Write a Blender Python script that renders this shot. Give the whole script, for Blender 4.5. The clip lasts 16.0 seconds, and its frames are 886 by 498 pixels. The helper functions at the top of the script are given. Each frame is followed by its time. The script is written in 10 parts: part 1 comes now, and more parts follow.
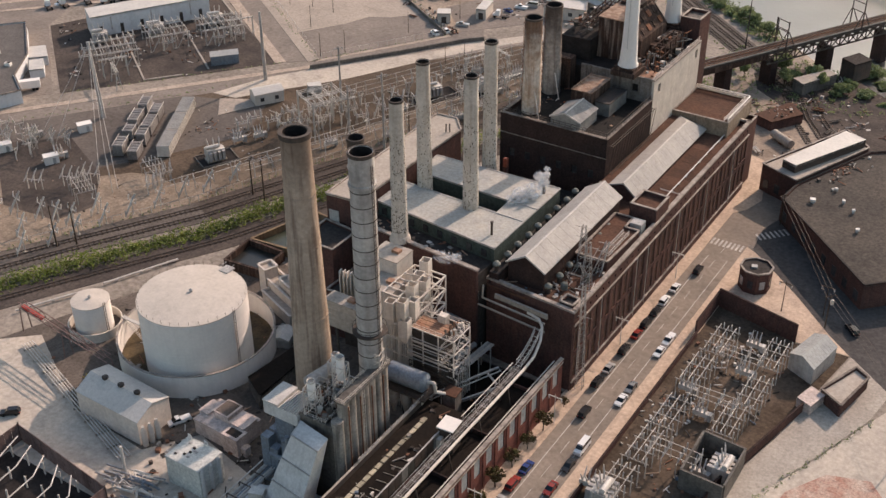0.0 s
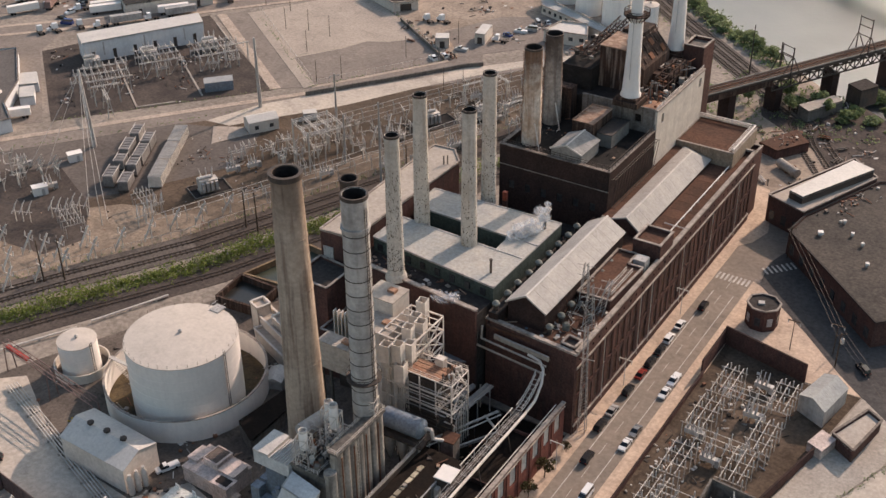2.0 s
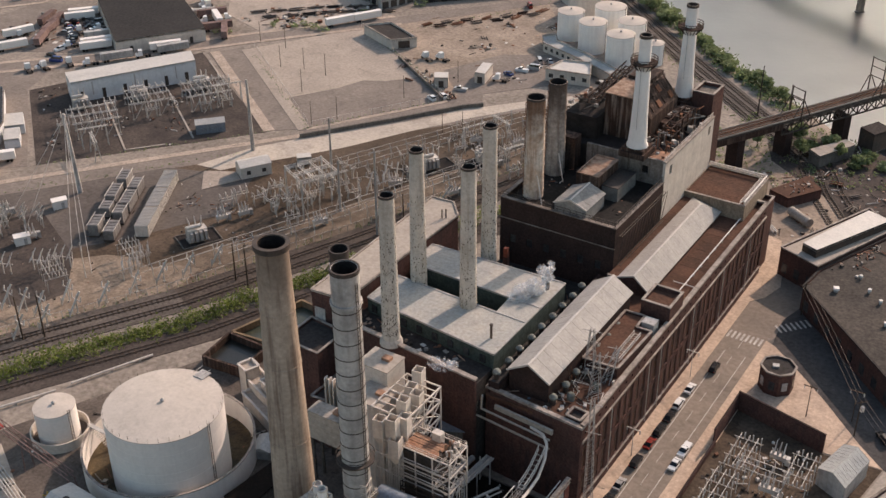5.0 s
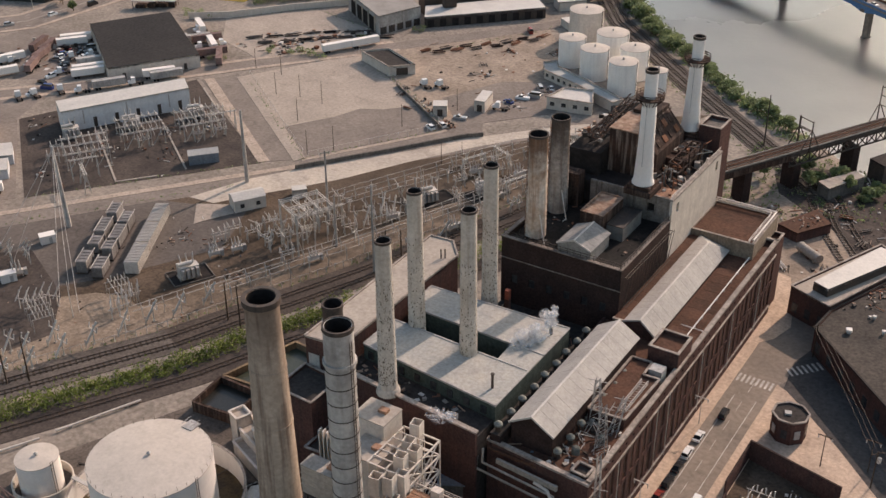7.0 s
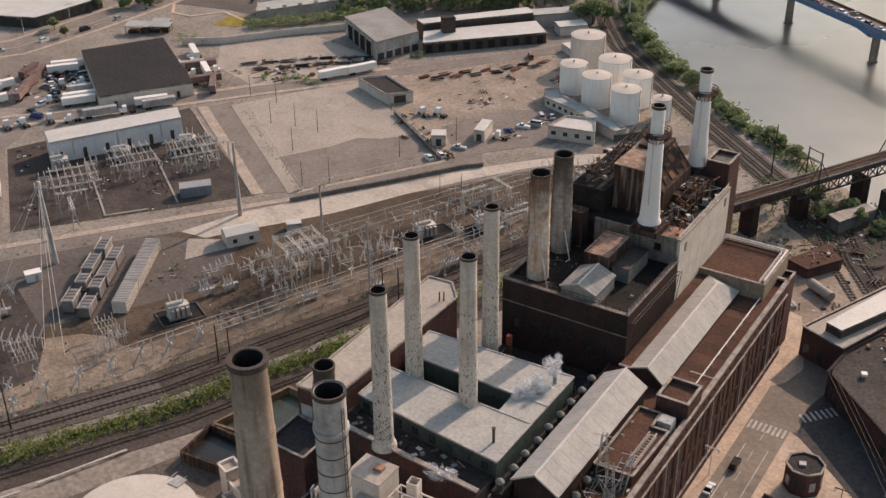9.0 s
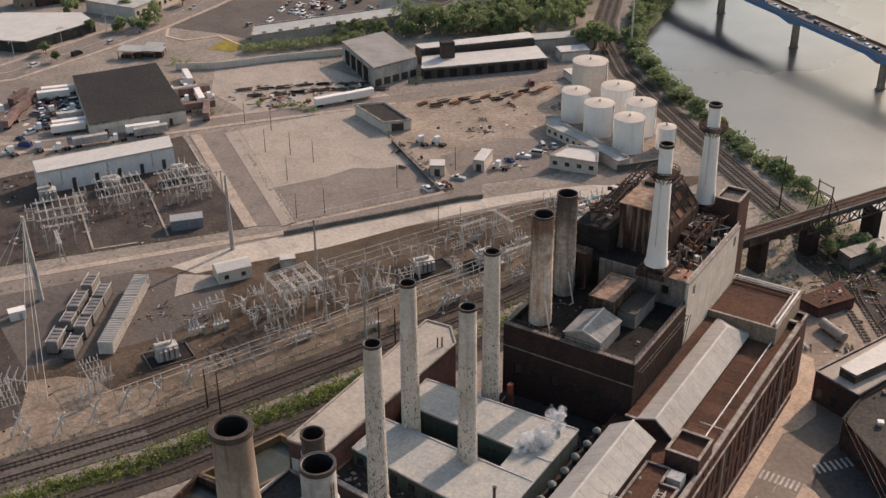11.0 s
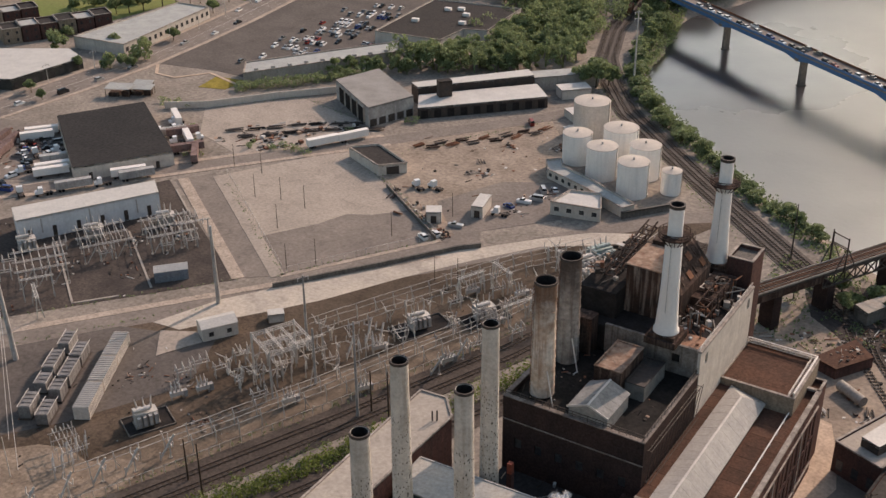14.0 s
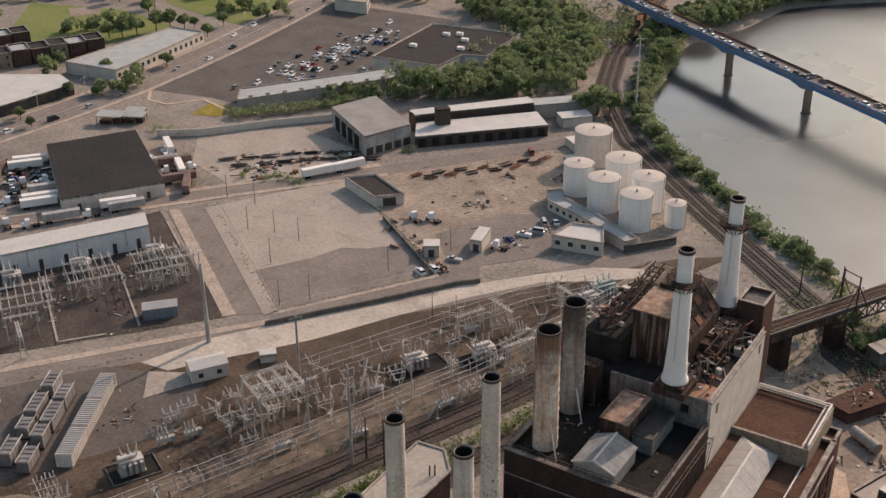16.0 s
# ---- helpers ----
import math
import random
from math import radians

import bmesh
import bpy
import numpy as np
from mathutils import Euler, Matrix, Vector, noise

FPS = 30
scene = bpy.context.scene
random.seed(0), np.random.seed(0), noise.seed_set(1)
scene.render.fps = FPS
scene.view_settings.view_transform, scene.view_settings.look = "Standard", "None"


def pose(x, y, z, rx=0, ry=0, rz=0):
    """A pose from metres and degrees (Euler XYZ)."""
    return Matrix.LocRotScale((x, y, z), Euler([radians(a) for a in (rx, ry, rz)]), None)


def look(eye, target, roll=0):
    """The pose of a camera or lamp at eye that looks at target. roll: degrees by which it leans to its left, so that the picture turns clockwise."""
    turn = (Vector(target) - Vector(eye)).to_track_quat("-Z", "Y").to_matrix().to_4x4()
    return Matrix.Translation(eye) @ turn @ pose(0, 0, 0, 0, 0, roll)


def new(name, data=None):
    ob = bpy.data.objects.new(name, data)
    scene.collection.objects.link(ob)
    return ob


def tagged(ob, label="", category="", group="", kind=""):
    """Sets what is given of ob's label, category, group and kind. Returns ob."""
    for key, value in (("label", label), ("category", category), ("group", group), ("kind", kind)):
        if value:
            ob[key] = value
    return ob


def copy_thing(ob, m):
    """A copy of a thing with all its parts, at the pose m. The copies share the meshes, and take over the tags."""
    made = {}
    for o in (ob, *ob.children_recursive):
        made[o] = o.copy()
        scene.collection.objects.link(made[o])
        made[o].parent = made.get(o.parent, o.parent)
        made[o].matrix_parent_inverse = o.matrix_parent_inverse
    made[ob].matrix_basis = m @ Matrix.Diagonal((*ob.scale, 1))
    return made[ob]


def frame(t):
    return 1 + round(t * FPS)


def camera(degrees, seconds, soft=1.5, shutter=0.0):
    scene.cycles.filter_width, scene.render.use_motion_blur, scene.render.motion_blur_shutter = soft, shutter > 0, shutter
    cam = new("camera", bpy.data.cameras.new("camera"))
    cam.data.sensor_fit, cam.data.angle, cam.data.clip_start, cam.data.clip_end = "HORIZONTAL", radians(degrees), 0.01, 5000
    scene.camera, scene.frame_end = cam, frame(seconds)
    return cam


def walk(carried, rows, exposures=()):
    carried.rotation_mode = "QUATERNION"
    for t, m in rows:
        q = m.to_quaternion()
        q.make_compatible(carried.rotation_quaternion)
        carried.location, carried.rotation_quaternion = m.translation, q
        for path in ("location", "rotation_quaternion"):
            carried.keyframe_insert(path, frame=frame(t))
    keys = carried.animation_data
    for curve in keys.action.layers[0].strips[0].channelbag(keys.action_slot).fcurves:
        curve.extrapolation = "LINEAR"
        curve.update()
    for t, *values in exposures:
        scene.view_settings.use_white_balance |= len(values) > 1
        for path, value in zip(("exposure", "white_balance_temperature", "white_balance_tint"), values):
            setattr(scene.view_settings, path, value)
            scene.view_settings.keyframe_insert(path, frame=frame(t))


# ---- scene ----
cam = camera(41.7, 16.0)
PATH = [
    (0, (-1.060, -2.713, 181.883), (-19.320, 25.607, 160.363), -0.50),
    (0.5, (-2.358, -0.317, 181.868), (-20.658, 28.063, 160.448), -0.50),
    (1, (-3.649, 2.036, 181.880), (-21.989, 30.476, 160.540), -0.50),
    (1.5, (-4.951, 4.380, 181.884), (-23.331, 32.860, 160.664), -0.60),
    (2, (-6.311, 6.752, 181.906), (-24.731, 35.312, 160.786), -0.60),
    (2.5, (-7.700, 9.155, 181.967), (-26.160, 37.755, 160.947), -0.60),
    (3, (-9.155, 11.564, 182.060), (-27.635, 40.224, 161.160), -0.60),
    (3.5, (-10.652, 14.028, 182.154), (-29.172, 42.748, 161.354), -0.50),
    (4, (-12.154, 16.644, 182.242), (-30.714, 45.424, 161.542), -0.50),
    (6.5, (-20.408, 29.766, 182.722), (-39.088, 58.806, 162.542), -0.50),
    (7, (-22.146, 32.462, 182.746), (-40.866, 61.582, 162.686), -0.50),
    (7.5, (-23.933, 35.201, 182.754), (-42.673, 64.381, 162.814), -0.50),
    (8, (-25.673, 38.032, 182.756), (-44.453, 67.252, 162.936), -0.50),
    (8.5, (-27.396, 40.920, 182.771), (-46.196, 70.200, 163.051), -0.60),
    (9, (-29.095, 43.879, 182.782), (-47.935, 73.219, 163.182), -0.60),
    (11.5, (-37.883, 58.474, 182.747), (-56.863, 88.094, 163.727), -0.50),
    (12, (-39.430, 61.489, 182.716), (-58.470, 91.169, 163.816), -0.50),
    (12.5, (-40.970, 64.464, 182.690), (-60.030, 94.184, 163.910), -0.60),
    (13, (-42.715, 67.358, 182.693), (-61.795, 97.138, 164.013), -0.50),
    (13.5, (-44.491, 70.176, 182.688), (-63.591, 100.036, 164.128), -0.50),
    (14, (-46.213, 72.941, 182.695), (-65.333, 102.841, 164.255), -0.50),
    (14.5, (-47.886, 75.730, 182.702), (-67.026, 105.710, 164.402), -0.40),
    (15, (-49.693, 78.439, 182.688), (-68.853, 108.499, 164.508), -0.40),
    (15.5, (-51.506, 81.164, 182.660), (-70.686, 111.264, 164.620), -0.40),
    (16, (-53.219, 83.836, 182.640), (-72.419, 114.016, 164.740), -0.40),
]
walk(cam, [(t, look(eye, target, roll)) for t, eye, target, roll in PATH], [(0.0, 0.32), (4.0, 0.24), (8.0, 0.15), (12.0, 0.09), (16.0, 0.02)])

# ---- world, sun, exposure ----
SUN_AZ, SUN_EL = math.atan2(0.16, 1.0), radians(30)
world = bpy.data.worlds.new("sky")
scene.world = world
world.use_nodes = True
wn = world.node_tree.nodes
sky = wn.new("ShaderNodeTexSky")
sky.sky_type, sky.sun_disc = "NISHITA", False
sky.sun_elevation, sky.sun_rotation = SUN_EL, SUN_AZ
sky.air_density, sky.dust_density, sky.ozone_density = 1.4, 2.5, 1.0
wn["Background"].inputs[1].default_value = 0.15
world.node_tree.links.new(sky.outputs[0], wn["Background"].inputs[0])
lamp = bpy.data.lights.new("sun", "SUN")
lamp.energy, lamp.angle, lamp.color = 3.9, radians(0.6), (1.0, 0.775, 0.665)
sun = new("sun", lamp)
toward = Vector((math.sin(SUN_AZ) * math.cos(SUN_EL), math.cos(SUN_AZ) * math.cos(SUN_EL), math.sin(SUN_EL)))
sun.matrix_world = look(tuple(toward * 400), (0, 0, 0))



# ---- materials ----
def mat(name, col, rough=0.85, metal=0.0, col2=None, fine=0.6, large=9.0, var=0.25, bump=0.25, streak=0.0, streak_col=None, rand=0.0, stain=0.0, stain_size=4.0, soot=None, soot_col=(0.045, 0.034, 0.028)):
    """A weathered surface: fine grain, large stains, optional rain streaks; sizes in metres."""
    m = bpy.data.materials.new(name)
    m.use_nodes = True
    nt = m.node_tree
    nd, ln = nt.nodes, nt.links
    bsdf = nd["Principled BSDF"]
    bsdf.inputs["Roughness"].default_value = rough
    bsdf.inputs["Metallic"].default_value = metal
    bsdf.inputs["Specular IOR Level"].default_value = 0.08 if rough > 0.7 else 0.4
    geo = nd.new("ShaderNodeNewGeometry")
    n1, n2 = nd.new("ShaderNodeTexNoise"), nd.new("ShaderNodeTexNoise")
    for n, size, det in ((n1, fine, 6.0), (n2, large, 7.0)):
        ln.new(geo.outputs["Position"], n.inputs["Vector"])
        n.inputs["Scale"].default_value, n.inputs["Detail"].default_value = 1.0 / size, det
        n.inputs["Roughness"].default_value = 0.62
    col2 = col2 or tuple(c * (1 - 1.6 * var) for c in col)
    mix = nd.new("ShaderNodeMix")
    mix.data_type = "RGBA"
    ramp = nd.new("ShaderNodeMapRange")
    ramp.inputs["From Min"].default_value, ramp.inputs["From Max"].default_value = 0.36, 0.66
    ln.new(n2.outputs["Fac"], ramp.inputs["Value"])
    ln.new(ramp.outputs[0], mix.inputs["Factor"])
    mix.inputs["A"].default_value, mix.inputs["B"].default_value = (*col, 1), (*col2, 1)
    out = mix.outputs["Result"]
    if streak:
        mp = nd.new("ShaderNodeMapping")
        mp.inputs["Scale"].default_value = (1.1, 1.1, 0.07)
        ns = nd.new("ShaderNodeTexNoise")
        ns.inputs["Scale"].default_value, ns.inputs["Detail"].default_value = 0.9, 5.0
        ln.new(geo.outputs["Position"], mp.inputs["Vector"])
        ln.new(mp.outputs[0], ns.inputs["Vector"])
        r2 = nd.new("ShaderNodeMapRange")
        r2.inputs["From Min"].default_value, r2.inputs["From Max"].default_value = 0.48, 0.72
        r2.inputs["To Max"].default_value = streak
        ln.new(ns.outputs["Fac"], r2.inputs["Value"])
        mx = nd.new("ShaderNodeMix")
        mx.data_type = "RGBA"
        ln.new(r2.outputs[0], mx.inputs["Factor"])
        ln.new(out, mx.inputs["A"])
        mx.inputs["B"].default_value = (*(streak_col or tuple(c * 0.4 for c in col)), 1)
        out = mx.outputs["Result"]
    if stain:
        ng = nd.new("ShaderNodeTexNoise")
        ng.inputs["Scale"].default_value, ng.inputs["Detail"].default_value = 1.0 / stain_size, 7.0
        ng.inputs["Roughness"].default_value, ng.inputs["Distortion"].default_value = 0.7, 1.4
        ln.new(geo.outputs["Position"], ng.inputs["Vector"])
        r3 = nd.new("ShaderNodeMapRange")
        r3.inputs["From Min"].default_value, r3.inputs["From Max"].default_value = 0.54, 0.66
        r3.inputs["To Max"].default_value = stain
        ln.new(ng.outputs["Fac"], r3.inputs["Value"])
        ms = nd.new("ShaderNodeMix")
        ms.data_type = "RGBA"
        ln.new(r3.outputs[0], ms.inputs["Factor"])
        ln.new(out, ms.inputs["A"])
        ms.inputs["B"].default_value = (*[c * 0.42 for c in col], 1)
        out = ms.outputs["Result"]
    if soot:
        sep, nz = nd.new("ShaderNodeSeparateXYZ"), nd.new("ShaderNodeMath")
        ln.new(geo.outputs["Position"], sep.inputs[0])
        nz.operation, nz.inputs[1].default_value = "MULTIPLY_ADD", 14.0
        ln.new(n2.outputs["Fac"], nz.inputs[0])
        ln.new(sep.outputs["Z"], nz.inputs[2])
        r4 = nd.new("ShaderNodeMapRange")
        r4.inputs["From Min"].default_value, r4.inputs["From Max"].default_value, r4.inputs["To Max"].default_value = soot[0] + 7, soot[1] + 7, 0.9
        ln.new(nz.outputs[0], r4.inputs["Value"])
        mz = nd.new("ShaderNodeMix")
        mz.data_type = "RGBA"
        ln.new(r4.outputs[0], mz.inputs["Factor"])
        ln.new(out, mz.inputs["A"])
        mz.inputs["B"].default_value = (*soot_col, 1)
        out = mz.outputs["Result"]
    hsv = nd.new("ShaderNodeHueSaturation")
    ln.new(out, hsv.inputs["Color"])
    v = nd.new("ShaderNodeMapRange")
    v.inputs["From Min"].default_value, v.inputs["From Max"].default_value = 0.28, 0.72
    v.inputs["To Min"].default_value, v.inputs["To Max"].default_value = 1 - 1.3 * var, 1 + 1.3 * var
    ln.new(n1.outputs["Fac"], v.inputs["Value"])
    val = v.outputs[0]
    if rand:
        oi = nd.new("ShaderNodeObjectInfo")
        rr = nd.new("ShaderNodeMapRange")
        rr.inputs["To Min"].default_value, rr.inputs["To Max"].default_value = 1 - rand, 1 + rand
        ln.new(oi.outputs["Random"], rr.inputs["Value"])
        mu = nd.new("ShaderNodeMath")
        mu.operation = "MULTIPLY"
        ln.new(val, mu.inputs[0])
        ln.new(rr.outputs[0], mu.inputs[1])
        val = mu.outputs[0]
    ln.new(val, hsv.inputs["Value"])
    ln.new(hsv.outputs[0], bsdf.inputs["Base Color"])
    if bump:
        b = nd.new("ShaderNodeBump")
        b.inputs["Strength"].default_value, b.inputs["Distance"].default_value = bump, 0.08
        ln.new(n1.outputs["Fac"], b.inputs["Height"])
        ln.new(b.outputs[0], bsdf.inputs["Normal"])
    return m


BRICK = mat("brick", (0.112, 0.058, 0.048), 0.9, col2=(0.066, 0.039, 0.034), fine=0.5, large=7, var=0.3, streak=0.6, streak_col=(0.05, 0.037, 0.034), stain=0.35, stain_size=2.5)
# Sooty brick, used as well where wall shade is put into the colour.
BRICK_SOOT_SHADE = mat("sooty_shade_brick", (0.055, 0.034, 0.029), 0.95, col2=(0.032, 0.023, 0.021), fine=0.5, large=6, var=0.3, streak=0.5, streak_col=(0.055, 0.034, 0.029))
BRICK_RED = mat("red_brick", (0.19, 0.072, 0.055), 0.9, col2=(0.13, 0.055, 0.045), fine=0.4, large=5, streak=0.4)
BRICK_TAN = mat("tan_brick", (0.30, 0.235, 0.175), 0.9, col2=(0.24, 0.18, 0.13), large=6, streak=0.4)
STONE = mat("stone_coping", (0.40, 0.345, 0.295), 0.85, col2=(0.20, 0.165, 0.14), large=3, streak=0.5)
ROOF_BROWN = mat("brown_roof", (0.112, 0.058, 0.039), 0.95, col2=(0.076, 0.045, 0.033), fine=0.8, large=11, var=0.25, stain=0.5, stain_size=5)
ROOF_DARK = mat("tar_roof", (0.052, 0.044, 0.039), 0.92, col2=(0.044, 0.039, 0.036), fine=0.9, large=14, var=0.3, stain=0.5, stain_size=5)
# Near-black brown shared by the low roofs and the sunken yard floor.
ROOF_NEAR_BLACK = mat("near_black_brown_roof", (0.017, 0.012, 0.009), 0.85, col2=(0.010, 0.008, 0.007), fine=0.7, large=5, var=0.35, stain=0.6, stain_size=3)
ROOF_BLACK = mat("black_roof", (0.032, 0.0295, 0.0285), 0.9, col2=(0.042, 0.038, 0.036), fine=1.2, large=16, var=0.3)
ROOF_WET = mat("wet_black_roof", (0.015, 0.0135, 0.0125), 0.8, col2=(0.028, 0.024, 0.021), fine=0.8, large=5, var=0.35, stain=0.5, stain_size=3)
ROOF_TAN = mat("tan_roof", (0.42, 0.36, 0.30), 0.9, col2=(0.35, 0.30, 0.25), fine=0.9, large=9, var=0.14, stain=0.3, stain_size=4)
ROOF_BOILER = mat("worn_metal_roof", (0.43, 0.39, 0.335), 0.75, col2=(0.33, 0.325, 0.30), fine=0.8, large=8, var=0.16, stain=0.32, stain_size=4)
ROOF_GREY = mat("grey_metal_roof", (0.41, 0.40, 0.365), 0.75, col2=(0.33, 0.325, 0.305), fine=0.8, large=6, var=0.12, stain=0.28, stain_size=4)
ROOF_WHITE = mat("white_metal_roof", (0.52, 0.48, 0.43), 0.6, col2=(0.45, 0.415, 0.375), fine=0.7, large=6, var=0.1, stain=0.2, stain_size=4)
CONC = mat("concrete", (0.40, 0.35, 0.295), 0.9, col2=(0.30, 0.26, 0.22), fine=0.7, large=8, var=0.18, streak=0.3)
CONC_PALE = mat("pale_concrete", (0.50, 0.425, 0.345), 0.92, col2=(0.39, 0.335, 0.28), fine=1.2, large=18, var=0.16, stain=0.4, stain_size=9)
CONC_DARK = mat("dark_concrete", (0.17, 0.15, 0.13), 0.92, col2=(0.10, 0.09, 0.08), fine=0.7, large=6, streak=0.5)
STACK = mat("chimney_concrete", (0.43, 0.345, 0.27), 0.9, col2=(0.30, 0.235, 0.18), fine=0.8, large=14, var=0.15, streak=0.8, streak_col=(0.15, 0.10, 0.075), soot=(66.0, 80.0), soot_col=(0.075, 0.045, 0.03))
STACK_PALE = mat("pale_chimney", (0.58, 0.525, 0.455), 0.85, col2=(0.42, 0.37, 0.31), fine=0.7, large=7, var=0.15, streak=0.5, streak_col=(0.30, 0.24, 0.19))
STACK_RUST = mat("rusty_chimney", (0.66, 0.58, 0.49), 0.85, col2=(0.50, 0.37, 0.27), fine=0.9, large=4, var=0.2, streak=0.95, streak_col=(0.27, 0.135, 0.07), soot=(53.0, 60.0), soot_col=(0.12, 0.065, 0.04), stain=0.3, stain_size=2.5)
CASING = mat("sooty_rust", (0.062, 0.037, 0.028), 0.9, col2=(0.028, 0.022, 0.019), fine=0.5, large=5, var=0.35, streak=0.7, streak_col=(0.15, 0.105, 0.085))
STAINED = mat("streaked_casing", (0.062, 0.037, 0.028), 0.9, col2=(0.030, 0.023, 0.020), fine=0.5, large=4, var=0.3, streak=0.8, streak_col=(0.34, 0.28, 0.235))
MOTTLED = mat("peeling_roof", (0.36, 0.26, 0.19), 0.85, col2=(0.19, 0.105, 0.07), fine=0.4, large=1.6, var=0.25, stain=0.8, stain_size=1.6)
CONC_LOT = mat("lot_concrete", (0.385, 0.32, 0.262), 0.92, col2=(0.31, 0.26, 0.215), fine=1.1, large=14, var=0.18, stain=0.35, stain_size=7)
ROOF_CREAM = mat("cream_metal_roof", (0.42, 0.385, 0.345), 0.75, col2=(0.35, 0.325, 0.295), fine=0.7, large=6, var=0.1, stain=0.25, stain_size=3)
SILO = mat("streaked_silo", (0.36, 0.32, 0.275), 0.9, col2=(0.22, 0.19, 0.16), fine=0.6, large=4, var=0.2, streak=0.9, streak_col=(0.09, 0.08, 0.07))
LIGHT_STEEL = mat("light_grey_steel", (0.60, 0.575, 0.545), 0.65, 0.0, col2=(0.50, 0.475, 0.445), fine=0.6, large=4, var=0.12, streak=0.35, streak_col=(0.28, 0.24, 0.21))
PINK = mat("pinkish_concrete", (0.58, 0.47, 0.415), 0.9, col2=(0.46, 0.37, 0.325), large=4, streak=0.3, stain=0.3, stain_size=2)
FLAKE = mat("flaked_patch", (0.085, 0.065, 0.05), 0.95, fine=0.3, large=2)
STEEL = mat("steel_cladding", (0.46, 0.43, 0.395), 0.65, 0.1, col2=(0.27, 0.255, 0.24), fine=0.9, large=5, var=0.15, streak=0.4, streak_col=(0.18, 0.15, 0.13))
SHED_GREY = mat("dull_grey_sheet", (0.20, 0.19, 0.175), 0.8, col2=(0.14, 0.133, 0.122), fine=0.6, large=3, var=0.15, streak=0.3)
SHED_PALE = mat("pale_grey_sheet", (0.29, 0.275, 0.255), 0.8, col2=(0.21, 0.20, 0.185), fine=0.6, large=3, var=0.15, streak=0.4)
STEEL_DARK = mat("dark_steel", (0.055, 0.048, 0.043), 0.7, 0.3, col2=(0.085, 0.06, 0.047), large=3, streak=0.3)
SOOT = mat("soot", (0.034, 0.029, 0.027), 0.9, fine=0.6, large=3)
RUST = mat("rust", (0.22, 0.105, 0.06), 0.85, 0.1, col2=(0.13, 0.065, 0.045), fine=0.5, large=4, var=0.3, streak=0.4)
# Paler rust: the sunlit look of plates and planks is put into its colour.
RUST_LIGHT = mat("sunlit_tone_rust", (0.36, 0.22, 0.145), 0.85, col2=(0.27, 0.14, 0.09), fine=0.6, large=3.5, var=0.25)
PAINT = mat("cream_paint", (0.62, 0.555, 0.485), 0.6, col2=(0.52, 0.455, 0.39), fine=0.8, large=6, var=0.12, streak=0.35, streak_col=(0.38, 0.30, 0.24))
WHITE = mat("white_paint", (0.76, 0.705, 0.645), 0.75, col2=(0.70, 0.65, 0.60), fine=0.8, large=8, var=0.04, streak=0.16, streak_col=(0.50, 0.45, 0.40), rand=0.05)
WHITE_WALL = mat("white_wall", (0.60, 0.535, 0.46), 0.85, col2=(0.50, 0.44, 0.38), fine=0.8, large=5, var=0.1, streak=0.4, streak_col=(0.40, 0.33, 0.27))
BLUE_STEEL = mat("blue_grey_steel", (0.155, 0.185, 0.225), 0.55, 0.2, col2=(0.20, 0.215, 0.235), large=3, streak=0.3)
GREEN_GREY = mat("green_grey_wall", (0.062, 0.059, 0.052), 0.9, col2=(0.042, 0.041, 0.036), large=4, streak=0.5)
TEAL_WALL = mat("green_rendered_wall", (0.072, 0.088, 0.075), 0.9, col2=(0.05, 0.062, 0.055), large=3, streak=0.5)
GALV = mat("galvanised_steel", (0.56, 0.515, 0.46), 0.6, 0.05, col2=(0.42, 0.38, 0.335), fine=0.4, large=3, var=0.15, rand=0.12)
INSUL = mat("insulator", (0.60, 0.55, 0.50), 0.4, fine=0.3, large=2, rand=0.15)
WOOD_POLE = mat("wood_pole", (0.085, 0.062, 0.045), 0.9, fine=0.3, large=2, var=0.3)
ASPHALT = mat("asphalt", (0.235, 0.196, 0.165), 0.93, col2=(0.180, 0.150, 0.128), fine=1.3, large=15, var=0.18, stain=0.4, stain_size=7)
ASPHALT_DARK = mat("dark_asphalt", (0.138, 0.116, 0.10), 0.93, col2=(0.10, 0.085, 0.075), fine=1.2, large=16, var=0.2, stain=0.4, stain_size=6)
STREET = mat("worn_street", (0.255, 0.207, 0.165), 0.93, col2=(0.195, 0.16, 0.13), fine=1.3, large=15, var=0.16, stain=0.35, stain_size=6)
VERGE = mat("worn_verge", (0.43, 0.345, 0.275), 0.95, col2=(0.31, 0.25, 0.20), fine=0.9, large=5, var=0.25, stain=0.45, stain_size=3)
SIDEWALK = mat("sidewalk", (0.54, 0.405, 0.30), 0.93, col2=(0.42, 0.315, 0.235), fine=0.9, large=6, var=0.18, stain=0.35, stain_size=3)
EARTH = mat("earth", (0.29, 0.243, 0.20), 0.97, col2=(0.205, 0.172, 0.142), fine=1.6, large=22, var=0.28, stain=0.5, stain_size=8)
SAND = mat("sandy_ground", (0.34, 0.27, 0.21), 0.97, col2=(0.22, 0.172, 0.133), fine=1.5, large=13, var=0.24, stain=0.45, stain_size=6)
GRAVEL = mat("yard_gravel", (0.062, 0.045, 0.032), 0.97, col2=(0.125, 0.092, 0.067), fine=1.0, large=17, var=0.3, stain=0.55, stain_size=6)
GRAVEL_DARK = mat("dark_yard_gravel", (0.055, 0.045, 0.04), 0.97, col2=(0.095, 0.076, 0.064), fine=1.0, large=13, var=0.28, stain=0.4, stain_size=4)
BALLAST = mat("ballast", (0.058, 0.046, 0.039), 0.97, col2=(0.092, 0.073, 0.06), fine=0.8, large=7, var=0.35)
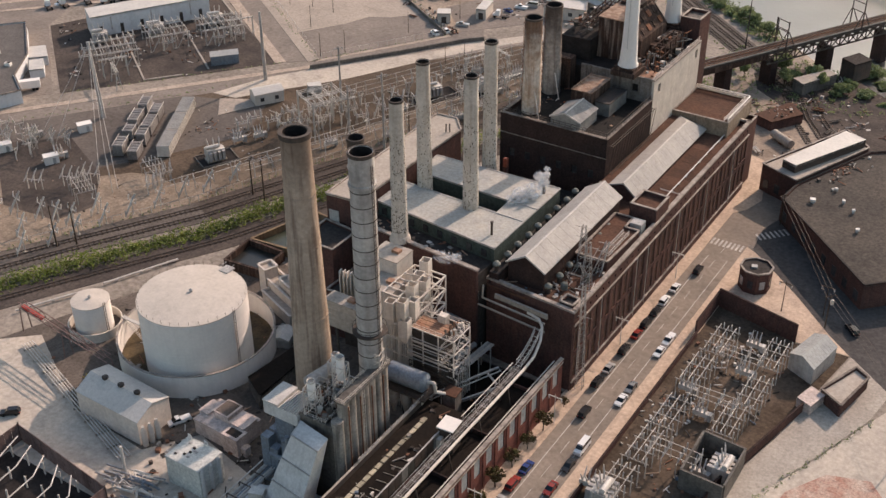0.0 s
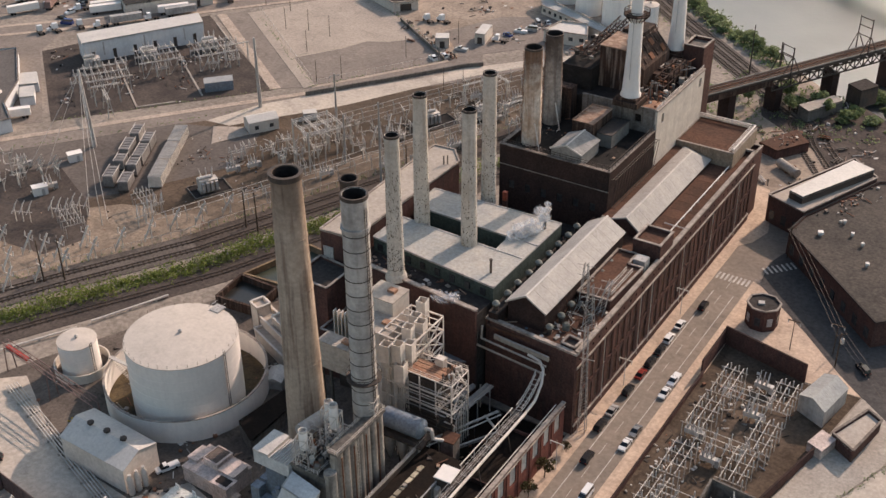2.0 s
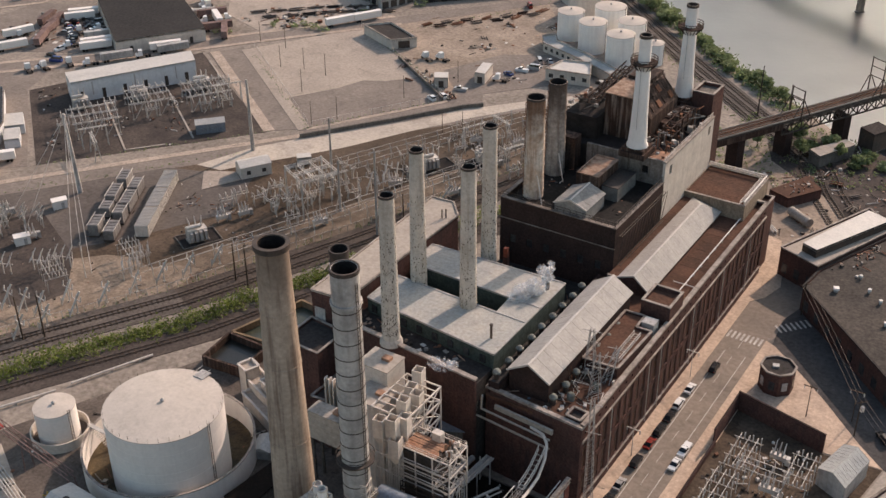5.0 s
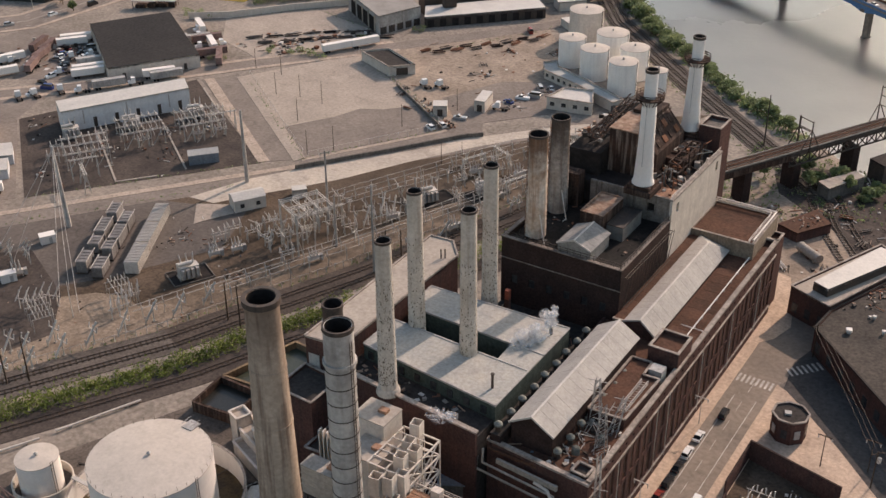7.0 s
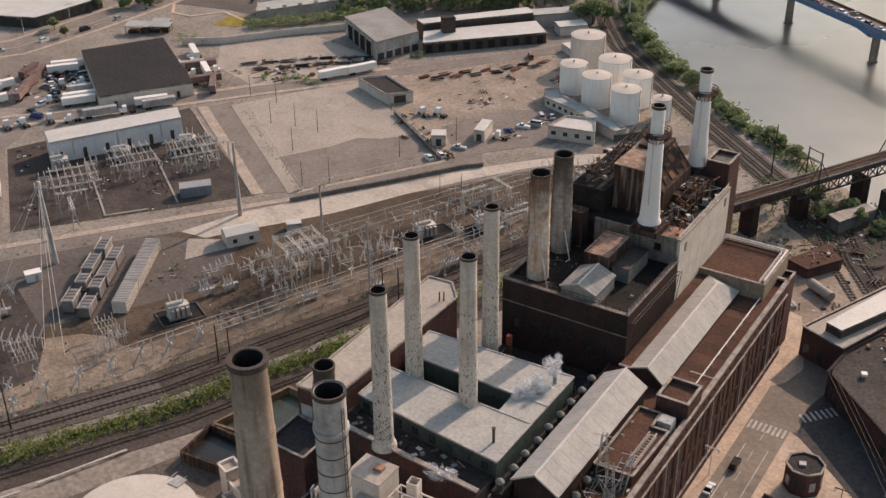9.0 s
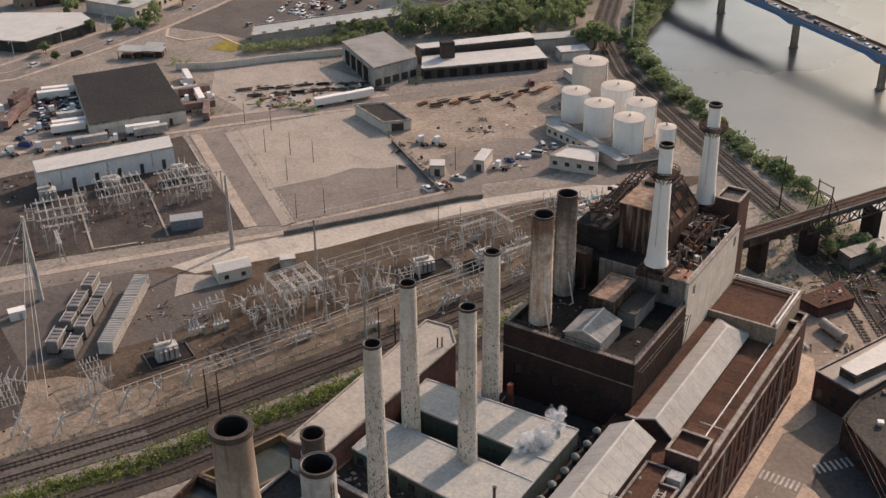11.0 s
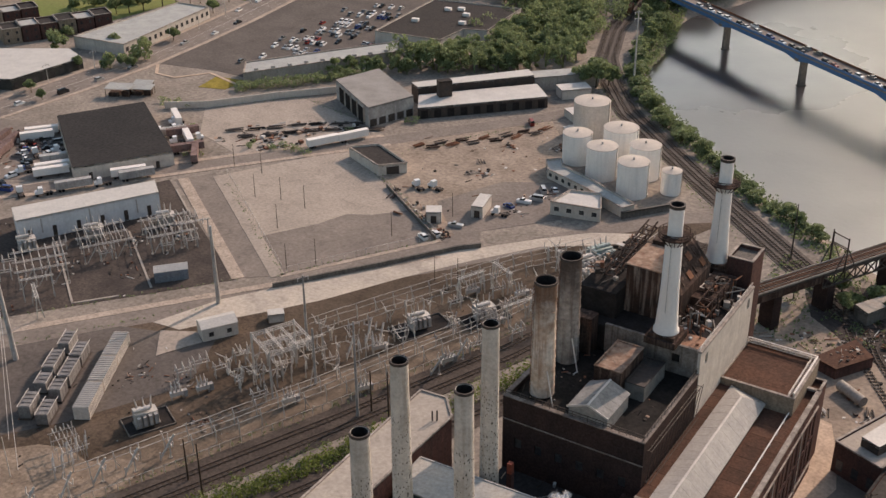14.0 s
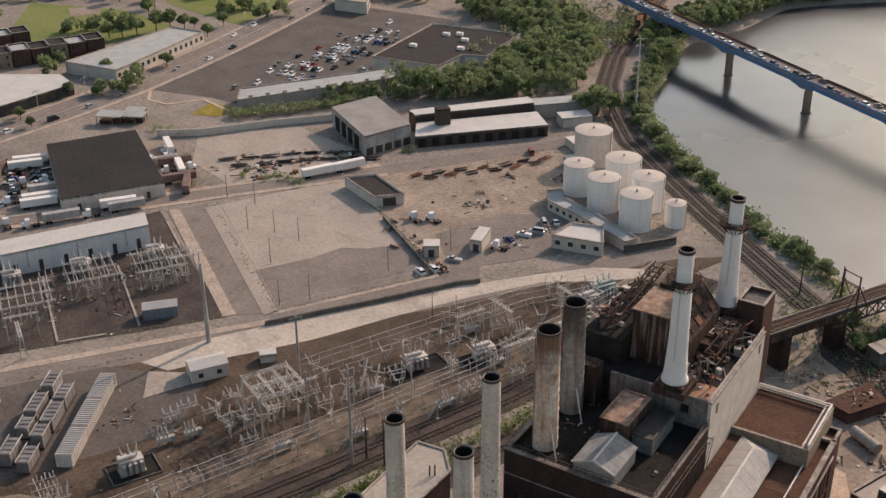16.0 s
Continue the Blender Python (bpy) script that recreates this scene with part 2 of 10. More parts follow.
TURF = mat("playing_field_turf", (0.155, 0.18, 0.055), 0.97, col2=(0.20, 0.20, 0.075), fine=2.0, large=30, var=0.15)
MARK = mat("road_paint", (0.56, 0.51, 0.45), 0.8, fine=0.4, large=2, var=0.25)
BARK = mat("bark", (0.10, 0.075, 0.055), 0.95, fine=0.3, large=1)
GLASS = mat("dirty_glass", (0.035, 0.035, 0.038), 0.18, col2=(0.07, 0.065, 0.06), fine=0.8, large=2, bump=0.05, rand=0.3)
CAR_GLASS = mat("car_glass", (0.02, 0.022, 0.025), 0.08, bump=0)
HALL_GLASS = mat("grimy_window", (0.062, 0.047, 0.042), 0.45, col2=(0.035, 0.028, 0.027), fine=0.5, large=2, var=0.3, bump=0.05, rand=0.35)
TANK_TOP = mat("cream_tank_roof", (0.53, 0.465, 0.40), 0.9, col2=(0.47, 0.41, 0.35), fine=0.9, large=5, var=0.07, stain=0.15, stain_size=4)
PANEL = mat("pale_panel", (0.42, 0.40, 0.375), 0.7, col2=(0.34, 0.325, 0.30), large=2, streak=0.3, rand=0.12)
TYRE = mat("tyre", (0.02, 0.02, 0.02), 0.9, bump=0)
BLUE = mat("blue_bridge_paint", (0.045, 0.12, 0.26), 0.6, col2=(0.06, 0.13, 0.24), large=8)
YELLOW = mat("yellow_paint", (0.50, 0.33, 0.05), 0.6)
RED_PAINT = mat("red_paint", (0.42, 0.045, 0.03), 0.5)
CAR_COLS = {
    "white": mat("car_white", (0.72, 0.70, 0.67), 0.25, bump=0, var=0.03), "black": mat("car_black", (0.02, 0.02, 0.022), 0.2, bump=0, var=0.1),
    "grey": mat("car_grey", (0.22, 0.215, 0.21), 0.25, 0.4, bump=0, var=0.05), "silver": mat("car_silver", (0.45, 0.44, 0.43), 0.3, 0.5, bump=0, var=0.05),
    "red": mat("car_red", (0.22, 0.03, 0.022), 0.25, bump=0, var=0.05), "blue": mat("car_blue", (0.03, 0.05, 0.16), 0.25, bump=0, var=0.05)}


def water_material():
    m = bpy.data.materials.new("river_water")
    m.use_nodes = True
    nd, ln = m.node_tree.nodes, m.node_tree.links
    b = nd["Principled BSDF"]
    b.inputs["Base Color"].default_value = (0.27, 0.267, 0.247, 1)
    b.inputs["Specular IOR Level"].default_value = 0.9
    b.inputs["Subsurface Weight"].default_value = 1.0
    b.inputs["Subsurface Radius"].default_value = (1.0, 1.0, 0.9)
    b.inputs["Subsurface Scale"].default_value = 32.0
    geo = nd.new("ShaderNodeNewGeometry")
    n1, n2 = nd.new("ShaderNodeTexNoise"), nd.new("ShaderNodeTexNoise")
    for n, s in ((n1, 0.45), (n2, 0.035)):
        n.inputs["Scale"].default_value, n.inputs["Detail"].default_value = s, 5
        ln.new(geo.outputs["Position"], n.inputs["Vector"])
    tint, ramp = nd.new("ShaderNodeMix"), nd.new("ShaderNodeMapRange")
    tint.data_type = "RGBA"
    tint.inputs["A"].default_value, tint.inputs["B"].default_value = (0.63, 0.605, 0.565, 1), (0.47, 0.455, 0.43, 1)
    ramp.inputs["From Min"].default_value, ramp.inputs["From Max"].default_value = 0.4, 0.64
    n3 = nd.new("ShaderNodeTexNoise")
    n3.inputs["Scale"].default_value, n3.inputs["Detail"].default_value = 0.011, 5
    ln.new(geo.outputs["Position"], n3.inputs["Vector"])
    ln.new(n3.outputs["Fac"], ramp.inputs["Value"])
    ln.new(ramp.outputs[0], tint.inputs["Factor"])
    ln.new(tint.outputs["Result"], b.inputs["Base Color"])
    lee, add, rg = nd.new("ShaderNodeVectorMath"), nd.new("ShaderNodeMath"), nd.new("ShaderNodeMapRange")
    lee.operation, add.operation = "DISTANCE", "MULTIPLY_ADD"
    lee.inputs[1].default_value = (-226, 618, -6)
    ln.new(geo.outputs["Position"], lee.inputs[0])
    add.inputs[1].default_value = 70.0
    ln.new(n2.outputs["Fac"], add.inputs[0])
    ln.new(lee.outputs["Value"], add.inputs[2])
    rg.inputs["From Min"].default_value, rg.inputs["From Max"].default_value = 62, 115
    rg.inputs["To Min"].default_value, rg.inputs["To Max"].default_value = 0.04, 0.32
    ln.new(add.outputs[0], rg.inputs["Value"])
    ln.new(rg.outputs[0], b.inputs["Roughness"])
    bp = nd.new("ShaderNodeBump")
    bp.inputs["Strength"].default_value, bp.inputs["Distance"].default_value = 0.45, 0.2
    ln.new(n1.outputs["Fac"], bp.inputs["Height"])
    ln.new(bp.outputs[0], b.inputs["Normal"])
    return m


BALLAST_PALE = mat("dusty_ballast", (0.135, 0.113, 0.096), 0.97, col2=(0.09, 0.075, 0.064), fine=0.8, large=7, var=0.3)
WATER = water_material()


def leafy(name, col, col2):
    """Leaves that also let light through."""
    m = mat(name, col, 0.7, col2=col2, fine=1.2, large=6, var=0.4, bump=0)
    nd, ln = m.node_tree.nodes, m.node_tree.links
    t, mx = nd.new("ShaderNodeBsdfTranslucent"), nd.new("ShaderNodeMixShader")
    b = nd["Principled BSDF"]
    ln.new(b.inputs["Base Color"].links[0].from_socket, t.inputs["Color"])
    mx.inputs[0].default_value = 0.45
    ln.new(b.outputs[0], mx.inputs[1])
    ln.new(t.outputs[0], mx.inputs[2])
    ln.new(mx.outputs[0], nd["Material Output"].inputs["Surface"])
    return m


LEAF = leafy("leaves", (0.215, 0.26, 0.115), (0.135, 0.17, 0.075))
LEAF_DARK = leafy("dark_leaves", (0.26, 0.30, 0.14), (0.165, 0.20, 0.09))
LEAF_BRIGHT = leafy("bright_leaves", (0.20, 0.235, 0.055), (0.105, 0.13, 0.035))
MARGIN_PALE = mat("sandy_gravel", (0.285, 0.222, 0.166), 0.97, col2=(0.17, 0.13, 0.097), fine=0.9, large=8, var=0.3, stain=0.5, stain_size=5)
MARGIN = mat("stony_margin", (0.205, 0.156, 0.114), 0.97, col2=(0.098, 0.074, 0.055), fine=0.8, large=6, var=0.3, stain=0.5, stain_size=4)


# ---- mesh building ----
class Mesh:
    """Collects faces; every method adds one solid."""

    def __init__(self):
        self.v, self.f = [], []

    def add(self, verts, faces):
        k = len(self.v)
        self.v += [tuple(p) for p in verts]
        self.f += [tuple(i + k for i in q) for q in faces]
        return self

    def box(self, x0, x1, y0, y1, z0, z1):
        return self.add([(x, y, z) for z in (z0, z1) for y in (y0, y1) for x in (x0, x1)], BOX)

    def block(self, x, y, z, sx, sy, sz, rz=0.0):
        """A box standing at z on its centre x, y, turned by rz degrees."""
        c, s = math.cos(radians(rz)), math.sin(radians(rz))
        return self.add([(x + c * a * sx / 2 - s * b * sy / 2, y + s * a * sx / 2 + c * b * sy / 2, z + h * sz)
                         for h in (0, 1) for b in (-1, 1) for a in (-1, 1)], BOX)

    def prism(self, poly, z0, z1):
        n = len(poly)
        area = sum(poly[i][0] * poly[(i + 1) % n][1] - poly[(i + 1) % n][0] * poly[i][1] for i in range(n))
        poly = poly if area > 0 else poly[::-1]
        return self.add([(*p, z0) for p in poly] + [(*p, z1) for p in poly],
                        [tuple(range(n - 1, -1, -1)), tuple(range(n, 2 * n))] + [(i, (i + 1) % n, n + (i + 1) % n, n + i) for i in range(n)])

    def beam(self, p, q, w, h=None):
        """A square bar from p to q."""
        p, q, h = Vector(p), Vector(q), h or w
        d = (q - p).normalized()
        a = d.cross(Vector((0, 0, 1)))
        a = a.normalized() if a.length > 0.01 else Vector((1, 0, 0))
        b = a.cross(d)
        return self.add([e + a * (i * w / 2) + b * (j * h / 2) for e in (p, q) for j in (-1, 1) for i in (-1, 1)], BOX)

    def rod(self, p, q, r, n=8, r2=None):
        """A round bar from p to q."""
        p, q = Vector(p), Vector(q)
        r2 = r if r2 is None else r2
        d = (q - p).normalized()
        a = d.cross(Vector((0, 0, 1)))
        a = a.normalized() if a.length > 0.01 else Vector((1, 0, 0))
        b = d.cross(a)
        ring = [(math.cos(2 * math.pi * i / n), math.sin(2 * math.pi * i / n)) for i in range(n)]
        vs = [p + (a * c + b * s) * r for c, s in ring] + [q + (a * c + b * s) * r2 for c, s in ring]
        return self.add(vs, [(i, (i + 1) % n, n + (i + 1) % n, n + i) for i in range(n)] + [tuple(range(n - 1, -1, -1)), tuple(range(n, 2 * n))])

    def lathe(self, x, y, prof, n=24, cap=True):
        """A turned solid: prof is (radius, z) from the bottom up."""
        k, m = len(self.v), len(prof)
        vs = [(x + r * math.cos(2 * math.pi * i / n), y + r * math.sin(2 * math.pi * i / n), z) for r, z in prof for i in range(n)]
        fs = [(j * n + i, j * n + (i + 1) % n, (j + 1) * n + (i + 1) % n, (j + 1) * n + i) for j in range(m - 1) for i in range(n)]
        if cap:
            fs += [tuple(range(n - 1, -1, -1)), tuple(range((m - 1) * n, m * n))]
        return self.add(vs, fs)

    def pipe(self, pts, r, n=8):
        for p, q in zip(pts, pts[1:]):
            self.rod(p, q, r, n)
        return self


BOX = [(0, 2, 3, 1), (4, 5, 7, 6), (0, 1, 5, 4), (2, 6, 7, 3), (0, 4, 6, 2), (1, 3, 7, 5)]


def data_of(name, mesh, material, smooth=False):
    me = bpy.data.meshes.new(name)
    me.from_pydata(mesh.v, [], mesh.f)
    me.materials.append(material)
    if smooth:
        me.shade_smooth()
        me.set_sharp_from_angle(angle=radians(40))
    me.update()
    return me


def part(name, mesh, material, parent=None, label="", smooth=False):
    """One mesh object under a thing or a part, drawn in that thing's own axes."""
    ob = new(name, data_of(name, mesh, material, smooth))
    ob.parent = parent
    return tagged(ob, label=label)


def piece(name, me, parent, x, y, z, rz=0.0, label=""):
    """An object on a shared mesh, at a place in its parent's axes."""
    ob = new(name, me)
    ob.parent = parent
    ob.matrix_basis = pose(x, y, z, 0, 0, rz)
    return tagged(ob, label=label)


def thing(name, label, category, x=0.0, y=0.0, z=0.0, rz=0.0, group="", kind=""):
    ob = new(name)
    ob.matrix_basis = pose(x, y, z, 0, 0, rz)
    ob.empty_display_size = 0.5
    return tagged(ob, label, category, group, kind)


def setting(name, mesh, material, label, category, smooth=False):
    return tagged(new(name, data_of(name, mesh, material, smooth)), label, category, kind="structure")


def wall_boxes(mesh, axis, at, t, s0, s1, z0, z1, holes):
    """One solid wall along x or y with real openings through it: holes are (s0, s1, z0, z1)."""
    ss = sorted({s0, s1, *[v for h in holes for v in h[:2]]})
    zs = sorted({z0, z1, *[v for h in holes for v in h[2:4]]})
    full = lambda i, j: 0 <= i < len(ss) - 1 and 0 <= j < len(zs) - 1 and not any(
        h[0] < (ss[i] + ss[i + 1]) / 2 < h[1] and h[2] < (zs[j] + zs[j + 1]) / 2 < h[3] for h in holes)
    vs, fs, seen = [], [], {}

    def v(i, j, k):
        if (i, j, k) not in seen:
            seen[i, j, k] = len(vs)
            d = (at - t, at)[k] if axis == "y" else (at + t, at)[k]
            vs.append((d, ss[i], zs[j]) if axis == "y" else (ss[i], d, zs[j]))
        return seen[i, j, k]

    for i in range(len(ss) - 1):
        for j in range(len(zs) - 1):
            if not full(i, j):
                continue
            fs.append((v(i, j, 1), v(i + 1, j, 1), v(i + 1, j + 1, 1), v(i, j + 1, 1)))
            fs.append((v(i, j + 1, 0), v(i + 1, j + 1, 0), v(i + 1, j, 0), v(i, j, 0)))
            for di, dj, p, q in ((-1, 0, (0, 1), (0, 0)), (1, 0, (1, 0), (1, 1)), (0, -1, (0, 0), (1, 0)), (0, 1, (1, 1), (0, 1))):
                if not full(i + di, j + dj):
                    fs.append((v(i + p[0], j + p[1], 1), v(i + p[0], j + p[1], 0), v(i + q[0], j + q[1], 0), v(i + q[0], j + q[1], 1)))
    return mesh.add(vs, fs)


def along(pts, step, start=0.0):
    """Points every step metres along a line of points, with the direction in degrees."""
    out, need = [], start
    for (x0, y0), (x1, y1) in zip(pts, pts[1:]):
        d = math.hypot(x1 - x0, y1 - y0)
        while need <= d:
            k = need / d
            out.append((x0 + (x1 - x0) * k, y0 + (y1 - y0) * k, math.degrees(math.atan2(y1 - y0, x1 - x0))))
            need += step
        need -= d
    return out


def ribbon(pts, off0, off1):
    """The outline of a strip that follows a line of points, between two offsets to its left."""
    norm = []
    for i in range(len(pts)):
        a, b = pts[max(i - 1, 0)], pts[min(i + 1, len(pts) - 1)]
        d = math.hypot(b[0] - a[0], b[1] - a[1])
        norm.append((-(b[1] - a[1]) / d, (b[0] - a[0]) / d))
    return [[(p[0] + n[0] * o, p[1] + n[1] * o) for p, n in zip(pts, norm)] for o in (off0, off1)]


def strip(mesh, pts, off0, off1, z0, z1):
    a, b = ribbon(pts, off0, off1)
    for i in range(len(pts) - 1):
        mesh.prism([a[i], a[i + 1], b[i + 1], b[i]], z0, z1)
    return mesh


# ---- ground, river ----
BANK = [(900, 120), (200, 290), (20, 335), (-60, 392), (-98, 425), (-122, 447), (-152, 466), (-195, 507), (-232, 545), (-254, 580), (-259, 618), (-271, 652), (-271, 686),
        (-256, 724), (-249, 780), (-222, 810), (-150, 870), (200, 1100), (900, 1300)]


def side_of_bank(x, y):
    inside, best, n = False, 1e9, len(BANK)
    for i in range(n):
        (x0, y0), (x1, y1) = BANK[i], BANK[(i + 1) % n]
        if (y0 > y) != (y1 > y) and x < (x1 - x0) * (y - y0) / (y1 - y0) + x0:
            inside = not inside
        if i < n - 1:
            k = max(0.0, min(1.0, ((x - x0) * (x1 - x0) + (y - y0) * (y1 - y0)) / ((x1 - x0) ** 2 + (y1 - y0) ** 2)))
            best = min(best, math.hypot(x - x0 - k * (x1 - x0), y - y0 - k * (y1 - y0)))
    return best if inside else -best


def ground():
    xs = [-4800, -3000, -2000, -1300, -900] + list(range(-720, 171, 6)) + [260, 420, 700, 1000, 1600, 2600, 4800]
    ys = [-4800, -3000, -1500, -700, -300, -100, 0, 50] + list(range(90, 911, 6)) + [1000, 1200, 1500, 2200, 3200, 4800]
    vs, fs = [], []
    for y in ys:
        for x in xs:
            d = side_of_bank(x, y)
            vs.append((x, y, -max(0.0, min(6.0, (d + 6) * 0.55))))
    w = len(xs)
    for j in range(len(ys) - 1):
        for i in range(w - 1):
            fs.append((j * w + i, j * w + i + 1, (j + 1) * w + i + 1, (j + 1) * w + i))
    m = Mesh()
    m.v, m.f = vs, fs
    return setting("ground", m, EARTH, "bare brown earth and worn ground of an industrial district", "ground", True)


ground()
setting("water", Mesh().prism(BANK, -3.6, -3.4), WATER, "calm grey-brown river water", "river")

def house(name, label, cat, pts, h, wall, roof, windows=(), coping=None, z=0.0, group="", lip=0.5):
    """A flat-roofed building on any outline; windows: (side, count, width, low, high, material)."""
    cx, cy = sum(p[0] for p in pts) / len(pts), sum(p[1] for p in pts) / len(pts)
    area = sum(pts[i][0] * pts[(i + 1) % len(pts)][1] - pts[(i + 1) % len(pts)][0] * pts[i][1] for i in range(len(pts)))
    pts = [(x - cx, y - cy) for x, y in (pts if area > 0 else pts[::-1])]
    th = thing(name, label, cat, cx, cy, z, group=group)
    n = len(pts)
    walls, copings = Mesh(), Mesh()
    for i in range(n):
        (x0, y0), (x1, y1) = pts[i], pts[(i + 1) % n]
        d = math.hypot(x1 - x0, y1 - y0)
        nx, ny = (y1 - y0) / d, -(x1 - x0) / d
        rz = math.degrees(math.atan2(y1 - y0, x1 - x0))
        walls.prism([(x0, y0), (x1, y1), (x1 - nx * 0.4, y1 - ny * 0.4), (x0 - nx * 0.4, y0 - ny * 0.4)], 0, h)
        copings.beam((x0, y0, h + 0.1), (x1, y1, h + 0.1), 0.55, 0.28)
        for side, count, w, lo, hi, material in windows:
            if side == i:
                for k in range(count):
                    f = (k + 0.5) / count
                    part("window" if hi > lo + 0.1 and lo > 0.3 else "door", Mesh().block(x0 + (x1 - x0) * f + nx * 0.02, y0 + (y1 - y0) * f + ny * 0.02, lo, w, 0.16, hi - lo, rz), material, th)
    part("wall", walls, wall, th)
    if coping:
        part("coping", copings, coping, th)
    part("roof", Mesh().prism(pts, h - lip - 0.2, h - lip if coping else h + 0.12), roof, th)
    return th


def frame_of(deg):
    c, s = math.cos(radians(deg)), math.sin(radians(deg))
    return lambda x, y, u, v: (x + c * u - s * v, y + s * u + c * v)


# ---- streets and yards ----
YARD_DARK = mat("oily_yard", (0.095, 0.078, 0.066), 0.93, col2=(0.15, 0.122, 0.10), fine=0.8, large=11, var=0.25, stain=0.6, stain_size=5)
setting("road", Mesh().box(-91.4, -81.0, 40, 286, -0.3, 0.05), STREET, "worn grey-tan asphalt street with faded lane lines", "road")
setting("lot_west", Mesh().prism([(-335, 250), (-389, 296), (-398, 318), (-450, 262), (-430, 200), (-390, 190)], -0.3, 0.055), ASPHALT, "worn grey-brown paving beside the substation", "lot")
setting("road_junction", Mesh().prism([(-91.4, 286), (-81, 286), (-66, 280), (-25, 242), (-13, 252), (-62, 303), (-79, 312), (-86, 330), (-97, 330), (-96, 300)], -0.3, 0.045), STREET, "worn asphalt road junction beside the brick warehouse", "road")
setting("pavement", Mesh().box(-95.6, -91.4, 40, 300, -0.3, 0.17), SIDEWALK, "sandy pale concrete sidewalk along the brick hall", "sidewalk")
setting("pavement_north", Mesh().prism([(-95.2, 300), (-91.4, 300), (-88.5, 304), (-86.5, 312), (-90, 325), (-95, 338), (-104, 340), (-100, 324), (-95.2, 323.8)], -0.3, 0.16), SIDEWALK, "tan worn apron at the end of the brick hall", "pavement")
setting("pavement_east", Mesh().box(-81.0, -77.0, 40, 262, -0.3, 0.17), SIDEWALK, "sandy pale concrete sidewalk beside a switchyard", "sidewalk")
setting("road_side", Mesh().prism([(-79, 282.6), (-70, 275.3), (-60.4, 266.6), (-48, 254), (-40.6, 248.2), (-28, 238), (-13, 252), (-62, 303), (-77, 309), (-80.4, 296)], -0.3, 0.085), mat("patched_asphalt", (0.085, 0.077, 0.072), 0.93, col2=(0.06, 0.055, 0.052), fine=1.2, large=9, var=0.25, stain=0.4, stain_size=4), "dark patched asphalt side road beside the brick warehouse", "road")
setting("pavement_corner", Mesh().prism([(-81, 262), (-78.2, 252.5), (-54, 247), (-41, 248.2), (-48, 254.3), (-60.4, 266.9), (-70, 275.6), (-78, 282.5), (-81, 284)], -0.3, 0.13), SIDEWALK, "pale concrete apron round the small octagonal building", "pavement")
setting("yard_east", Mesh().prism([(-78.2, 40), (-78.2, 252), (-54, 246.5), (-41, 248), (-47, 208), (-52, 185), (-58, 40)], -0.3, 0.06), GRAVEL, "brown gravel ground of a walled switchyard", "yard")
setting("lane_east", Mesh().prism([(-58, 40), (-52, 185), (-46.5, 209), (-40.5, 248), (-28, 240), (-30, 226), (-38, 204), (-45, 185), (-50, 40)], -0.3, 0.075), CONC, "grey concrete lane along the switchyard wall", "lane")
setting("lot_east", Mesh().prism([(-50, 40), (-45, 186), (-37.5, 204), (-29.5, 226), (-24, 240), (60, 180), (60, 40)], -0.3, 0.065), CONC_PALE, "pale broken concrete lot with reddish patches", "lot")
setting("lot_east_red", Mesh().prism([(-42, 172), (-39, 193), (-33, 203), (-24, 206), (-15, 196), (-20, 176), (-32, 165)], 0.0, 0.085), mat("red_dirt", (0.33, 0.18, 0.135), 0.97, col2=(0.46, 0.37, 0.30), large=4, fine=0.6, var=0.3), "reddish bare dirt patch on the concrete lot", "dirt")
setting("yard_plant", Mesh().prism([(-250, 90), (-100, 90), (-100, 198), (-160, 198), (-190, 206), (-204, 198), (-225, 152)], -0.3, 0.05), YARD_DARK, "worn dark asphalt yard of the power plant", "yard")
setting("yard_west", Mesh().prism([(-260, 60), (-128, 60), (-128, 118), (-138, 134), (-160, 139), (-168, 128), (-192, 130), (-222, 146), (-240, 130)], -0.2, 0.09), CONC_PALE, "pale concrete yard beside the oil tanks", "yard")
# SAND is darker than the lot concrete; shadow here is put into the tone.
setting("yard_north", Mesh().prism([(-100, 316), (-60, 352), (-75, 385), (-110, 412), (-138, 372), (-118, 330)], -0.3, 0.05), SAND, "sandy pale work yard behind the hall", "yard")

setting("yard_overgrown", Mesh().prism([(-121.8, 403), (-115, 413.6), (-99.7, 418.7), (-91.2, 384), (-98.5, 376), (-108.5, 384.7), (-116, 390)], -0.2, 0.09), GRAVEL_DARK, "dark overgrown ground below the viaduct", "yard")
setting("yard_siding", Mesh().prism([(-112, 392), (-104, 380), (-90, 372), (-74, 350), (-58, 362), (-50, 385), (-70, 404), (-92, 420)], -0.2, 0.07), GRAVEL_DARK, "dark gravel yard below the viaduct", "yard")
EDGE = [(-300, 105), (-275, 145), (-257, 178), (-234, 218), (-211, 272), (-190, 325), (-178, 365), (-170, 400), (-168, 420)]
ROAD_N = [(-430, 92), (-372, 168), (-323, 233), (-273, 298), (-226, 358), (-196, 402), (-176, 428), (-160, 440)]
setting("switchyard_ground", Mesh().prism(EDGE + ROAD_N[::-1], -0.3, 0.04), GRAVEL, "dark brown gravel ground of a large switchyard", "yard")
setting("switchyard_margin", Mesh().prism(ribbon(EDGE, 1.0, 1.0)[0] + ribbon(EDGE, 16.0, 16.0)[0][::-1], -0.3, 0.07), MARGIN, "sandy margin of the switchyard along the railway", "ground")
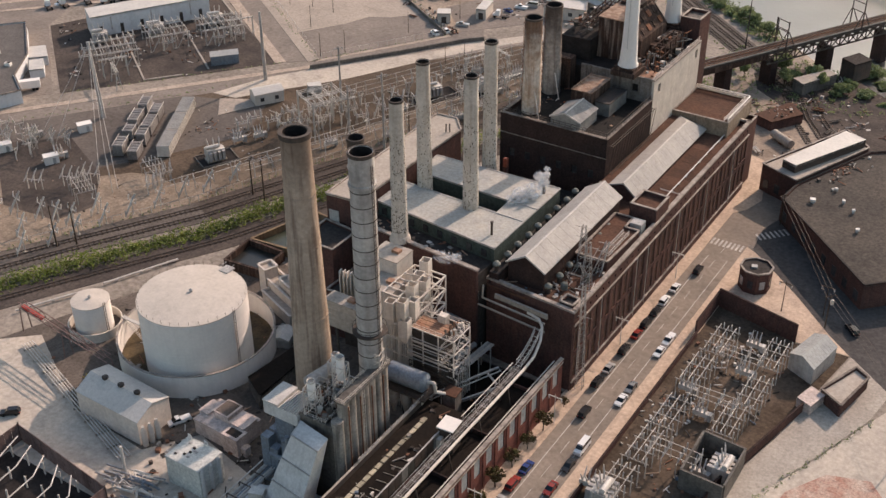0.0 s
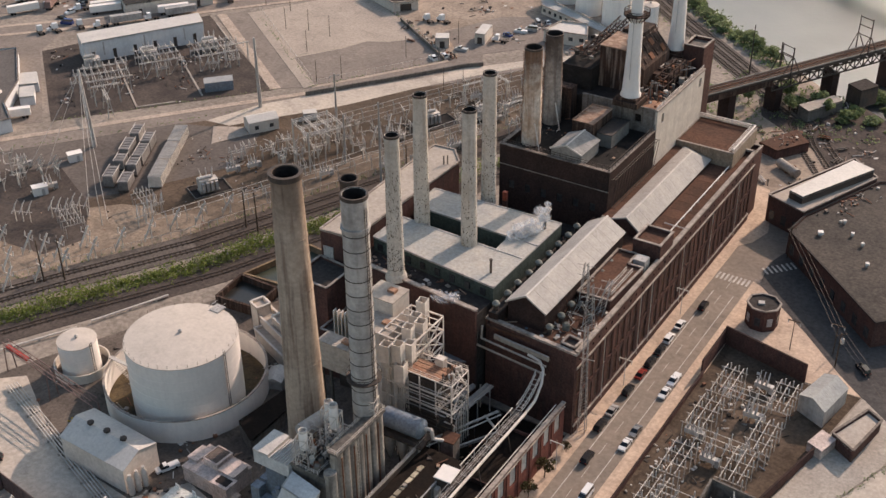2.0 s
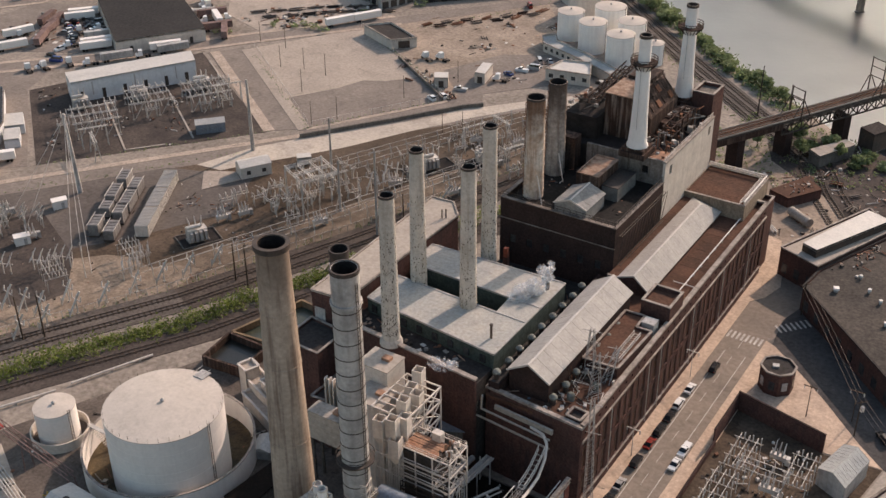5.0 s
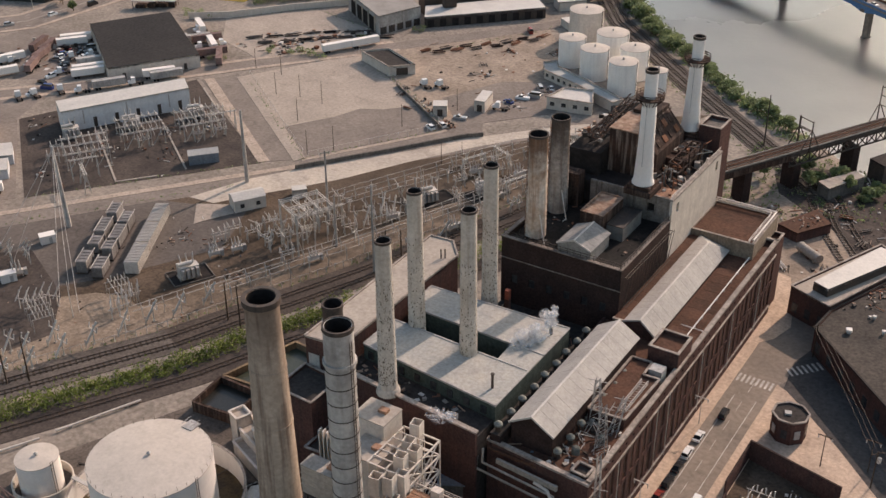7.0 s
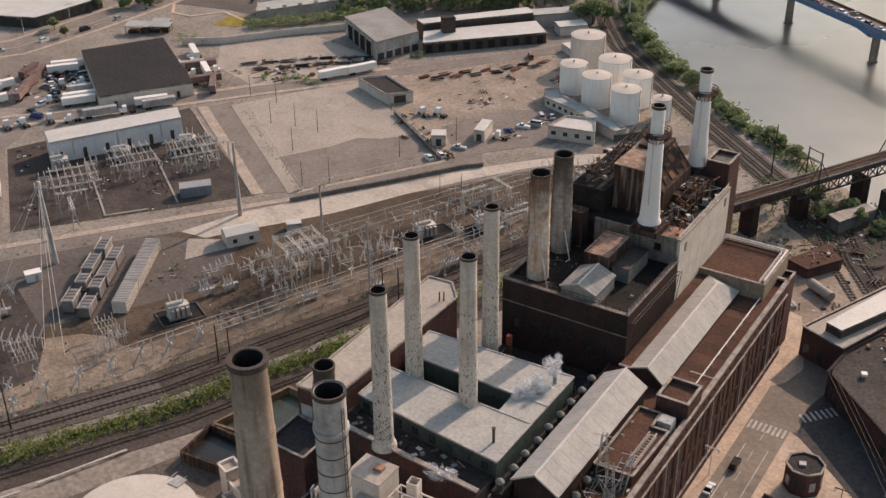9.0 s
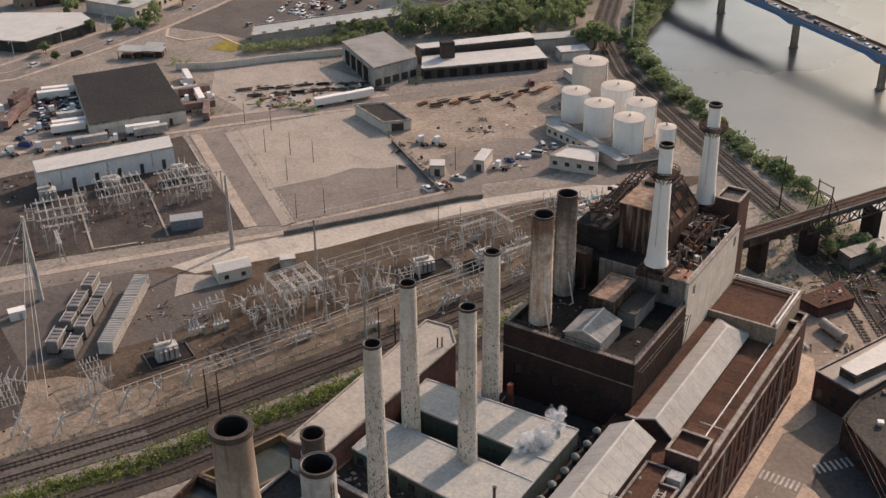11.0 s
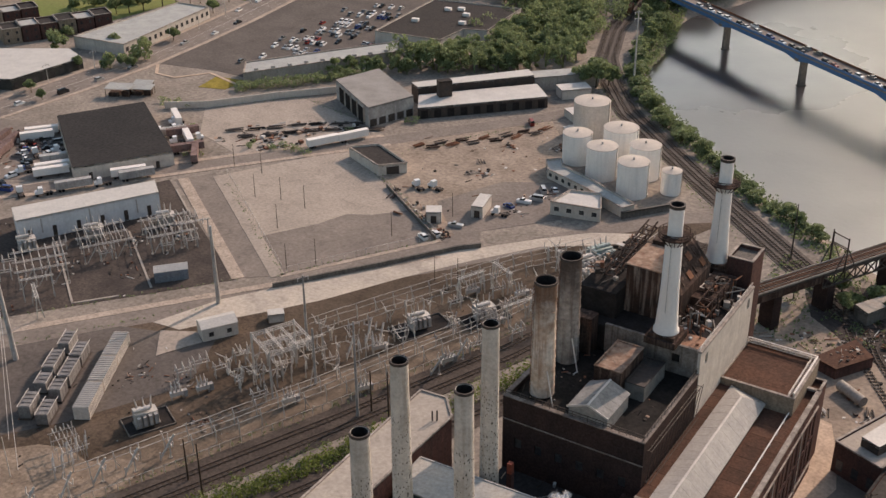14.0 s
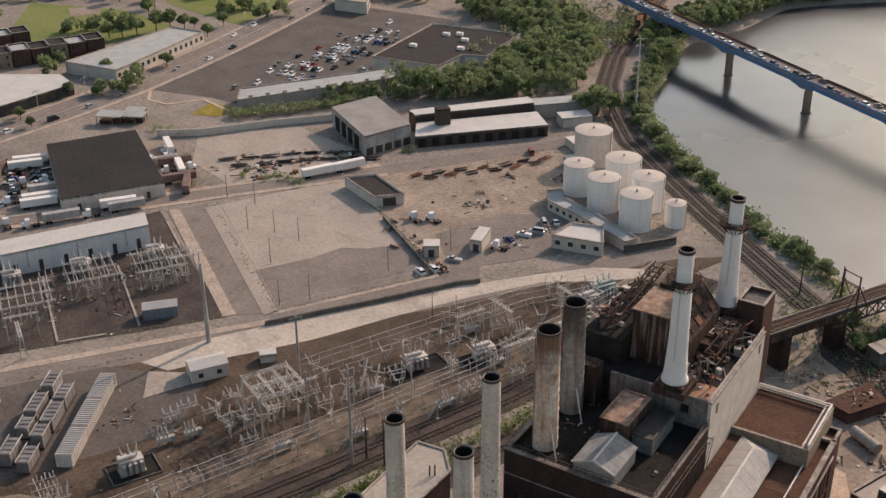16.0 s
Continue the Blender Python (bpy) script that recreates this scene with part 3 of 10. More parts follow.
setting("switchyard_sand", Mesh().prism([(-300, 106), (-274, 146), (-256, 179), (-237, 213), (-235, 224), (-236.5, 231), (-243, 229), (-250, 223.5), (-258, 225), (-266, 222), (-276, 212), (-288, 206), (-306, 204), (-322, 184), (-330, 160)], -0.3, 0.085), MARGIN_PALE, "pale sandy ground at the end of the switchyard", "ground")
setting("switchyard_patch", Mesh().prism([(-330, 180), (-300, 190), (-268, 232), (-252, 262), (-262, 285), (-292, 275), (-318, 240), (-352, 196)], -0.3, 0.065), ASPHALT_DARK, "dark asphalt patch inside the switchyard", "yard")
RAIL_W, RAIL_E = ribbon(EDGE, -11.5, 1.0)
setting("railway", Mesh().prism(RAIL_W[:4] + RAIL_E[:4][::-1], -0.3, 0.16), BALLAST_PALE, "dusty ballast bed of a railway beside sandy ground", "railway")
setting("railway", Mesh().prism(RAIL_W[3:] + RAIL_E[3:][::-1], -0.3, 0.16), BALLAST, "brown ballast bed of a railway with several tracks", "railway")
setting("railway_siding", Mesh().prism(ribbon(EDGE[:7], -19.4, -19.4)[0] + ribbon(EDGE[:7], -29.0, -29.0)[0][::-1], -0.3, 0.14), GRAVEL_DARK, "dark ballast bed of a railway siding", "railway")
setting("road_north", Mesh().prism(ribbon(ROAD_N, 0.0, 0.0)[0] + ribbon(ROAD_N, 8.5, 8.5)[0][::-1], -0.3, 0.06), ASPHALT, "worn grey-brown road beside the switchyard", "road")
setting("verge_north", Mesh().prism(ribbon(ROAD_N[:5], 8.5, 8.5)[0] + ribbon(ROAD_N[:5], 11.5, 11.5)[0][::-1], -0.3, 0.16), VERGE, "tan sidewalk along the road", "sidewalk")
setting("lane_pale", Mesh().prism([(-285, 282), (-275, 283), (-269.7, 291.5), (-259.3, 305.3), (-249.3, 319.9), (-236.6, 344.0), (-223.2, 366.5), (-208, 388), (-193, 398), (-180, 409), (-183, 414.5), (-198, 406.5), (-212, 392), (-225, 376.7), (-230.2, 371.6), (-244.8, 349.6), (-257.8, 330.9), (-267.4, 317.6), (-277, 303)], -0.3, 0.10), CONC_PALE, "bright pale concrete lane between switchyard and road", "lane")
setting("retaining_wall", Mesh().prism([(-267.4, 317.6), (-244.8, 349.6), (-230.2, 371.6), (-225.0, 376.7), (-225.6, 377.3), (-230.8, 372.2), (-245.4, 350.1), (-268.0, 318.0)], -0.2, 1.7), CONC_DARK, "low dark stained concrete retaining wall along the lane", "wall")
setting("road_upper", Mesh().prism([(-268.0, 318.2), (-245.6, 350.3), (-231, 372.4), (-226, 377.5), (-232, 388), (-241, 376), (-272, 327)], -0.3, 0.07), ASPHALT, "worn road between the retaining wall and the lot", "road")
setting("verge_upper", Mesh().prism([(-271.4, 325.5), (-240.4, 374.5), (-238.8, 373.5), (-269.8, 324.4)], -0.2, 0.17), VERGE, "tan sidewalk along the empty lot", "sidewalk")
setting("lot_north", Mesh().prism([(-271, 327), (-241, 375), (-316, 424), (-342, 378)], -0.3, 0.08), CONC_LOT, "large empty pale concrete parking lot", "parking lot")
setting("lot_north_dark", Mesh().prism([(-271, 327), (-241, 375), (-262, 389), (-272, 378), (-280, 374), (-284, 362), (-295, 344)], -0.2, 0.11), ASPHALT, "grey asphalt half of the empty parking lot", "parking lot")
setting("road_side", Mesh().prism([(-280.5, 317.5), (-272, 324.5), (-346, 377), (-355, 364)], -0.3, 0.07), ASPHALT, "grey side road between substation and lot", "road")
setting("verge_side", Mesh().prism([(-282.6, 315.0), (-280.2, 318.4), (-352.0, 368.2), (-354.4, 364.8)], -0.2, 0.17), VERGE, "tan sidewalk beside the small substation", "sidewalk")
setting("verge_lot", Mesh().prism([(-272.4, 322.6), (-269.8, 326.6), (-341.6, 378), (-344.6, 374)], -0.2, 0.17), CONC_LOT, "pale strip of sidewalk along the lot", "sidewalk")
setting("substation_ground", Mesh().prism([(-281.5, 315.5), (-333, 252), (-388, 296), (-357, 363)], -0.3, 0.06), GRAVEL_DARK, "dark gravel ground of a fenced substation", "yard")
setting("lot_sandy", Mesh().prism([(-240, 376), (-228, 398), (-205, 418), (-222, 448), (-262, 498), (-306, 440), (-316, 425), (-280, 402)], -0.3, 0.075), SAND, "sandy work yard with scattered vehicles", "lot")
setting("lot_sandy_asphalt", Mesh().prism([(-238, 380), (-212, 410), (-224, 440), (-246, 428), (-258, 400)], -0.2, 0.10), ASPHALT, "grey asphalt part of the work yard", "lot")
setting("lot_pale_far", Mesh().prism([(-350, 395), (-322, 436), (-330, 452), (-372, 462), (-400, 430), (-380, 405)], -0.3, 0.085), CONC_LOT, "bright pale truck yard", "lot")
setting("road_east_west", strip(Mesh(), [(-470, 250), (-395, 330), (-350, 388), (-308, 440), (-262, 500), (-240, 545)], -5, 4, -0.3, 0.12), ASPHALT, "grey cross road past the dark-roofed warehouse", "road")
setting("truck_yard", Mesh().prism([(-470, 300), (-392, 340), (-436, 380), (-470, 372)], -0.3, 0.07), ASPHALT, "asphalt truck park full of vehicles", "lot")
AVENUE = [(-560, 270), (-512, 328), (-478, 376), (-475, 414), (-473.6, 455), (-476.5, 499), (-481, 540), (-489, 590), (-498, 640), (-522, 780), (-550, 950)]
setting("avenue", Mesh().prism(ribbon(AVENUE, -10, -10)[0] + ribbon(AVENUE, 10, 10)[0][::-1], -0.3, 0.13), ASPHALT, "wide grey avenue with light traffic", "road")
setting("parking_store", Mesh().prism([(-461, 464), (-430, 470), (-412, 470), (-366, 536), (-391, 546), (-396, 612), (-402, 645), (-486, 640), (-469, 540)], -0.3, 0.09), ASPHALT_DARK, "dark asphalt store parking lot", "parking lot")
setting("lawn_far", Mesh().prism([(-604, 494), (-539, 484), (-533, 552), (-583, 562), (-645, 545)], -0.3, 0.09), TURF, "bright green playing field", "field")
setting("lawn_farther", Mesh().prism([(-578, 592), (-564, 584), (-501, 573), (-510, 630), (-532, 720), (-650, 690)], -0.3, 0.09), TURF, "green sports field beyond the avenue", "field")
setting("lawn_yellow", Mesh().prism([(-421, 448), (-408, 452), (-408, 466), (-424, 464)], -0.2, 0.14), mat("dry_grass", (0.30, 0.23, 0.05), 0.97, large=6), "small yellow dry lawn", "lawn")
setting("ball_diamond", Mesh().prism([(-615, 548), (-600, 560), (-588, 548), (-600, 536)], -0.2, 0.14), SAND, "tan dirt infield of a ball field", "field")
SHORE = [(-100, 395), (-133, 424), (-183, 470), (-236, 522), (-257, 552), (-276, 585), (-292, 630), (-308, 700), (-330, 800)]
setting("railway_river", Mesh().prism(ribbon(SHORE, -5.5, -5.5)[0] + ribbon(SHORE, 6.5, 6.5)[0][::-1], -0.3, 0.16), BALLAST_PALE, "dusty ballast bed of the riverside railway", "railway")

for o, where in ((-12.5, "stores"), (10.0, "school")):
    setting("avenue_pavement", Mesh().prism(ribbon(AVENUE, o, o)[0] + ribbon(AVENUE, o + 2.5, o + 2.5)[0][::-1], -0.3, 0.2), VERGE, f"tan sidewalk between the avenue and the {where}", "sidewalk")
dash = Mesh()
for o in (-7.2, -3.6, 3.6, 7.2):
    for x, y, d in along(ribbon(AVENUE, o, o)[0], 9.0):
        dash.block(x, y, 0.0, 3.0, 0.16, 0.142, d)
for o in (-0.25, 0.25):
    for x, y, d in along(ribbon(AVENUE, o, o)[0], 6.0):
        dash.block(x, y, 0.0, 6.0, 0.14, 0.142, d)
setting("avenue_lines", dash, MARK, "faded lane lines of the avenue", "road marking")
ROAD_EW = [(-470, 250), (-395, 330), (-350, 388), (-308, 440), (-262, 500), (-240, 545)]
for o in (-6.6, 4.0):
    setting("kerb_strip", Mesh().prism(ribbon(ROAD_EW, o, o)[0][:4] + ribbon(ROAD_EW, o + 2.6, o + 2.6)[0][:4][::-1], -0.3, 0.19), VERGE, "tan sidewalk strip along the cross road", "sidewalk")
setting("switchyard_dirt", Mesh().prism([(-320, 213), (-302, 229), (-274, 216), (-260, 200), (-264, 188), (-285, 186), (-304, 200)], -0.2, 0.105), GRAVEL_DARK, "dark red-brown oily dirt round the switch stands", "ground")

lines = Mesh()
for y in range(70, 280, 9):
    lines.box(-86.35, -86.23, y, y + 4.5, 0.0, 0.062)
setting("lane_lines", lines, MARK, "faded white dashed centre lines", "road marking")
setting("edge_line", Mesh().box(-89.0, -88.78, 60, 274, 0, 0.062).box(-83.24, -83.04, 60, 274, 0, 0.062), MARK, "faded white parking lane lines", "road marking")
bars = Mesh()
for i in range(8):
    bars.box(-91.0 + i * 1.25, -90.4 + i * 1.25, 280.5, 284.0, 0, 0.066)
for i in range(9):
    bars.block(-80.0 + i * 1.0, 291.0 + i * 1.15, 0, 3.4, 0.62, 0.097, -45)
setting("crosswalk", bars, MARK, "white crosswalk bars on asphalt", "road marking")


# ---- railway tracks ----
def bar(line, x0, y0, z0, z1, w):
    """One bar of square section that follows a line of points."""
    a, b = ribbon(line, -w / 2, w / 2)
    vs = []
    for p, q in zip(a, b):
        vs += [(p[0] - x0, p[1] - y0, z0), (q[0] - x0, q[1] - y0, z0), (q[0] - x0, q[1] - y0, z1), (p[0] - x0, p[1] - y0, z1)]
    n = len(line)
    fs = [(4 * i + j, 4 * i + 4 + j, 4 * i + 4 + (j + 1) % 4, 4 * i + (j + 1) % 4) for i in range(n - 1) for j in range(4)]
    return Mesh().add(vs, fs + [(3, 2, 1, 0), (4 * n - 4, 4 * n - 3, 4 * n - 2, 4 * n - 1)])


def track(line, off, name="rail_track", label="pair of rusty rails on dark sleepers"):
    th = thing(name, label, "railway track", line[0][0], line[0][1], 0.16, group="railway tracks")
    x0, y0 = line[0]
    a, b = ribbon(line, off - 0.75, off + 0.75)
    for side in (a, b):
        part("rail", bar(side, x0, y0, 0.12, 0.32, 0.16), STEEL_DARK, th)
    c = ribbon(line, off, off)[0]
    m = Mesh()
    for x, y, d in along(c, 1.6):
        m.block(x - x0, y - y0, 0.0, 0.5, 2.5, 0.12, d)
    tagged(part("sleeper_bed", m, WOOD_POLE, th), kind="stuff")


for off in (-3.0, -8.0):
    track(EDGE, off)
track(EDGE[:7], -24.0)
for off in (0.0, 5.0, 10.0):
    track([(-100, 402), (-88, 378), (-72, 354)], -off)
for off in (-3.0, 0.8, 4.6):
    track(SHORE, off)


# ---- chimneys ----
def chimney(name, label, x, y, z0, z1, r0, r1, material, n=28, rim=0.5, lip=None, group=""):
    th = thing(name, label, "chimney", x, y, z0, group=group)
    h = z1 - z0
    m = Mesh()
    prof = [(r0 + (r1 - r0) * k / 8, h * k / 8) for k in range(9)]
    prof += [(r1 - rim, h), (r1 - rim, h - 6)]
    part("shaft", m.lathe(0, 0, prof, n), material, th, smooth=True)
    if lip:
        out = 0.14 if lip < 1 else 0.42
        part("crown", Mesh().lathe(0, 0, [(r1 + 0.05, h - lip), (r1 + out, h - lip + 0.3 * out), (r1 + out, h + 0.1), (r1 - rim + 0.1, h + 0.12), (r1 - rim + 0.05, h - 1)], n, False), STEEL_DARK, th, "sooty dark crown ring", True)
    part("flue", Mesh().lathe(0, 0, [(r1 - rim - 0.02, h - 5.9), (r1 - rim - 0.02, h - 0.05)], n, False).lathe(0, 0, [(r1 - rim - 0.02, h - 5.95), (r1 - rim - 0.02, h - 5.9)], n), SOOT, th, "soot-black inside of the flue", True)
    return th


def bands(th, r0, r1, h, zs, material, w=0.28, out=0.14):
    for z in zs:
        r = r0 + (r1 - r0) * z / h
        part("band", Mesh().lathe(0, 0, [(r - 0.05, z), (r + out, z), (r + out, z + w), (r - 0.05, z + w)], 28, False), material, th, smooth=True)


def ladder(th, x, y, z0, z1, material=STEEL_DARK, ang=0.0):
    c, s = math.cos(ang), math.sin(ang)
    m = Mesh()
    for k in (-0.3, 0.3):
        m.beam((x - s * k, y + c * k, z0), (x - s * k, y + c * k, z1), 0.09)
    z = z0
    while z < z1:
        m.beam((x + s * 0.3, y - c * 0.3, z), (x - s * 0.3, y + c * 0.3, z), 0.06)
        z += 0.9
    part("ladder", m, material, th)


tall = chimney("concrete_chimney", "tall tapered brown concrete chimney with a sooty crown", -137.0, 154.5, 0, 78.3, 4.7, 2.95, STACK, 36, 0.45, 1.1)
bands(tall, 4.7, 2.95, 78.3, (14, 34, 52, 64), STACK, 0.5, 0.1)
steel = chimney("steel_chimney", "ribbed grey steel chimney with banded cladding", -121.0, 154.6, 0, 78.2, 2.75, 2.55, STEEL, 32, 0.3, 0.7)
bands(steel, 2.75, 2.55, 77.2, [3.3 * k + 4 for k in range(21)], STEEL_DARK, 0.17, 0.09)
bands(steel, 2.75, 2.55, 77.2, [71.0], STEEL, 0.6, 0.3)
plat = Mesh().lathe(0, 0, [(2.7, 35.8), (3.7, 35.8), (3.7, 36.05), (2.7, 36.05)], 28, False)
for k in range(14):
    a = 2 * math.pi * k / 14
    plat.beam((3.65 * math.cos(a), 3.65 * math.sin(a), 36), (3.65 * math.cos(a), 3.65 * math.sin(a), 37.2), 0.07)
plat.lathe(0, 0, [(3.62, 37.1), (3.7, 37.1), (3.7, 37.2), (3.62, 37.2)], 28, False)
part("platform", plat, STEEL_DARK, steel, "round steel platform with a railing")
ladder(steel, 2.75, -0.4, 4, 76)
dark = chimney("steel_chimney", "slender dark steel chimney behind a ribbed one", -127.2, 161.2, 0, 76.6, 1.9, 1.75, STEEL_DARK, 24, 0.2, 0.6)
bands(dark, 1.9, 1.75, 77.6, [70, 73], STEEL, 0.4, 0.2)


def flakes(th, r0, r1, h, z0, z1, n, seed):
    """Dark patches where the paint has come off, each its own curved scale."""
    rnd = random.Random(seed)
    m = Mesh()
    for _ in range(n):
        z, a = z0 + (z1 - z0) * rnd.random() ** 1.5, rnd.uniform(0, 2 * math.pi)
        r = r0 + (r1 - r0) * z / h + 0.012
        w, hh = rnd.uniform(0.02, 0.09), rnd.uniform(0.08, 0.42)
        k = rnd.choice((4, 5, 6))
        pts = [(a + w * math.cos(2 * math.pi * i / k) * rnd.uniform(0.5, 1.2), z + hh * math.sin(2 * math.pi * i / k) * rnd.uniform(0.5, 1.2)) for i in range(k)]
        m.add([(r * math.cos(b), r * math.sin(b), c) for b, c in pts], [tuple(range(k))])
    tagged(part("peeled_paint", m, FLAKE, th), "dark patches of peeled paint", kind="stuff")


for i, (x, y, z, top) in enumerate(((-144.4, 199.8, 26.5, 65.1), (-151.4, 221.9, 24.0, 64.9), (-135.0, 218.3, 24.0, 66.4), (-143.6, 242.4, 18.0, 64.8))):
    c = chimney("pale_chimney", "pale concrete chimney with peeling paint and a dark rim", x, y, z, top, 2.12, 1.72, STACK_PALE, 28, 0.22, 0.5, "row of four pale chimneys")
    flakes(c, 2.12, 1.72, top - z, 3, (top - z) * (0.8 if i == 0 else 0.72), (760, 420, 460, 640)[i], i)
    part("foot", Mesh().lathe(0, 0, [(2.7, 0), (2.7, 0.6), (2.3, 1.6), (2.1, 1.6)], 28), STACK_PALE, c, smooth=True)
STACK_SOOTY = mat("sooty_grey_chimney", (0.36, 0.32, 0.28), 0.9, col2=(0.20, 0.17, 0.145), fine=0.8, large=5, var=0.22, streak=0.9, streak_col=(0.11, 0.075, 0.055), soot=(50.0, 60.0), soot_col=(0.07, 0.05, 0.04), stain=0.4, stain_size=2.5)
for x, y, z0, top, mt, lab in ((-143.1, 264.5, 36.0, 64.1, STACK_RUST, "thick cream chimney with brown rust streaks and a blackened rim"), (-144.9, 280.0, 35.6, 62.4, STACK_SOOTY, "thick sooty grey chimney with ringed joints")):
    c = chimney("rusty_chimney", lab, x, y, z0, top, 2.75, 2.4, mt, 30, 0.2, 0.5, "two rusty chimneys")
    bands(c, 2.75, 2.4, top - z0, [2.4 * k + 2 for k in range(10)], mt, 0.18, 0.08)
    ladder(c, -1.6, -2.35, 1, top - z0 - 0.5, RUST)
    part("strut", Mesh().rod((2.0, -1.8, 7.0), (5.0, -4.4, 0.2), 0.16, 6), PAINT, c)
for x, y, z0, top in ((-124.6, 288.4, 43.0, 76.6), (-126.5, 325.0, 44.0, 73.6)):
    th = thing("white_chimney", "slim white steel chimney with a flared foot and a ringed platform", "chimney", x, y, z0, group="two white chimneys")
    h = top - z0
    part("plinth", Mesh().block(0, 0, 0, 7.4, 7.4, 1.6).block(0, 0, 1.6, 6.2, 6.2, 0.9), CASING, th, "rusty steel plinth")
    prof = [(2.95, 2.4), (2.9, 3.0), (2.6, 3.5), (2.45, 5.5), (2.25, 9.0), (2.05, 14.0), (1.85, h * 0.76), (1.62, h * 0.78), (1.6, h), (1.4, h), (1.4, h - 5)]
    part("shaft", Mesh().lathe(0, 0, prof, 32), WHITE, th, smooth=True)
    part("crown", Mesh().lathe(0, 0, [(1.62, h - 0.7), (1.75, h - 0.66), (1.75, h + 0.08), (1.4, h + 0.1), (1.38, h - 0.6)], 32, False), STEEL_DARK, th, "sooty dark crown ring", True)
    part("flue", Mesh().lathe(0, 0, [(1.38, h - 4.9), (1.38, h - 0.05)], 28, False).lathe(0, 0, [(1.38, h - 4.95), (1.38, h - 4.9)], 28), SOOT, th, "soot-black inside of the flue", True)
    z2 = h * 0.775
    pm = Mesh().lathe(0, 0, [(1.6, z2), (3.6, z2), (3.6, z2 + 0.3), (1.6, z2 + 0.3)], 24, False)
    for zz in (0.7, 1.4):
        pm.lathe(0, 0, [(3.48, z2 + zz), (3.6, z2 + zz), (3.6, z2 + zz + 0.16), (3.48, z2 + zz + 0.16)], 24, False)
    for k in range(16):
        a = math.pi * k / 8
        pm.beam((3.54 * math.cos(a), 3.54 * math.sin(a), z2), (3.54 * math.cos(a), 3.54 * math.sin(a), z2 + 1.5), 0.1)
        pm.beam((3.4 * math.cos(a), 3.4 * math.sin(a), z2), (1.85 * math.cos(a), 1.85 * math.sin(a), z2 - 1.8), 0.16)
    part("platform", pm, CASING, th, "rusty ring platform with railings")
    ladder(th, 0.3, -2.1, 8.0, z2, STEEL)


# ---- turbine hall along the street ----
WINDOW_TALL = data_of("window", Mesh().box(-0.1, 0, -0.85, 0.85, 0, 6.4), HALL_GLASS)
FRAME_TALL = Mesh()
for k in range(4):
    FRAME_TALL.box(-0.1, 0.05, -0.85 + k * 0.567 - 0.035, -0.85 + k * 0.567 + 0.035, 0, 6.4)
for k in range(7):
    FRAME_TALL.box(-0.1, 0.05, -0.85, 0.85, k * 1.06 - 0.035, k * 1.06 + 0.035)
FRAME_TALL = data_of("frame", FRAME_TALL, RUST)
ATTIC = data_of("window", Mesh().box(-0.1, 0, -0.4, 0.4, 0, 0.9), GLASS)
SILL = data_of("sill", Mesh().box(-0.1, 0.2, -1.0, 1.0, -0.2, 0), BRICK)


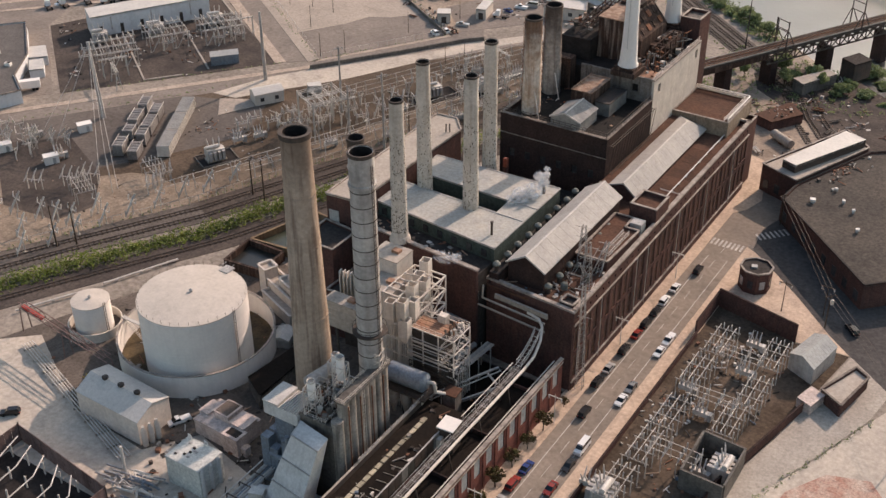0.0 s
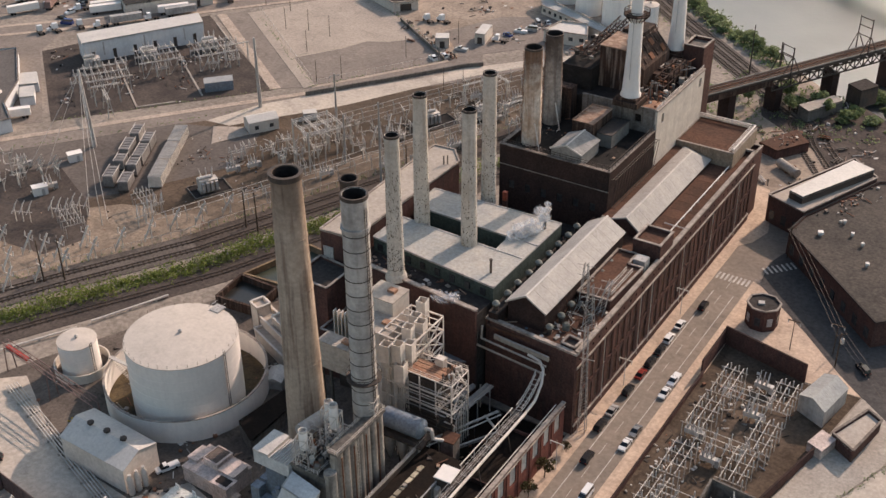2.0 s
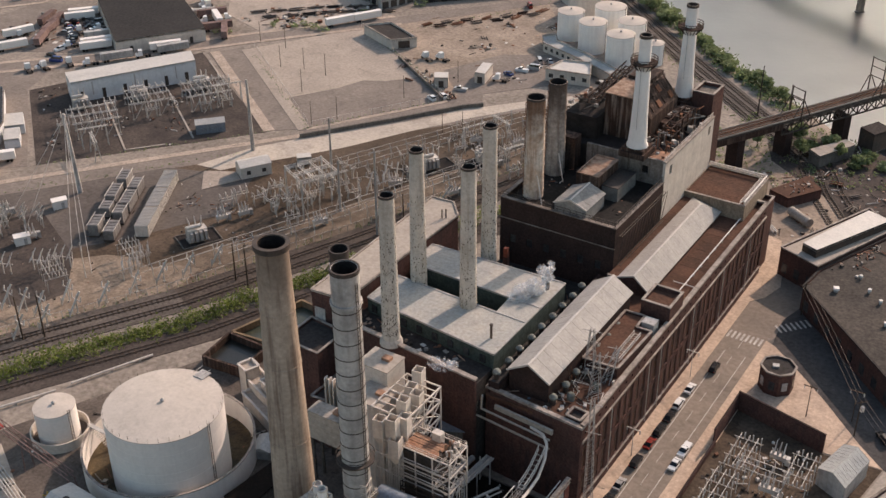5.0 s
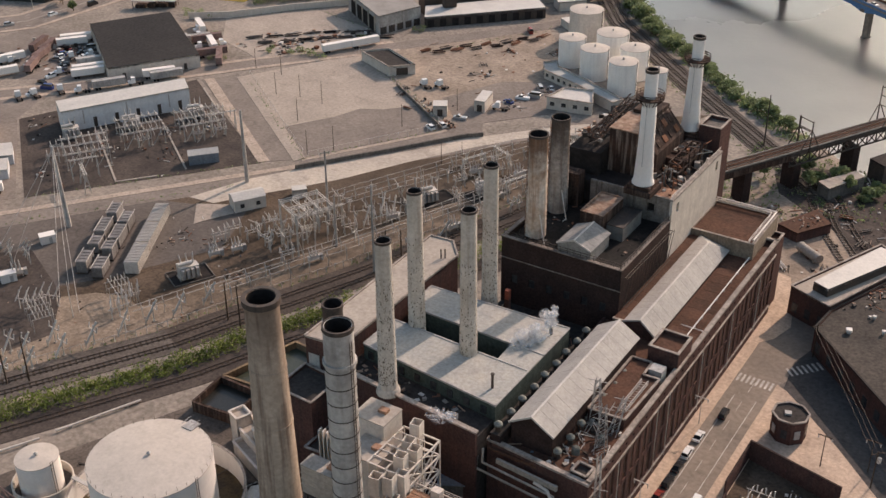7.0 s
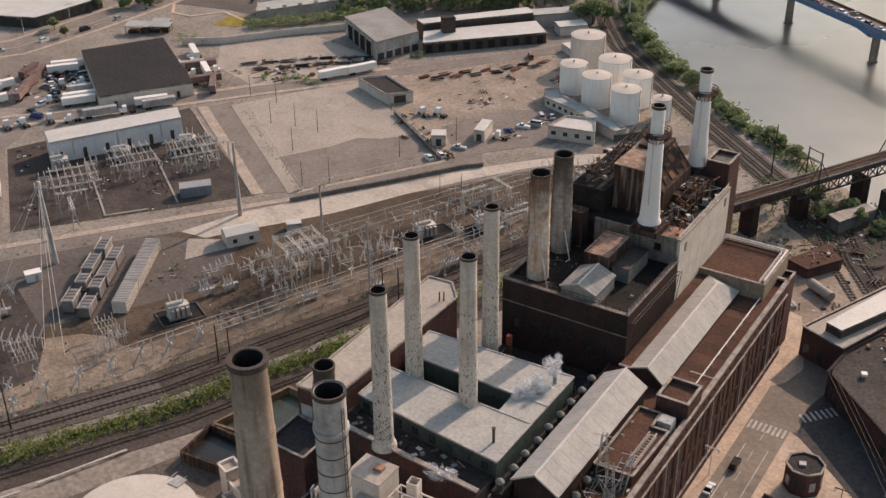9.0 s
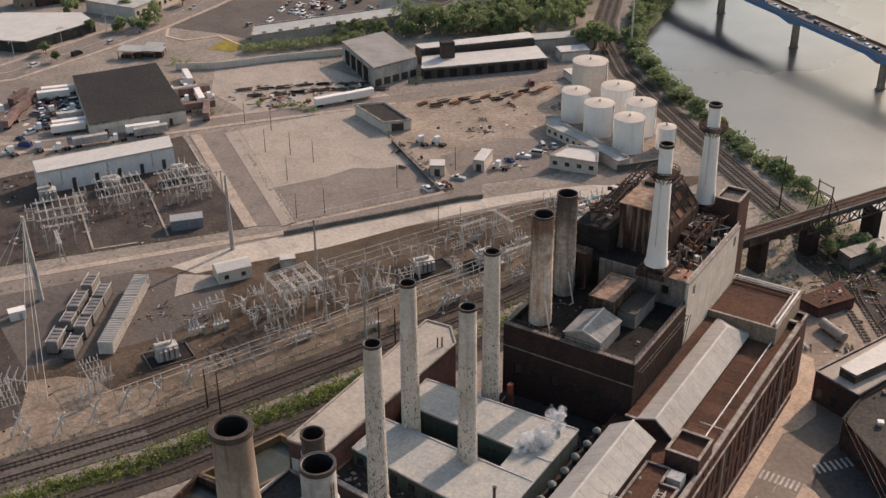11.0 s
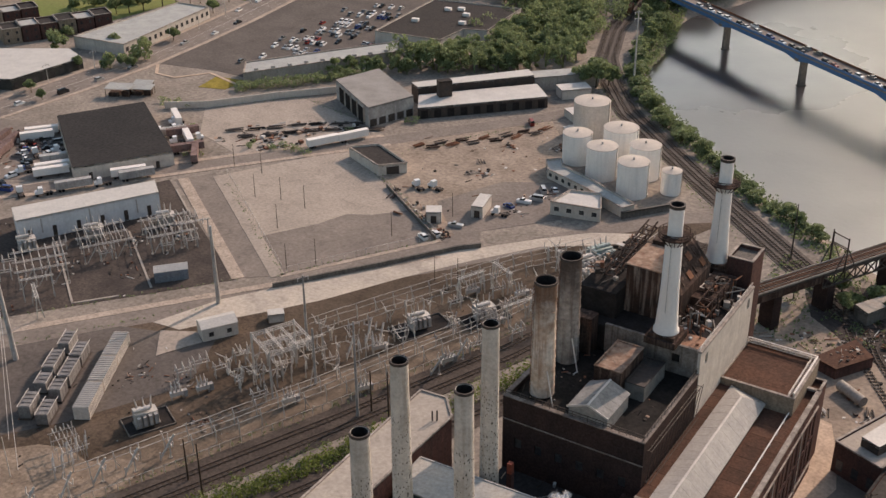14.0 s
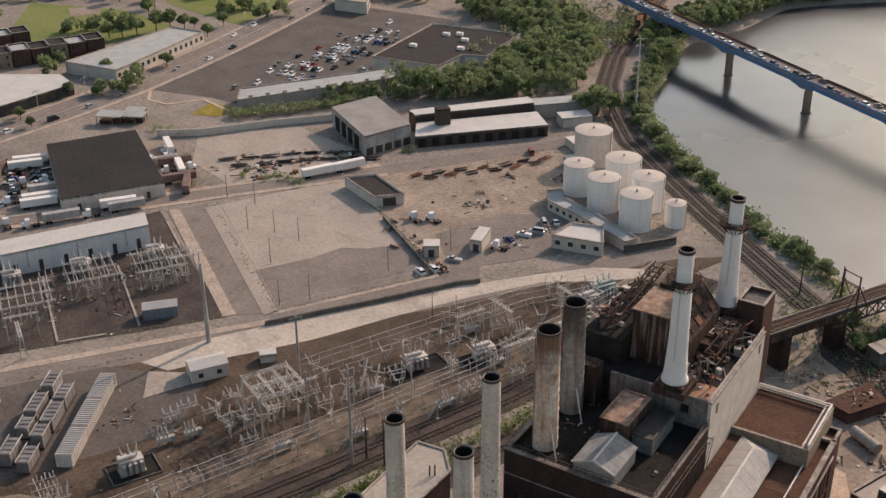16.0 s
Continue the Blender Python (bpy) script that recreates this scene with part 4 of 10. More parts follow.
def hall():
    th = thing("turbine_hall", "long dark brick turbine hall with tall windows and stone coping", "power station", -106, 200, 0)
    X, Y = -106.0, 200.0
    east = -94.7 - X
    n, y0, y1 = 17, 199.0 - Y, 316.0 - Y
    bay = (y1 - y0) / n
    levels = ((3.2, 9.6), (11.2, 17.6))
    holes, spots, attic = [], [], []
    for i in range(n):
        for k in (0.27, 0.73):
            c = y0 + bay * (i + k)
            for a, b in levels:
                holes.append((c - 0.85, c + 0.85, a, b))
                spots.append((c, a))
            holes.append((c - 0.4, c + 0.4, 20.4, 21.3))
            attic.append(c)
    m = wall_boxes(Mesh(), "y", east - 0.12, 0.6, y0, y1, 0.0, 23.2, holes)
    part("wall", m, BRICK, th)
    for c, a in spots:
        w = piece("window", WINDOW_TALL, th, east - 0.3, c, a)
        piece("frame", FRAME_TALL, w, 0, 0, 0)
        piece("sill", SILL, w, 0.2, 0, 0)
    for c in attic:
        piece("window", ATTIC, th, east - 0.3, c, 20.4)
    for i in range(n + 1):
        part("pilaster", Mesh().box(east - 0.2, east - 0.02, y0 + bay * i - 0.7, y0 + bay * i + 0.7, 0, 19.0), BRICK, th)
    for i in (2, 5, 6, 9, 12, 15):
        part("downpipe", Mesh().rod((east + 0.2, y0 + bay * i + 1.0, 1), (east + 0.2, y0 + bay * i + 1.0, 19.2), 0.1, 6), PAINT, th)
    part("string_course", Mesh().box(east - 0.2, east + 0.24, y0, y1, 19.0, 19.35), STONE, th, "weathered pale stone band")
    part("string_course", Mesh().box(east - 0.2, east + 0.3, y0, y1, 2.2, 2.5), STONE, th, "weathered pale stone band")
    part("plinth", Mesh().box(east - 0.3, east + 0.2, y0, y1, 0, 2.2), BRICK, th)
    part("coping", Mesh().box(east - 0.9, east + 0.25, y0, y1, 23.2, 23.75), STONE, th, "pale stone coping")
    near = [(-94.7 - X, -1.4), (-119.5 - X, 0.6)]
    part("wall", Mesh().prism([near[0], near[1], (near[1][0], near[1][1] + 0.7), (near[0][0], near[0][1] + 0.7)], 0, 23.2), BRICK, th)
    part("coping", Mesh().prism([(near[0][0] + 0.2, near[0][1] - 0.2), (near[1][0], near[1][1] - 0.2), (near[1][0], near[1][1] + 0.9), (near[0][0] + 0.2, near[0][1] + 0.9)], 23.2, 23.75), STONE, th, "pale stone coping")
    part("wall", Mesh().box(-119.5 - X, east - 0.4, y1 - 0.6, y1, 0, 23.2).box(-119.5 - X, -118.9 - X, 0.9, y1, 0, 22.6), BRICK, th)
    part("coping", Mesh().box(-103 - X, east + 0.2, y1 - 0.7, y1 + 0.2, 23.2, 23.75), STONE, th)
    part("roof", Mesh().box(-118.9 - X, east - 0.95, -0.4, y1 - 0.6, 21.6, 22.3), ROOF_BROWN, th, "flat brown gravelled roof")
    return th


hall()


def gable(name, label, cat, x0, x1, y0, y1, zb, ze, zr, roof, wall, over=0.4, group="", zw=None, hip=0.0):
    """A ridge-roofed house whose ridge runs along y; zw is the height of its west eave, hip the slope-in of its north end."""
    th = thing(name, label, cat, (x0 + x1) / 2, (y0 + y1) / 2, zb, group=group)
    w, l, e, r = (x1 - x0) / 2, (y1 - y0) / 2, ze - zb, zr - zb
    m = Mesh().box(-w, w, -l, l, 0, e)
    v = e if zw is None else zw - zb
    m.add([(-w, -l, e), (w, -l, e), (0, -l, r), (-w, l, e), (w, l, e), (0, l - hip, r), (-w, -l, v), (-w, l, v)], [(0, 1, 2, 6), (7, 5, 4, 3), (6, 2, 5, 7), (1, 4, 5, 2), (0, 6, 7, 3)] if zw else [(0, 1, 2), (5, 4, 3), (0, 2, 5, 3), (1, 4, 5, 2)])
    part("wall", m, wall, th)
    o = over
    n = max(4, int(2 * l / 3.2))
    for sg in (-1, 1):
        f = v if sg < 0 else e
        ea, eb = f - o * (r - f) / w + 0.12, r + 0.12
        eave, ridge = Vector((sg * (w + o), 0, ea)), Vector((0, 0, eb))
        for k in range(n):
            a, b = -l - o + (2 * l + 2 * o) * k / n, -l - o + (2 * l + 2 * o) * (k + 1) / n - 0.05
            ra, rb = min(a, l - hip + o), min(b, l - hip + o)
            vs = [(eave.x, a, ea), (0, ra, eb), (0, rb, eb), (eave.x, b, ea)]
            part("roof_sheet", Mesh().add(vs + [(x, y, z + 0.18) for x, y, z in vs], [(3, 2, 1, 0), (4, 5, 6, 7), (0, 1, 5, 4), (1, 2, 6, 5), (2, 3, 7, 6), (3, 0, 4, 7)] if sg < 0 else
                                          [(0, 1, 2, 3), (7, 6, 5, 4), (4, 5, 1, 0), (5, 6, 2, 1), (6, 7, 3, 2), (7, 4, 0, 3)]), roof, th)
        part("bargeboard", Mesh().beam((eave.x, -l - o - 0.06, ea + 0.12), (0, -l - o - 0.06, eb + 0.12), 0.16, 0.42), ROOF_WHITE, th, "pale bargeboard")
    if hip:
        part("roof_sheet", Mesh().add([(-w - o, l + o, v + 0.1), (w + o, l + o, e + 0.1), (0, l - hip + o, r + 0.3)], [(0, 1, 2)]), roof, th)
    part("ridge", Mesh().beam((0, -l - o, r + 0.34), (0, l + o - hip, r + 0.34), 0.5, 0.08), ROOF_WHITE, th, "pale ridge cap")
    return th


# The shadow below the eaves is put into this monitor's dark wall colour.
gable("roof_monitor", "long white gabled roof monitor on a brick hall", "roof monitor", -115.4, -105.6, 203.8, 246.0, 22.3, 27.9, 30.9, ROOF_CREAM, BRICK_SOOT_SHADE, 0.5)
gable("roof_monitor", "low cream gabled roof monitor further along the hall", "roof monitor", -112.5, -104.3, 254.2, 303.7, 22.3, 23.6, 27.2, ROOF_CREAM, BRICK, 0.25, zw=25.7, hip=6.0)
th = thing("roof_ledge", "raised brick ledge with pale edge beside the low monitor", "ledge", -114.1, 279, 22.3)
part("wall", Mesh().box(-1.5, 1.3, -24.8, 24.7, 0, 3.1), BRICK, th)
part("coping", Mesh().box(-1.5, 1.3, -25.1, -24.4, 3.1, 3.5), STONE, th, "pale stone coping")
LAID = mat("roof_felt", (0.105, 0.055, 0.037), 0.95, col2=(0.07, 0.042, 0.031), fine=0.7, large=6, var=0.25, rand=0.18, stain=0.4, stain_size=3)
for i in range(10):
    th = thing("roof_panel", "brown felted panel laid on the hall roof", "roof panel", -100.3, 256.6 + 4.8 * i, 22.3, group="panels of the hall roof")
    part("felt", Mesh().box(-3.4, 3.6, -2.36, 2.36, 0, 0.1), LAID, th)
    th = thing("roof_panel", "brown felted panel laid on the hall roof", "roof panel", -114.1, 257.2 + 4.8 * i, 25.4, group="panels of the hall roof")
    part("felt", Mesh().box(-1.45, 1.25, -2.36, 2.36, 0, 0.1), LAID, th)


def parapet_block(name, label, cat, x0, x1, y0, y1, z0, z1, wall, roof, cop=STONE, th_w=0.5, sunk=0.9):
    th = thing(name, label, cat, (x0 + x1) / 2, (y0 + y1) / 2, z0)
    w, l, h = (x1 - x0) / 2, (y1 - y0) / 2, z1 - z0
    t = th_w
    for a in ((-w, w, -l, -l + t), (-w, w, l - t, l), (-w, -w + t, -l + t, l - t), (w - t, w, -l + t, l - t)):
        part("wall", Mesh().box(*a, 0, h), wall, th)
        part("coping", Mesh().box(a[0] - 0.08, a[1] + 0.08, a[2] - 0.08, a[3] + 0.08, h, h + 0.22), cop, th)
    part("roof", Mesh().box(-w + t, w - t, -l + t, l - t, 0, h - sunk), roof, th)
    return th


COWL_BASE = mat("green_grey_drum", (0.16, 0.165, 0.145), 0.75, large=1.5)
parapet_block("roof_penthouse", "square brick penthouse with a brown roof and pale coping", "penthouse", -102.4, -94.9, 245.2, 253.6, 22.3, 27.5, BRICK, ROOF_BROWN)
house("roof_penthouse", "stepped low brick roof block with brown roof and pale coping", "penthouse", [(-105.0, 219.4), (-96.6, 219.8), (-96.0, 237.2), (-99.8, 237.0), (-100.0, 242.4), (-105.0, 242.2)], 2.9, BRICK, ROOF_BROWN, (), STONE, z=22.3, lip=0.4)
th = thing("roof_scaffold", "tangle of leaning scaffold tubes and cables on the hall roof", "scaffold", -100.4, 212.0, 22.3)
q = random.Random(19)
for k in range(34):
    x, y, a, l = q.uniform(-3.6, 3.2), q.uniform(-6.5, 6.5), q.uniform(0, 6.28), q.uniform(1.5, 5.5)
    up = q.choice((0.1, 0.3, 1.6, 3.2, 5.0))
    part("tube", Mesh().beam((x, y, 0.1), (x + l * math.cos(a) * 0.7, y + l * math.sin(a), 0.1 + up), 0.11), (STEEL, RUST, CASING, GALV)[k % 4], th)
for x, y in ((-1.5, -4.5), (1.5, 1.5)):
    part("drum", Mesh().lathe(x, y, [(0.9, 0), (0.9, 1.6), (0.5, 2.0)], 14), COWL_BASE, th, smooth=True)
parapet_block("roof_block", "raised brick end block with a brown roof", "building", -115.9, -97.8, 304.0, 324.0, 22.0, 27.0, BRICK_TAN, ROOF_BROWN, sunk=0.4)
parapet_block("hall_end_building", "dark brick end of the long hall", "building", -115.0, -95.2, 316.3, 323.6, 0.0, 21.9, BRICK, ROOF_BROWN)


# ---- boiler house with pale roofs ----
def boiler_house():
    th = thing("boiler_house", "dark brick boiler house with pale grey roofs round an open court", "power station", -140, 215, 0)
    X, Y = -140.0, 215.0
    P = lambda pts: [(x - X, y - Y) for x, y in pts]
    part("wall", Mesh().prism(P([(-120.2, 196.9), (-160, 200.6), (-160, 201.4), (-120.2, 197.7)]), 0, 27.0), BRICK, th)
    part("coping", Mesh().prism(P([(-120.0, 196.7), (-160, 200.4), (-160, 201.6), (-120.0, 197.9)]), 27.0, 27.4), STONE, th, "pale stone coping")
    part("terrace", Mesh().prism(P([(-120.2, 197.7), (-160, 201.4), (-158.5, 210), (-120.2, 206)]), 0, 25.6), ROOF_DARK, th, "dark sooty terrace roof")
    front = P([(-119.8, 204.4), (-119.8, 219.0), (-128.0, 219.2), (-157.2, 220.4), (-157.2, 208.4)])
    mid = P([(-119.8, 219.0), (-119.8, 226.2), (-128.2, 226.4), (-128.0, 219.2)])
    back = P([(-119.8, 226.2), (-119.8, 238.9), (-157.6, 237.6), (-157.2, 227.2), (-128.2, 226.4)])
    for q in (front, mid, back):
        part("wall", Mesh().prism(q, 0, 29.2), TEAL_WALL, th, "grey-green rendered wall")
    for q in (front, mid, back):
        part("roof", Mesh().prism(q, 29.25, 29.7), ROOF_BOILER, th, "pale grey metal roof")
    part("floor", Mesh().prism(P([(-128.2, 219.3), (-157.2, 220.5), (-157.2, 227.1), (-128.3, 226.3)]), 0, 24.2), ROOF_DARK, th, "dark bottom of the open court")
    for q in (front, back):
        for (x0, y0), (x1, y1) in zip(q, q[1:] + q[:1]):
            part("gutter", Mesh().beam((x0, y0, 29.72), (x1, y1, 29.72), 0.35, 0.3), STEEL, th)
    for k in range(8):
        x = -155 + k * 4.6
        y = 208.25 - (x + 157.2) * 0.107
        part("window", Mesh().block(x - X, y - Y - 0.02, 26.4, 1.5, 0.3, 1.9, -6), GLASS, th)
    return th


boiler_house()


def wing_west():
    th = thing("west_wing", "brick wing with a long pale flat roof beside the railway", "power station", -163, 228, 0)
    X, Y = -163.0, 228.0
    q = [(x - X, y - Y) for x, y in ((-159.2, 202.4), (-158.2, 251.0), (-163.0, 256.5), (-169.6, 256.0), (-168.8, 201.6))]
    part("wall", Mesh().prism(q, 0, 31.2), BRICK, th)
    part("roof", Mesh().prism(q, 31.25, 31.7), ROOF_TAN, th, "long pale tan flat roof")
    for (x0, y0), (x1, y1) in zip(q, q[1:] + q[:1]):
        part("coping", Mesh().beam((x0, y0, 31.85), (x1, y1, 31.85), 0.5, 0.35), STONE, th)
    part("window", Mesh().box(-5.4, -2.2, -26.35, -26.0, 23.5, 27.2), PANEL, th, "pale boarded opening")
    return th


wing_west()


# ---- old boiler building with rusty chimneys ----
STONE_DIRTY = mat("dirty_coping", (0.27, 0.225, 0.19), 0.9, col2=(0.12, 0.095, 0.08), large=3, streak=0.5)


def rail_on(mesh, pts, z, h=1.1, step=1.7, w=0.09):
    """A railing with posts and two rails along a line of points."""
    for p, q in zip(pts, pts[1:]):
        for k in (0.5, 1.0):
            mesh.beam((*p, z + h * k), (*q, z + h * k), w)
    for x, y, _ in along(pts, step):
        mesh.beam((x, y, z), (x, y, z + h), w)
    return mesh


def old_boiler():
    th = thing("old_boiler_building", "massive dark brick boiler building with open rusty boiler deck", "power station", -132, 290, 0)
    X, Y = -132.0, 290.0
    B = lambda m, x0, x1, y0, y1, z0, z1: m.box(x0 - X, x1 - X, y0 - Y, y1 - Y, z0, z1)
    holes = [(-146 - X + k * 5.0, -144.2 - X + k * 5.0, 24.0, 26.6) for k in range(6)]
    part("wall", wall_boxes(Mesh(), "x", 257.6 - Y, 0.7, -149 - X, -115.7 - X, 0, 37.0, holes), BRICK_SOOT_SHADE, th)
    for h in holes:
        part("window", Mesh().box(h[0], h[1], 258.0 - Y, 258.2 - Y, h[2], h[3]), GLASS, th)
    part("wall", B(Mesh(), -116.4, -115.7, 258.3, 287.5, 0, 37.0), BRICK_SOOT_SHADE, th)
    part("wall", B(Mesh(), -149, -148.3, 258.3, 322, 0, 37.0), BRICK_SOOT_SHADE, th)
    part("string_course", B(Mesh(), -149.1, -115.6, 257.4, 257.6, 31.0, 31.25), STONE_DIRTY, th, "weathered stone band")
    part("coping", B(Mesh(), -149.2, -115.5, 257.4, 258.5, 37.0, 37.22), STONE_DIRTY, th)
    part("coping", B(Mesh(), -116.6, -115.5, 258.5, 287.5, 37.0, 37.22), STONE_DIRTY, th)
    part("coping", B(Mesh(), -149.2, -148.1, 258.5, 322, 37.0, 37.22), STONE_DIRTY, th)
    part("roof", B(Mesh(), -148.3, -116.4, 258.3, 287.3, 30, 35.6), ROOF_WET, th, "sooty black flat roof")
    part("wall", wall_boxes(Mesh(), "x", 287.5 - Y, 0.7, -139 - X, -116.3 - X, 30, 43.0, [(-122.5 - X, -120.5 - X, 38.2, 40.6)]), mat("grimy_render", (0.27, 0.235, 0.205), 0.9, col2=(0.15, 0.125, 0.105), fine=0.6, large=4, var=0.25, streak=0.7, streak_col=(0.06, 0.045, 0.035)), th, "grimy grey rendered wall")
    part("wall", wall_boxes(Mesh(), "y", -115.6 - X, 0.7, 287.5 - Y, 322.5 - Y, 0, 42.6, [(290.6 - Y, 292.4 - Y, 37.8, 40.6), (318.4 - Y, 320.2 - Y, 38.2, 41)]), WHITE_WALL, th, "cream painted side wall")
    part("coping", B(Mesh(), -116.6, -115.4, 287.3, 322.5, 42.6, 43.1), STONE, th)
    part("deck", B(Mesh(), -148.2, -116.4, 288.2, 322, 30, 42.0), SOOT, th, "black sooty boiler deck")
    part("deck", B(Mesh(), -121.5, -116.5, 288.4, 294.4, 42.0, 42.5), RUST_LIGHT, th, "rusty deck plates with sunlight put into the colour")
    part("boiler_casing", B(Mesh(), -138.6, -130.4, 297.0, 319, 42, 54.4), STAINED, th, "white-streaked rusty boiler casing")
    part("boiler_casing", B(Mesh(), -138.8, -130.2, 296.8, 309, 54.4, 54.7), MOTTLED, th, "mottled rusty casing top")
    part("boiler_casing", B(Mesh(), -137.6, -130.6, 309.4, 318, 54.4, 55.6), CASING, th)
    slope = Mesh().add([(-130.4 - X, 299 - Y, 54.2), (-130.4 - X, 318 - Y, 54.2), (-125.6 - X, 318 - Y, 48.6), (-125.6 - X, 299 - Y, 48.6), (-130.4 - X, 299 - Y, 42), (-130.4 - X, 318 - Y, 42), (-125.6 - X, 318 - Y, 42), (-125.6 - X, 299 - Y, 42)],
                       [(0, 3, 2, 1), (3, 7, 6, 2), (0, 4, 7, 3), (1, 2, 6, 5)])
    part("boiler_casing", slope, CASING, th, "sooty sloping casing")
    for k in range(4):
        for j in range(2):
            x, z = -129.6 + j * 2.2, 53.45 - j * 2.57
            y = 302.0 + k * 4.0
            part("roof_plate", Mesh().add([(x - X, y - Y, z), (x - X, y + 2.1 - Y, z), (x + 1.3 - X, y + 2.1 - Y, z - 1.52), (x + 1.3 - X, y - Y, z - 1.52), (x - X, y - Y, z + 0.2), (x - X, y + 2.1 - Y, z + 0.2), (x + 1.3 - X, y + 2.1 - Y, z - 1.32), (x + 1.3 - X, y - Y, z - 1.32)],
                                          [(4, 7, 6, 5), (0, 1, 2, 3), (0, 3, 7, 4), (1, 5, 6, 2), (0, 4, 5, 1), (3, 2, 6, 7)]), CASING if (k + j) % 2 else RUST, th, "red rusty roof plate")
    part("boiler_casing", B(Mesh(), -148.2, -138.8, 292, 321, 42, 48.6), SOOT, th)
    part("boiler_casing", B(Mesh(), -125.6, -119.5, 306, 321, 42, 45.2), CASING, th)
    part("stair_house", B(Mesh(), -147.6, -141.0, 284.2, 288.0, 35.6, 45.0), CASING, th, "sooty rusty stair house")
    rails = Mesh()
    for p, q in (((-116.0, 258.0), (-116.0, 287.4)), ((-148.6, 258.0), (-116.0, 258.0))):
        for zz in (37.9, 38.6):
            rails.beam((p[0] - X, p[1] - Y, zz), (q[0] - X, q[1] - Y, zz), 0.1)
        for x, y, _ in along([p, q], 1.8):
            rails.beam((x - X, y - Y, 37.2), (x - X, y - Y, 38.6), 0.1)
    part("railing", rails, STEEL_DARK, th)
    part("railing", rail_on(Mesh(), [(-116.0 - X, 287.6 - Y), (-116.0 - X, 322.3 - Y)], 43.1), PAINT, th, "pale railing on the side wall")
    rp = random.Random(52)
    for k in range(18):
        x, y, h = rp.uniform(-127.5, -118.0) - X, rp.uniform(292, 319) - Y, rp.uniform(1.6, 5.0)
        part("pipe", Mesh().pipe([(x, y, 42.0), (x, y, 42 + h), (x + rp.uniform(-3, 3), y, 42 + h), (x + rp.uniform(-3, 3), y + rp.uniform(-4, 4), 42 + h)], rp.uniform(0.08, 0.2), 6), rp.choice((CASING, RUST, STEEL, SHED_GREY, PAINT)), th)
    tray = Mesh()
    for x in (-115.2, -114.5):
        for z in (26.0, 34.5):
            tray.beam((x - X, 259 - Y, z), (x - X, 287 - Y, z), 0.14)
    for k in range(15):
        tray.beam((-115.6 - X, 259 + 2 * k - Y, 34.5), (-114.4 - X, 259 + 2 * k - Y, 34.5), 0.12).beam((-115.2 - X, 259 + 2 * k - Y, 26.0), (-114.5 - X, 260 + 2 * k - Y, 34.5), 0.1)
    part("cable_tray", tray, STEEL_DARK, th, "dark steel cable trays along the wall")
    rh = random.Random(6)
    for k in range(11):
        x, y, w, l = rh.uniform(-125, -121.5), rh.uniform(306.5, 319), rh.uniform(0.6, 1.8), rh.uniform(0.6, 1.8)
        part("hatch", B(Mesh(), x, x + w, y, y + l, 45.2, 45.2 + rh.uniform(0.3, 1.6)), rh.choice((STEEL_DARK, RUST, CASING)), th)
    fr = Mesh()
    for x in (-119.4, -122.0):
        for y in (299, 303, 307, 311, 315):
            fr.beam((x - X, y - Y, 42), (x - X, y - Y, 47.5), 0.3)
        for z in (44.5, 47.4):
            fr.beam((x - X, 299 - Y, z), (x - X, 315 - Y, z), 0.28)
    for y in (299, 303, 307, 311, 315):
        fr.beam((-119.4 - X, y - Y, 47.4), (-122 - X, y - Y, 47.4), 0.28)
    part("pipe_frame", fr, CASING, th, "rusty steel pipe frame")
    cv = Mesh()
    for sx in (-143.6, -141.2):
        for dz in (0, 1.6):
            cv.beam((sx - X, 296 - Y, 50.8 + dz), (sx - X, 321 - Y, 53.0 + dz), 0.3)
        for k in range(12):
            y = 296 + 25 * k / 12
            z = 50.8 + 2.2 * k / 12
            cv.beam((sx - X, y - Y, z + (1.6 if k % 2 else 0)), (sx - X, y + 25 / 12 - Y, z + 0.18 + (0 if k % 2 else 1.6)), 0.2)
    for k in range(13):
        cv.beam((-143.6 - X, 296 - Y + 25 * k / 12, 50.8 + 2.2 * k / 12), (-141.2 - X, 296 - Y + 25 * k / 12, 50.8 + 2.2 * k / 12), 0.2)
    part("conveyor", cv, CASING, th, "rusty lattice conveyor")
    return th


th = thing("roof_pipe_cage", "pale steel pipe cage along the edge of the brown end roof", "pipe cage", -106.8, 314.0, 27.05)
cage = Mesh()
for p, q in (((-8.4, 9.0), (8.4, 9.0)), ((8.4, 9.0), (8.4, -9.4))):
    for dx in (0.0, 0.9):
        for z in (0.5, 1.2):
            cage.beam((p[0] - dx, p[1] - dx, z), (q[0] - dx, q[1] - dx, z), 0.14)
    for x, y, _ in along([p, q], 1.3):
        cage.beam((x, y, 0), (x, y, 1.2), 0.12).beam((x - 0.9, y - 0.9, 0.5), (x, y, 1.2), 0.1)
part("cage", cage, PAINT, th)
old_boiler()
parapet_block("brick_tower", "square dark red brick shaft at the corner of the boiler building", "tower", -123.2, -116.8, 323.0, 331.5, 0, 49.0, BRICK, CONC_DARK)
gable("roof_shed", "small grey gabled metal shed on a sooty roof", "shed", -133.6, -124.6, 258.6, 269.2, 35.6, 39.2, 41.0, SHED_PALE, SHED_PALE, 0.3)
parapet_block("roof_box", "rust-stained plant box on the sooty roof", "plant box", -134.0, -127.6, 271.4, 283.6, 35.6, 42.2, CASING, MOTTLED, MOTTLED, 0.3, 0.05)
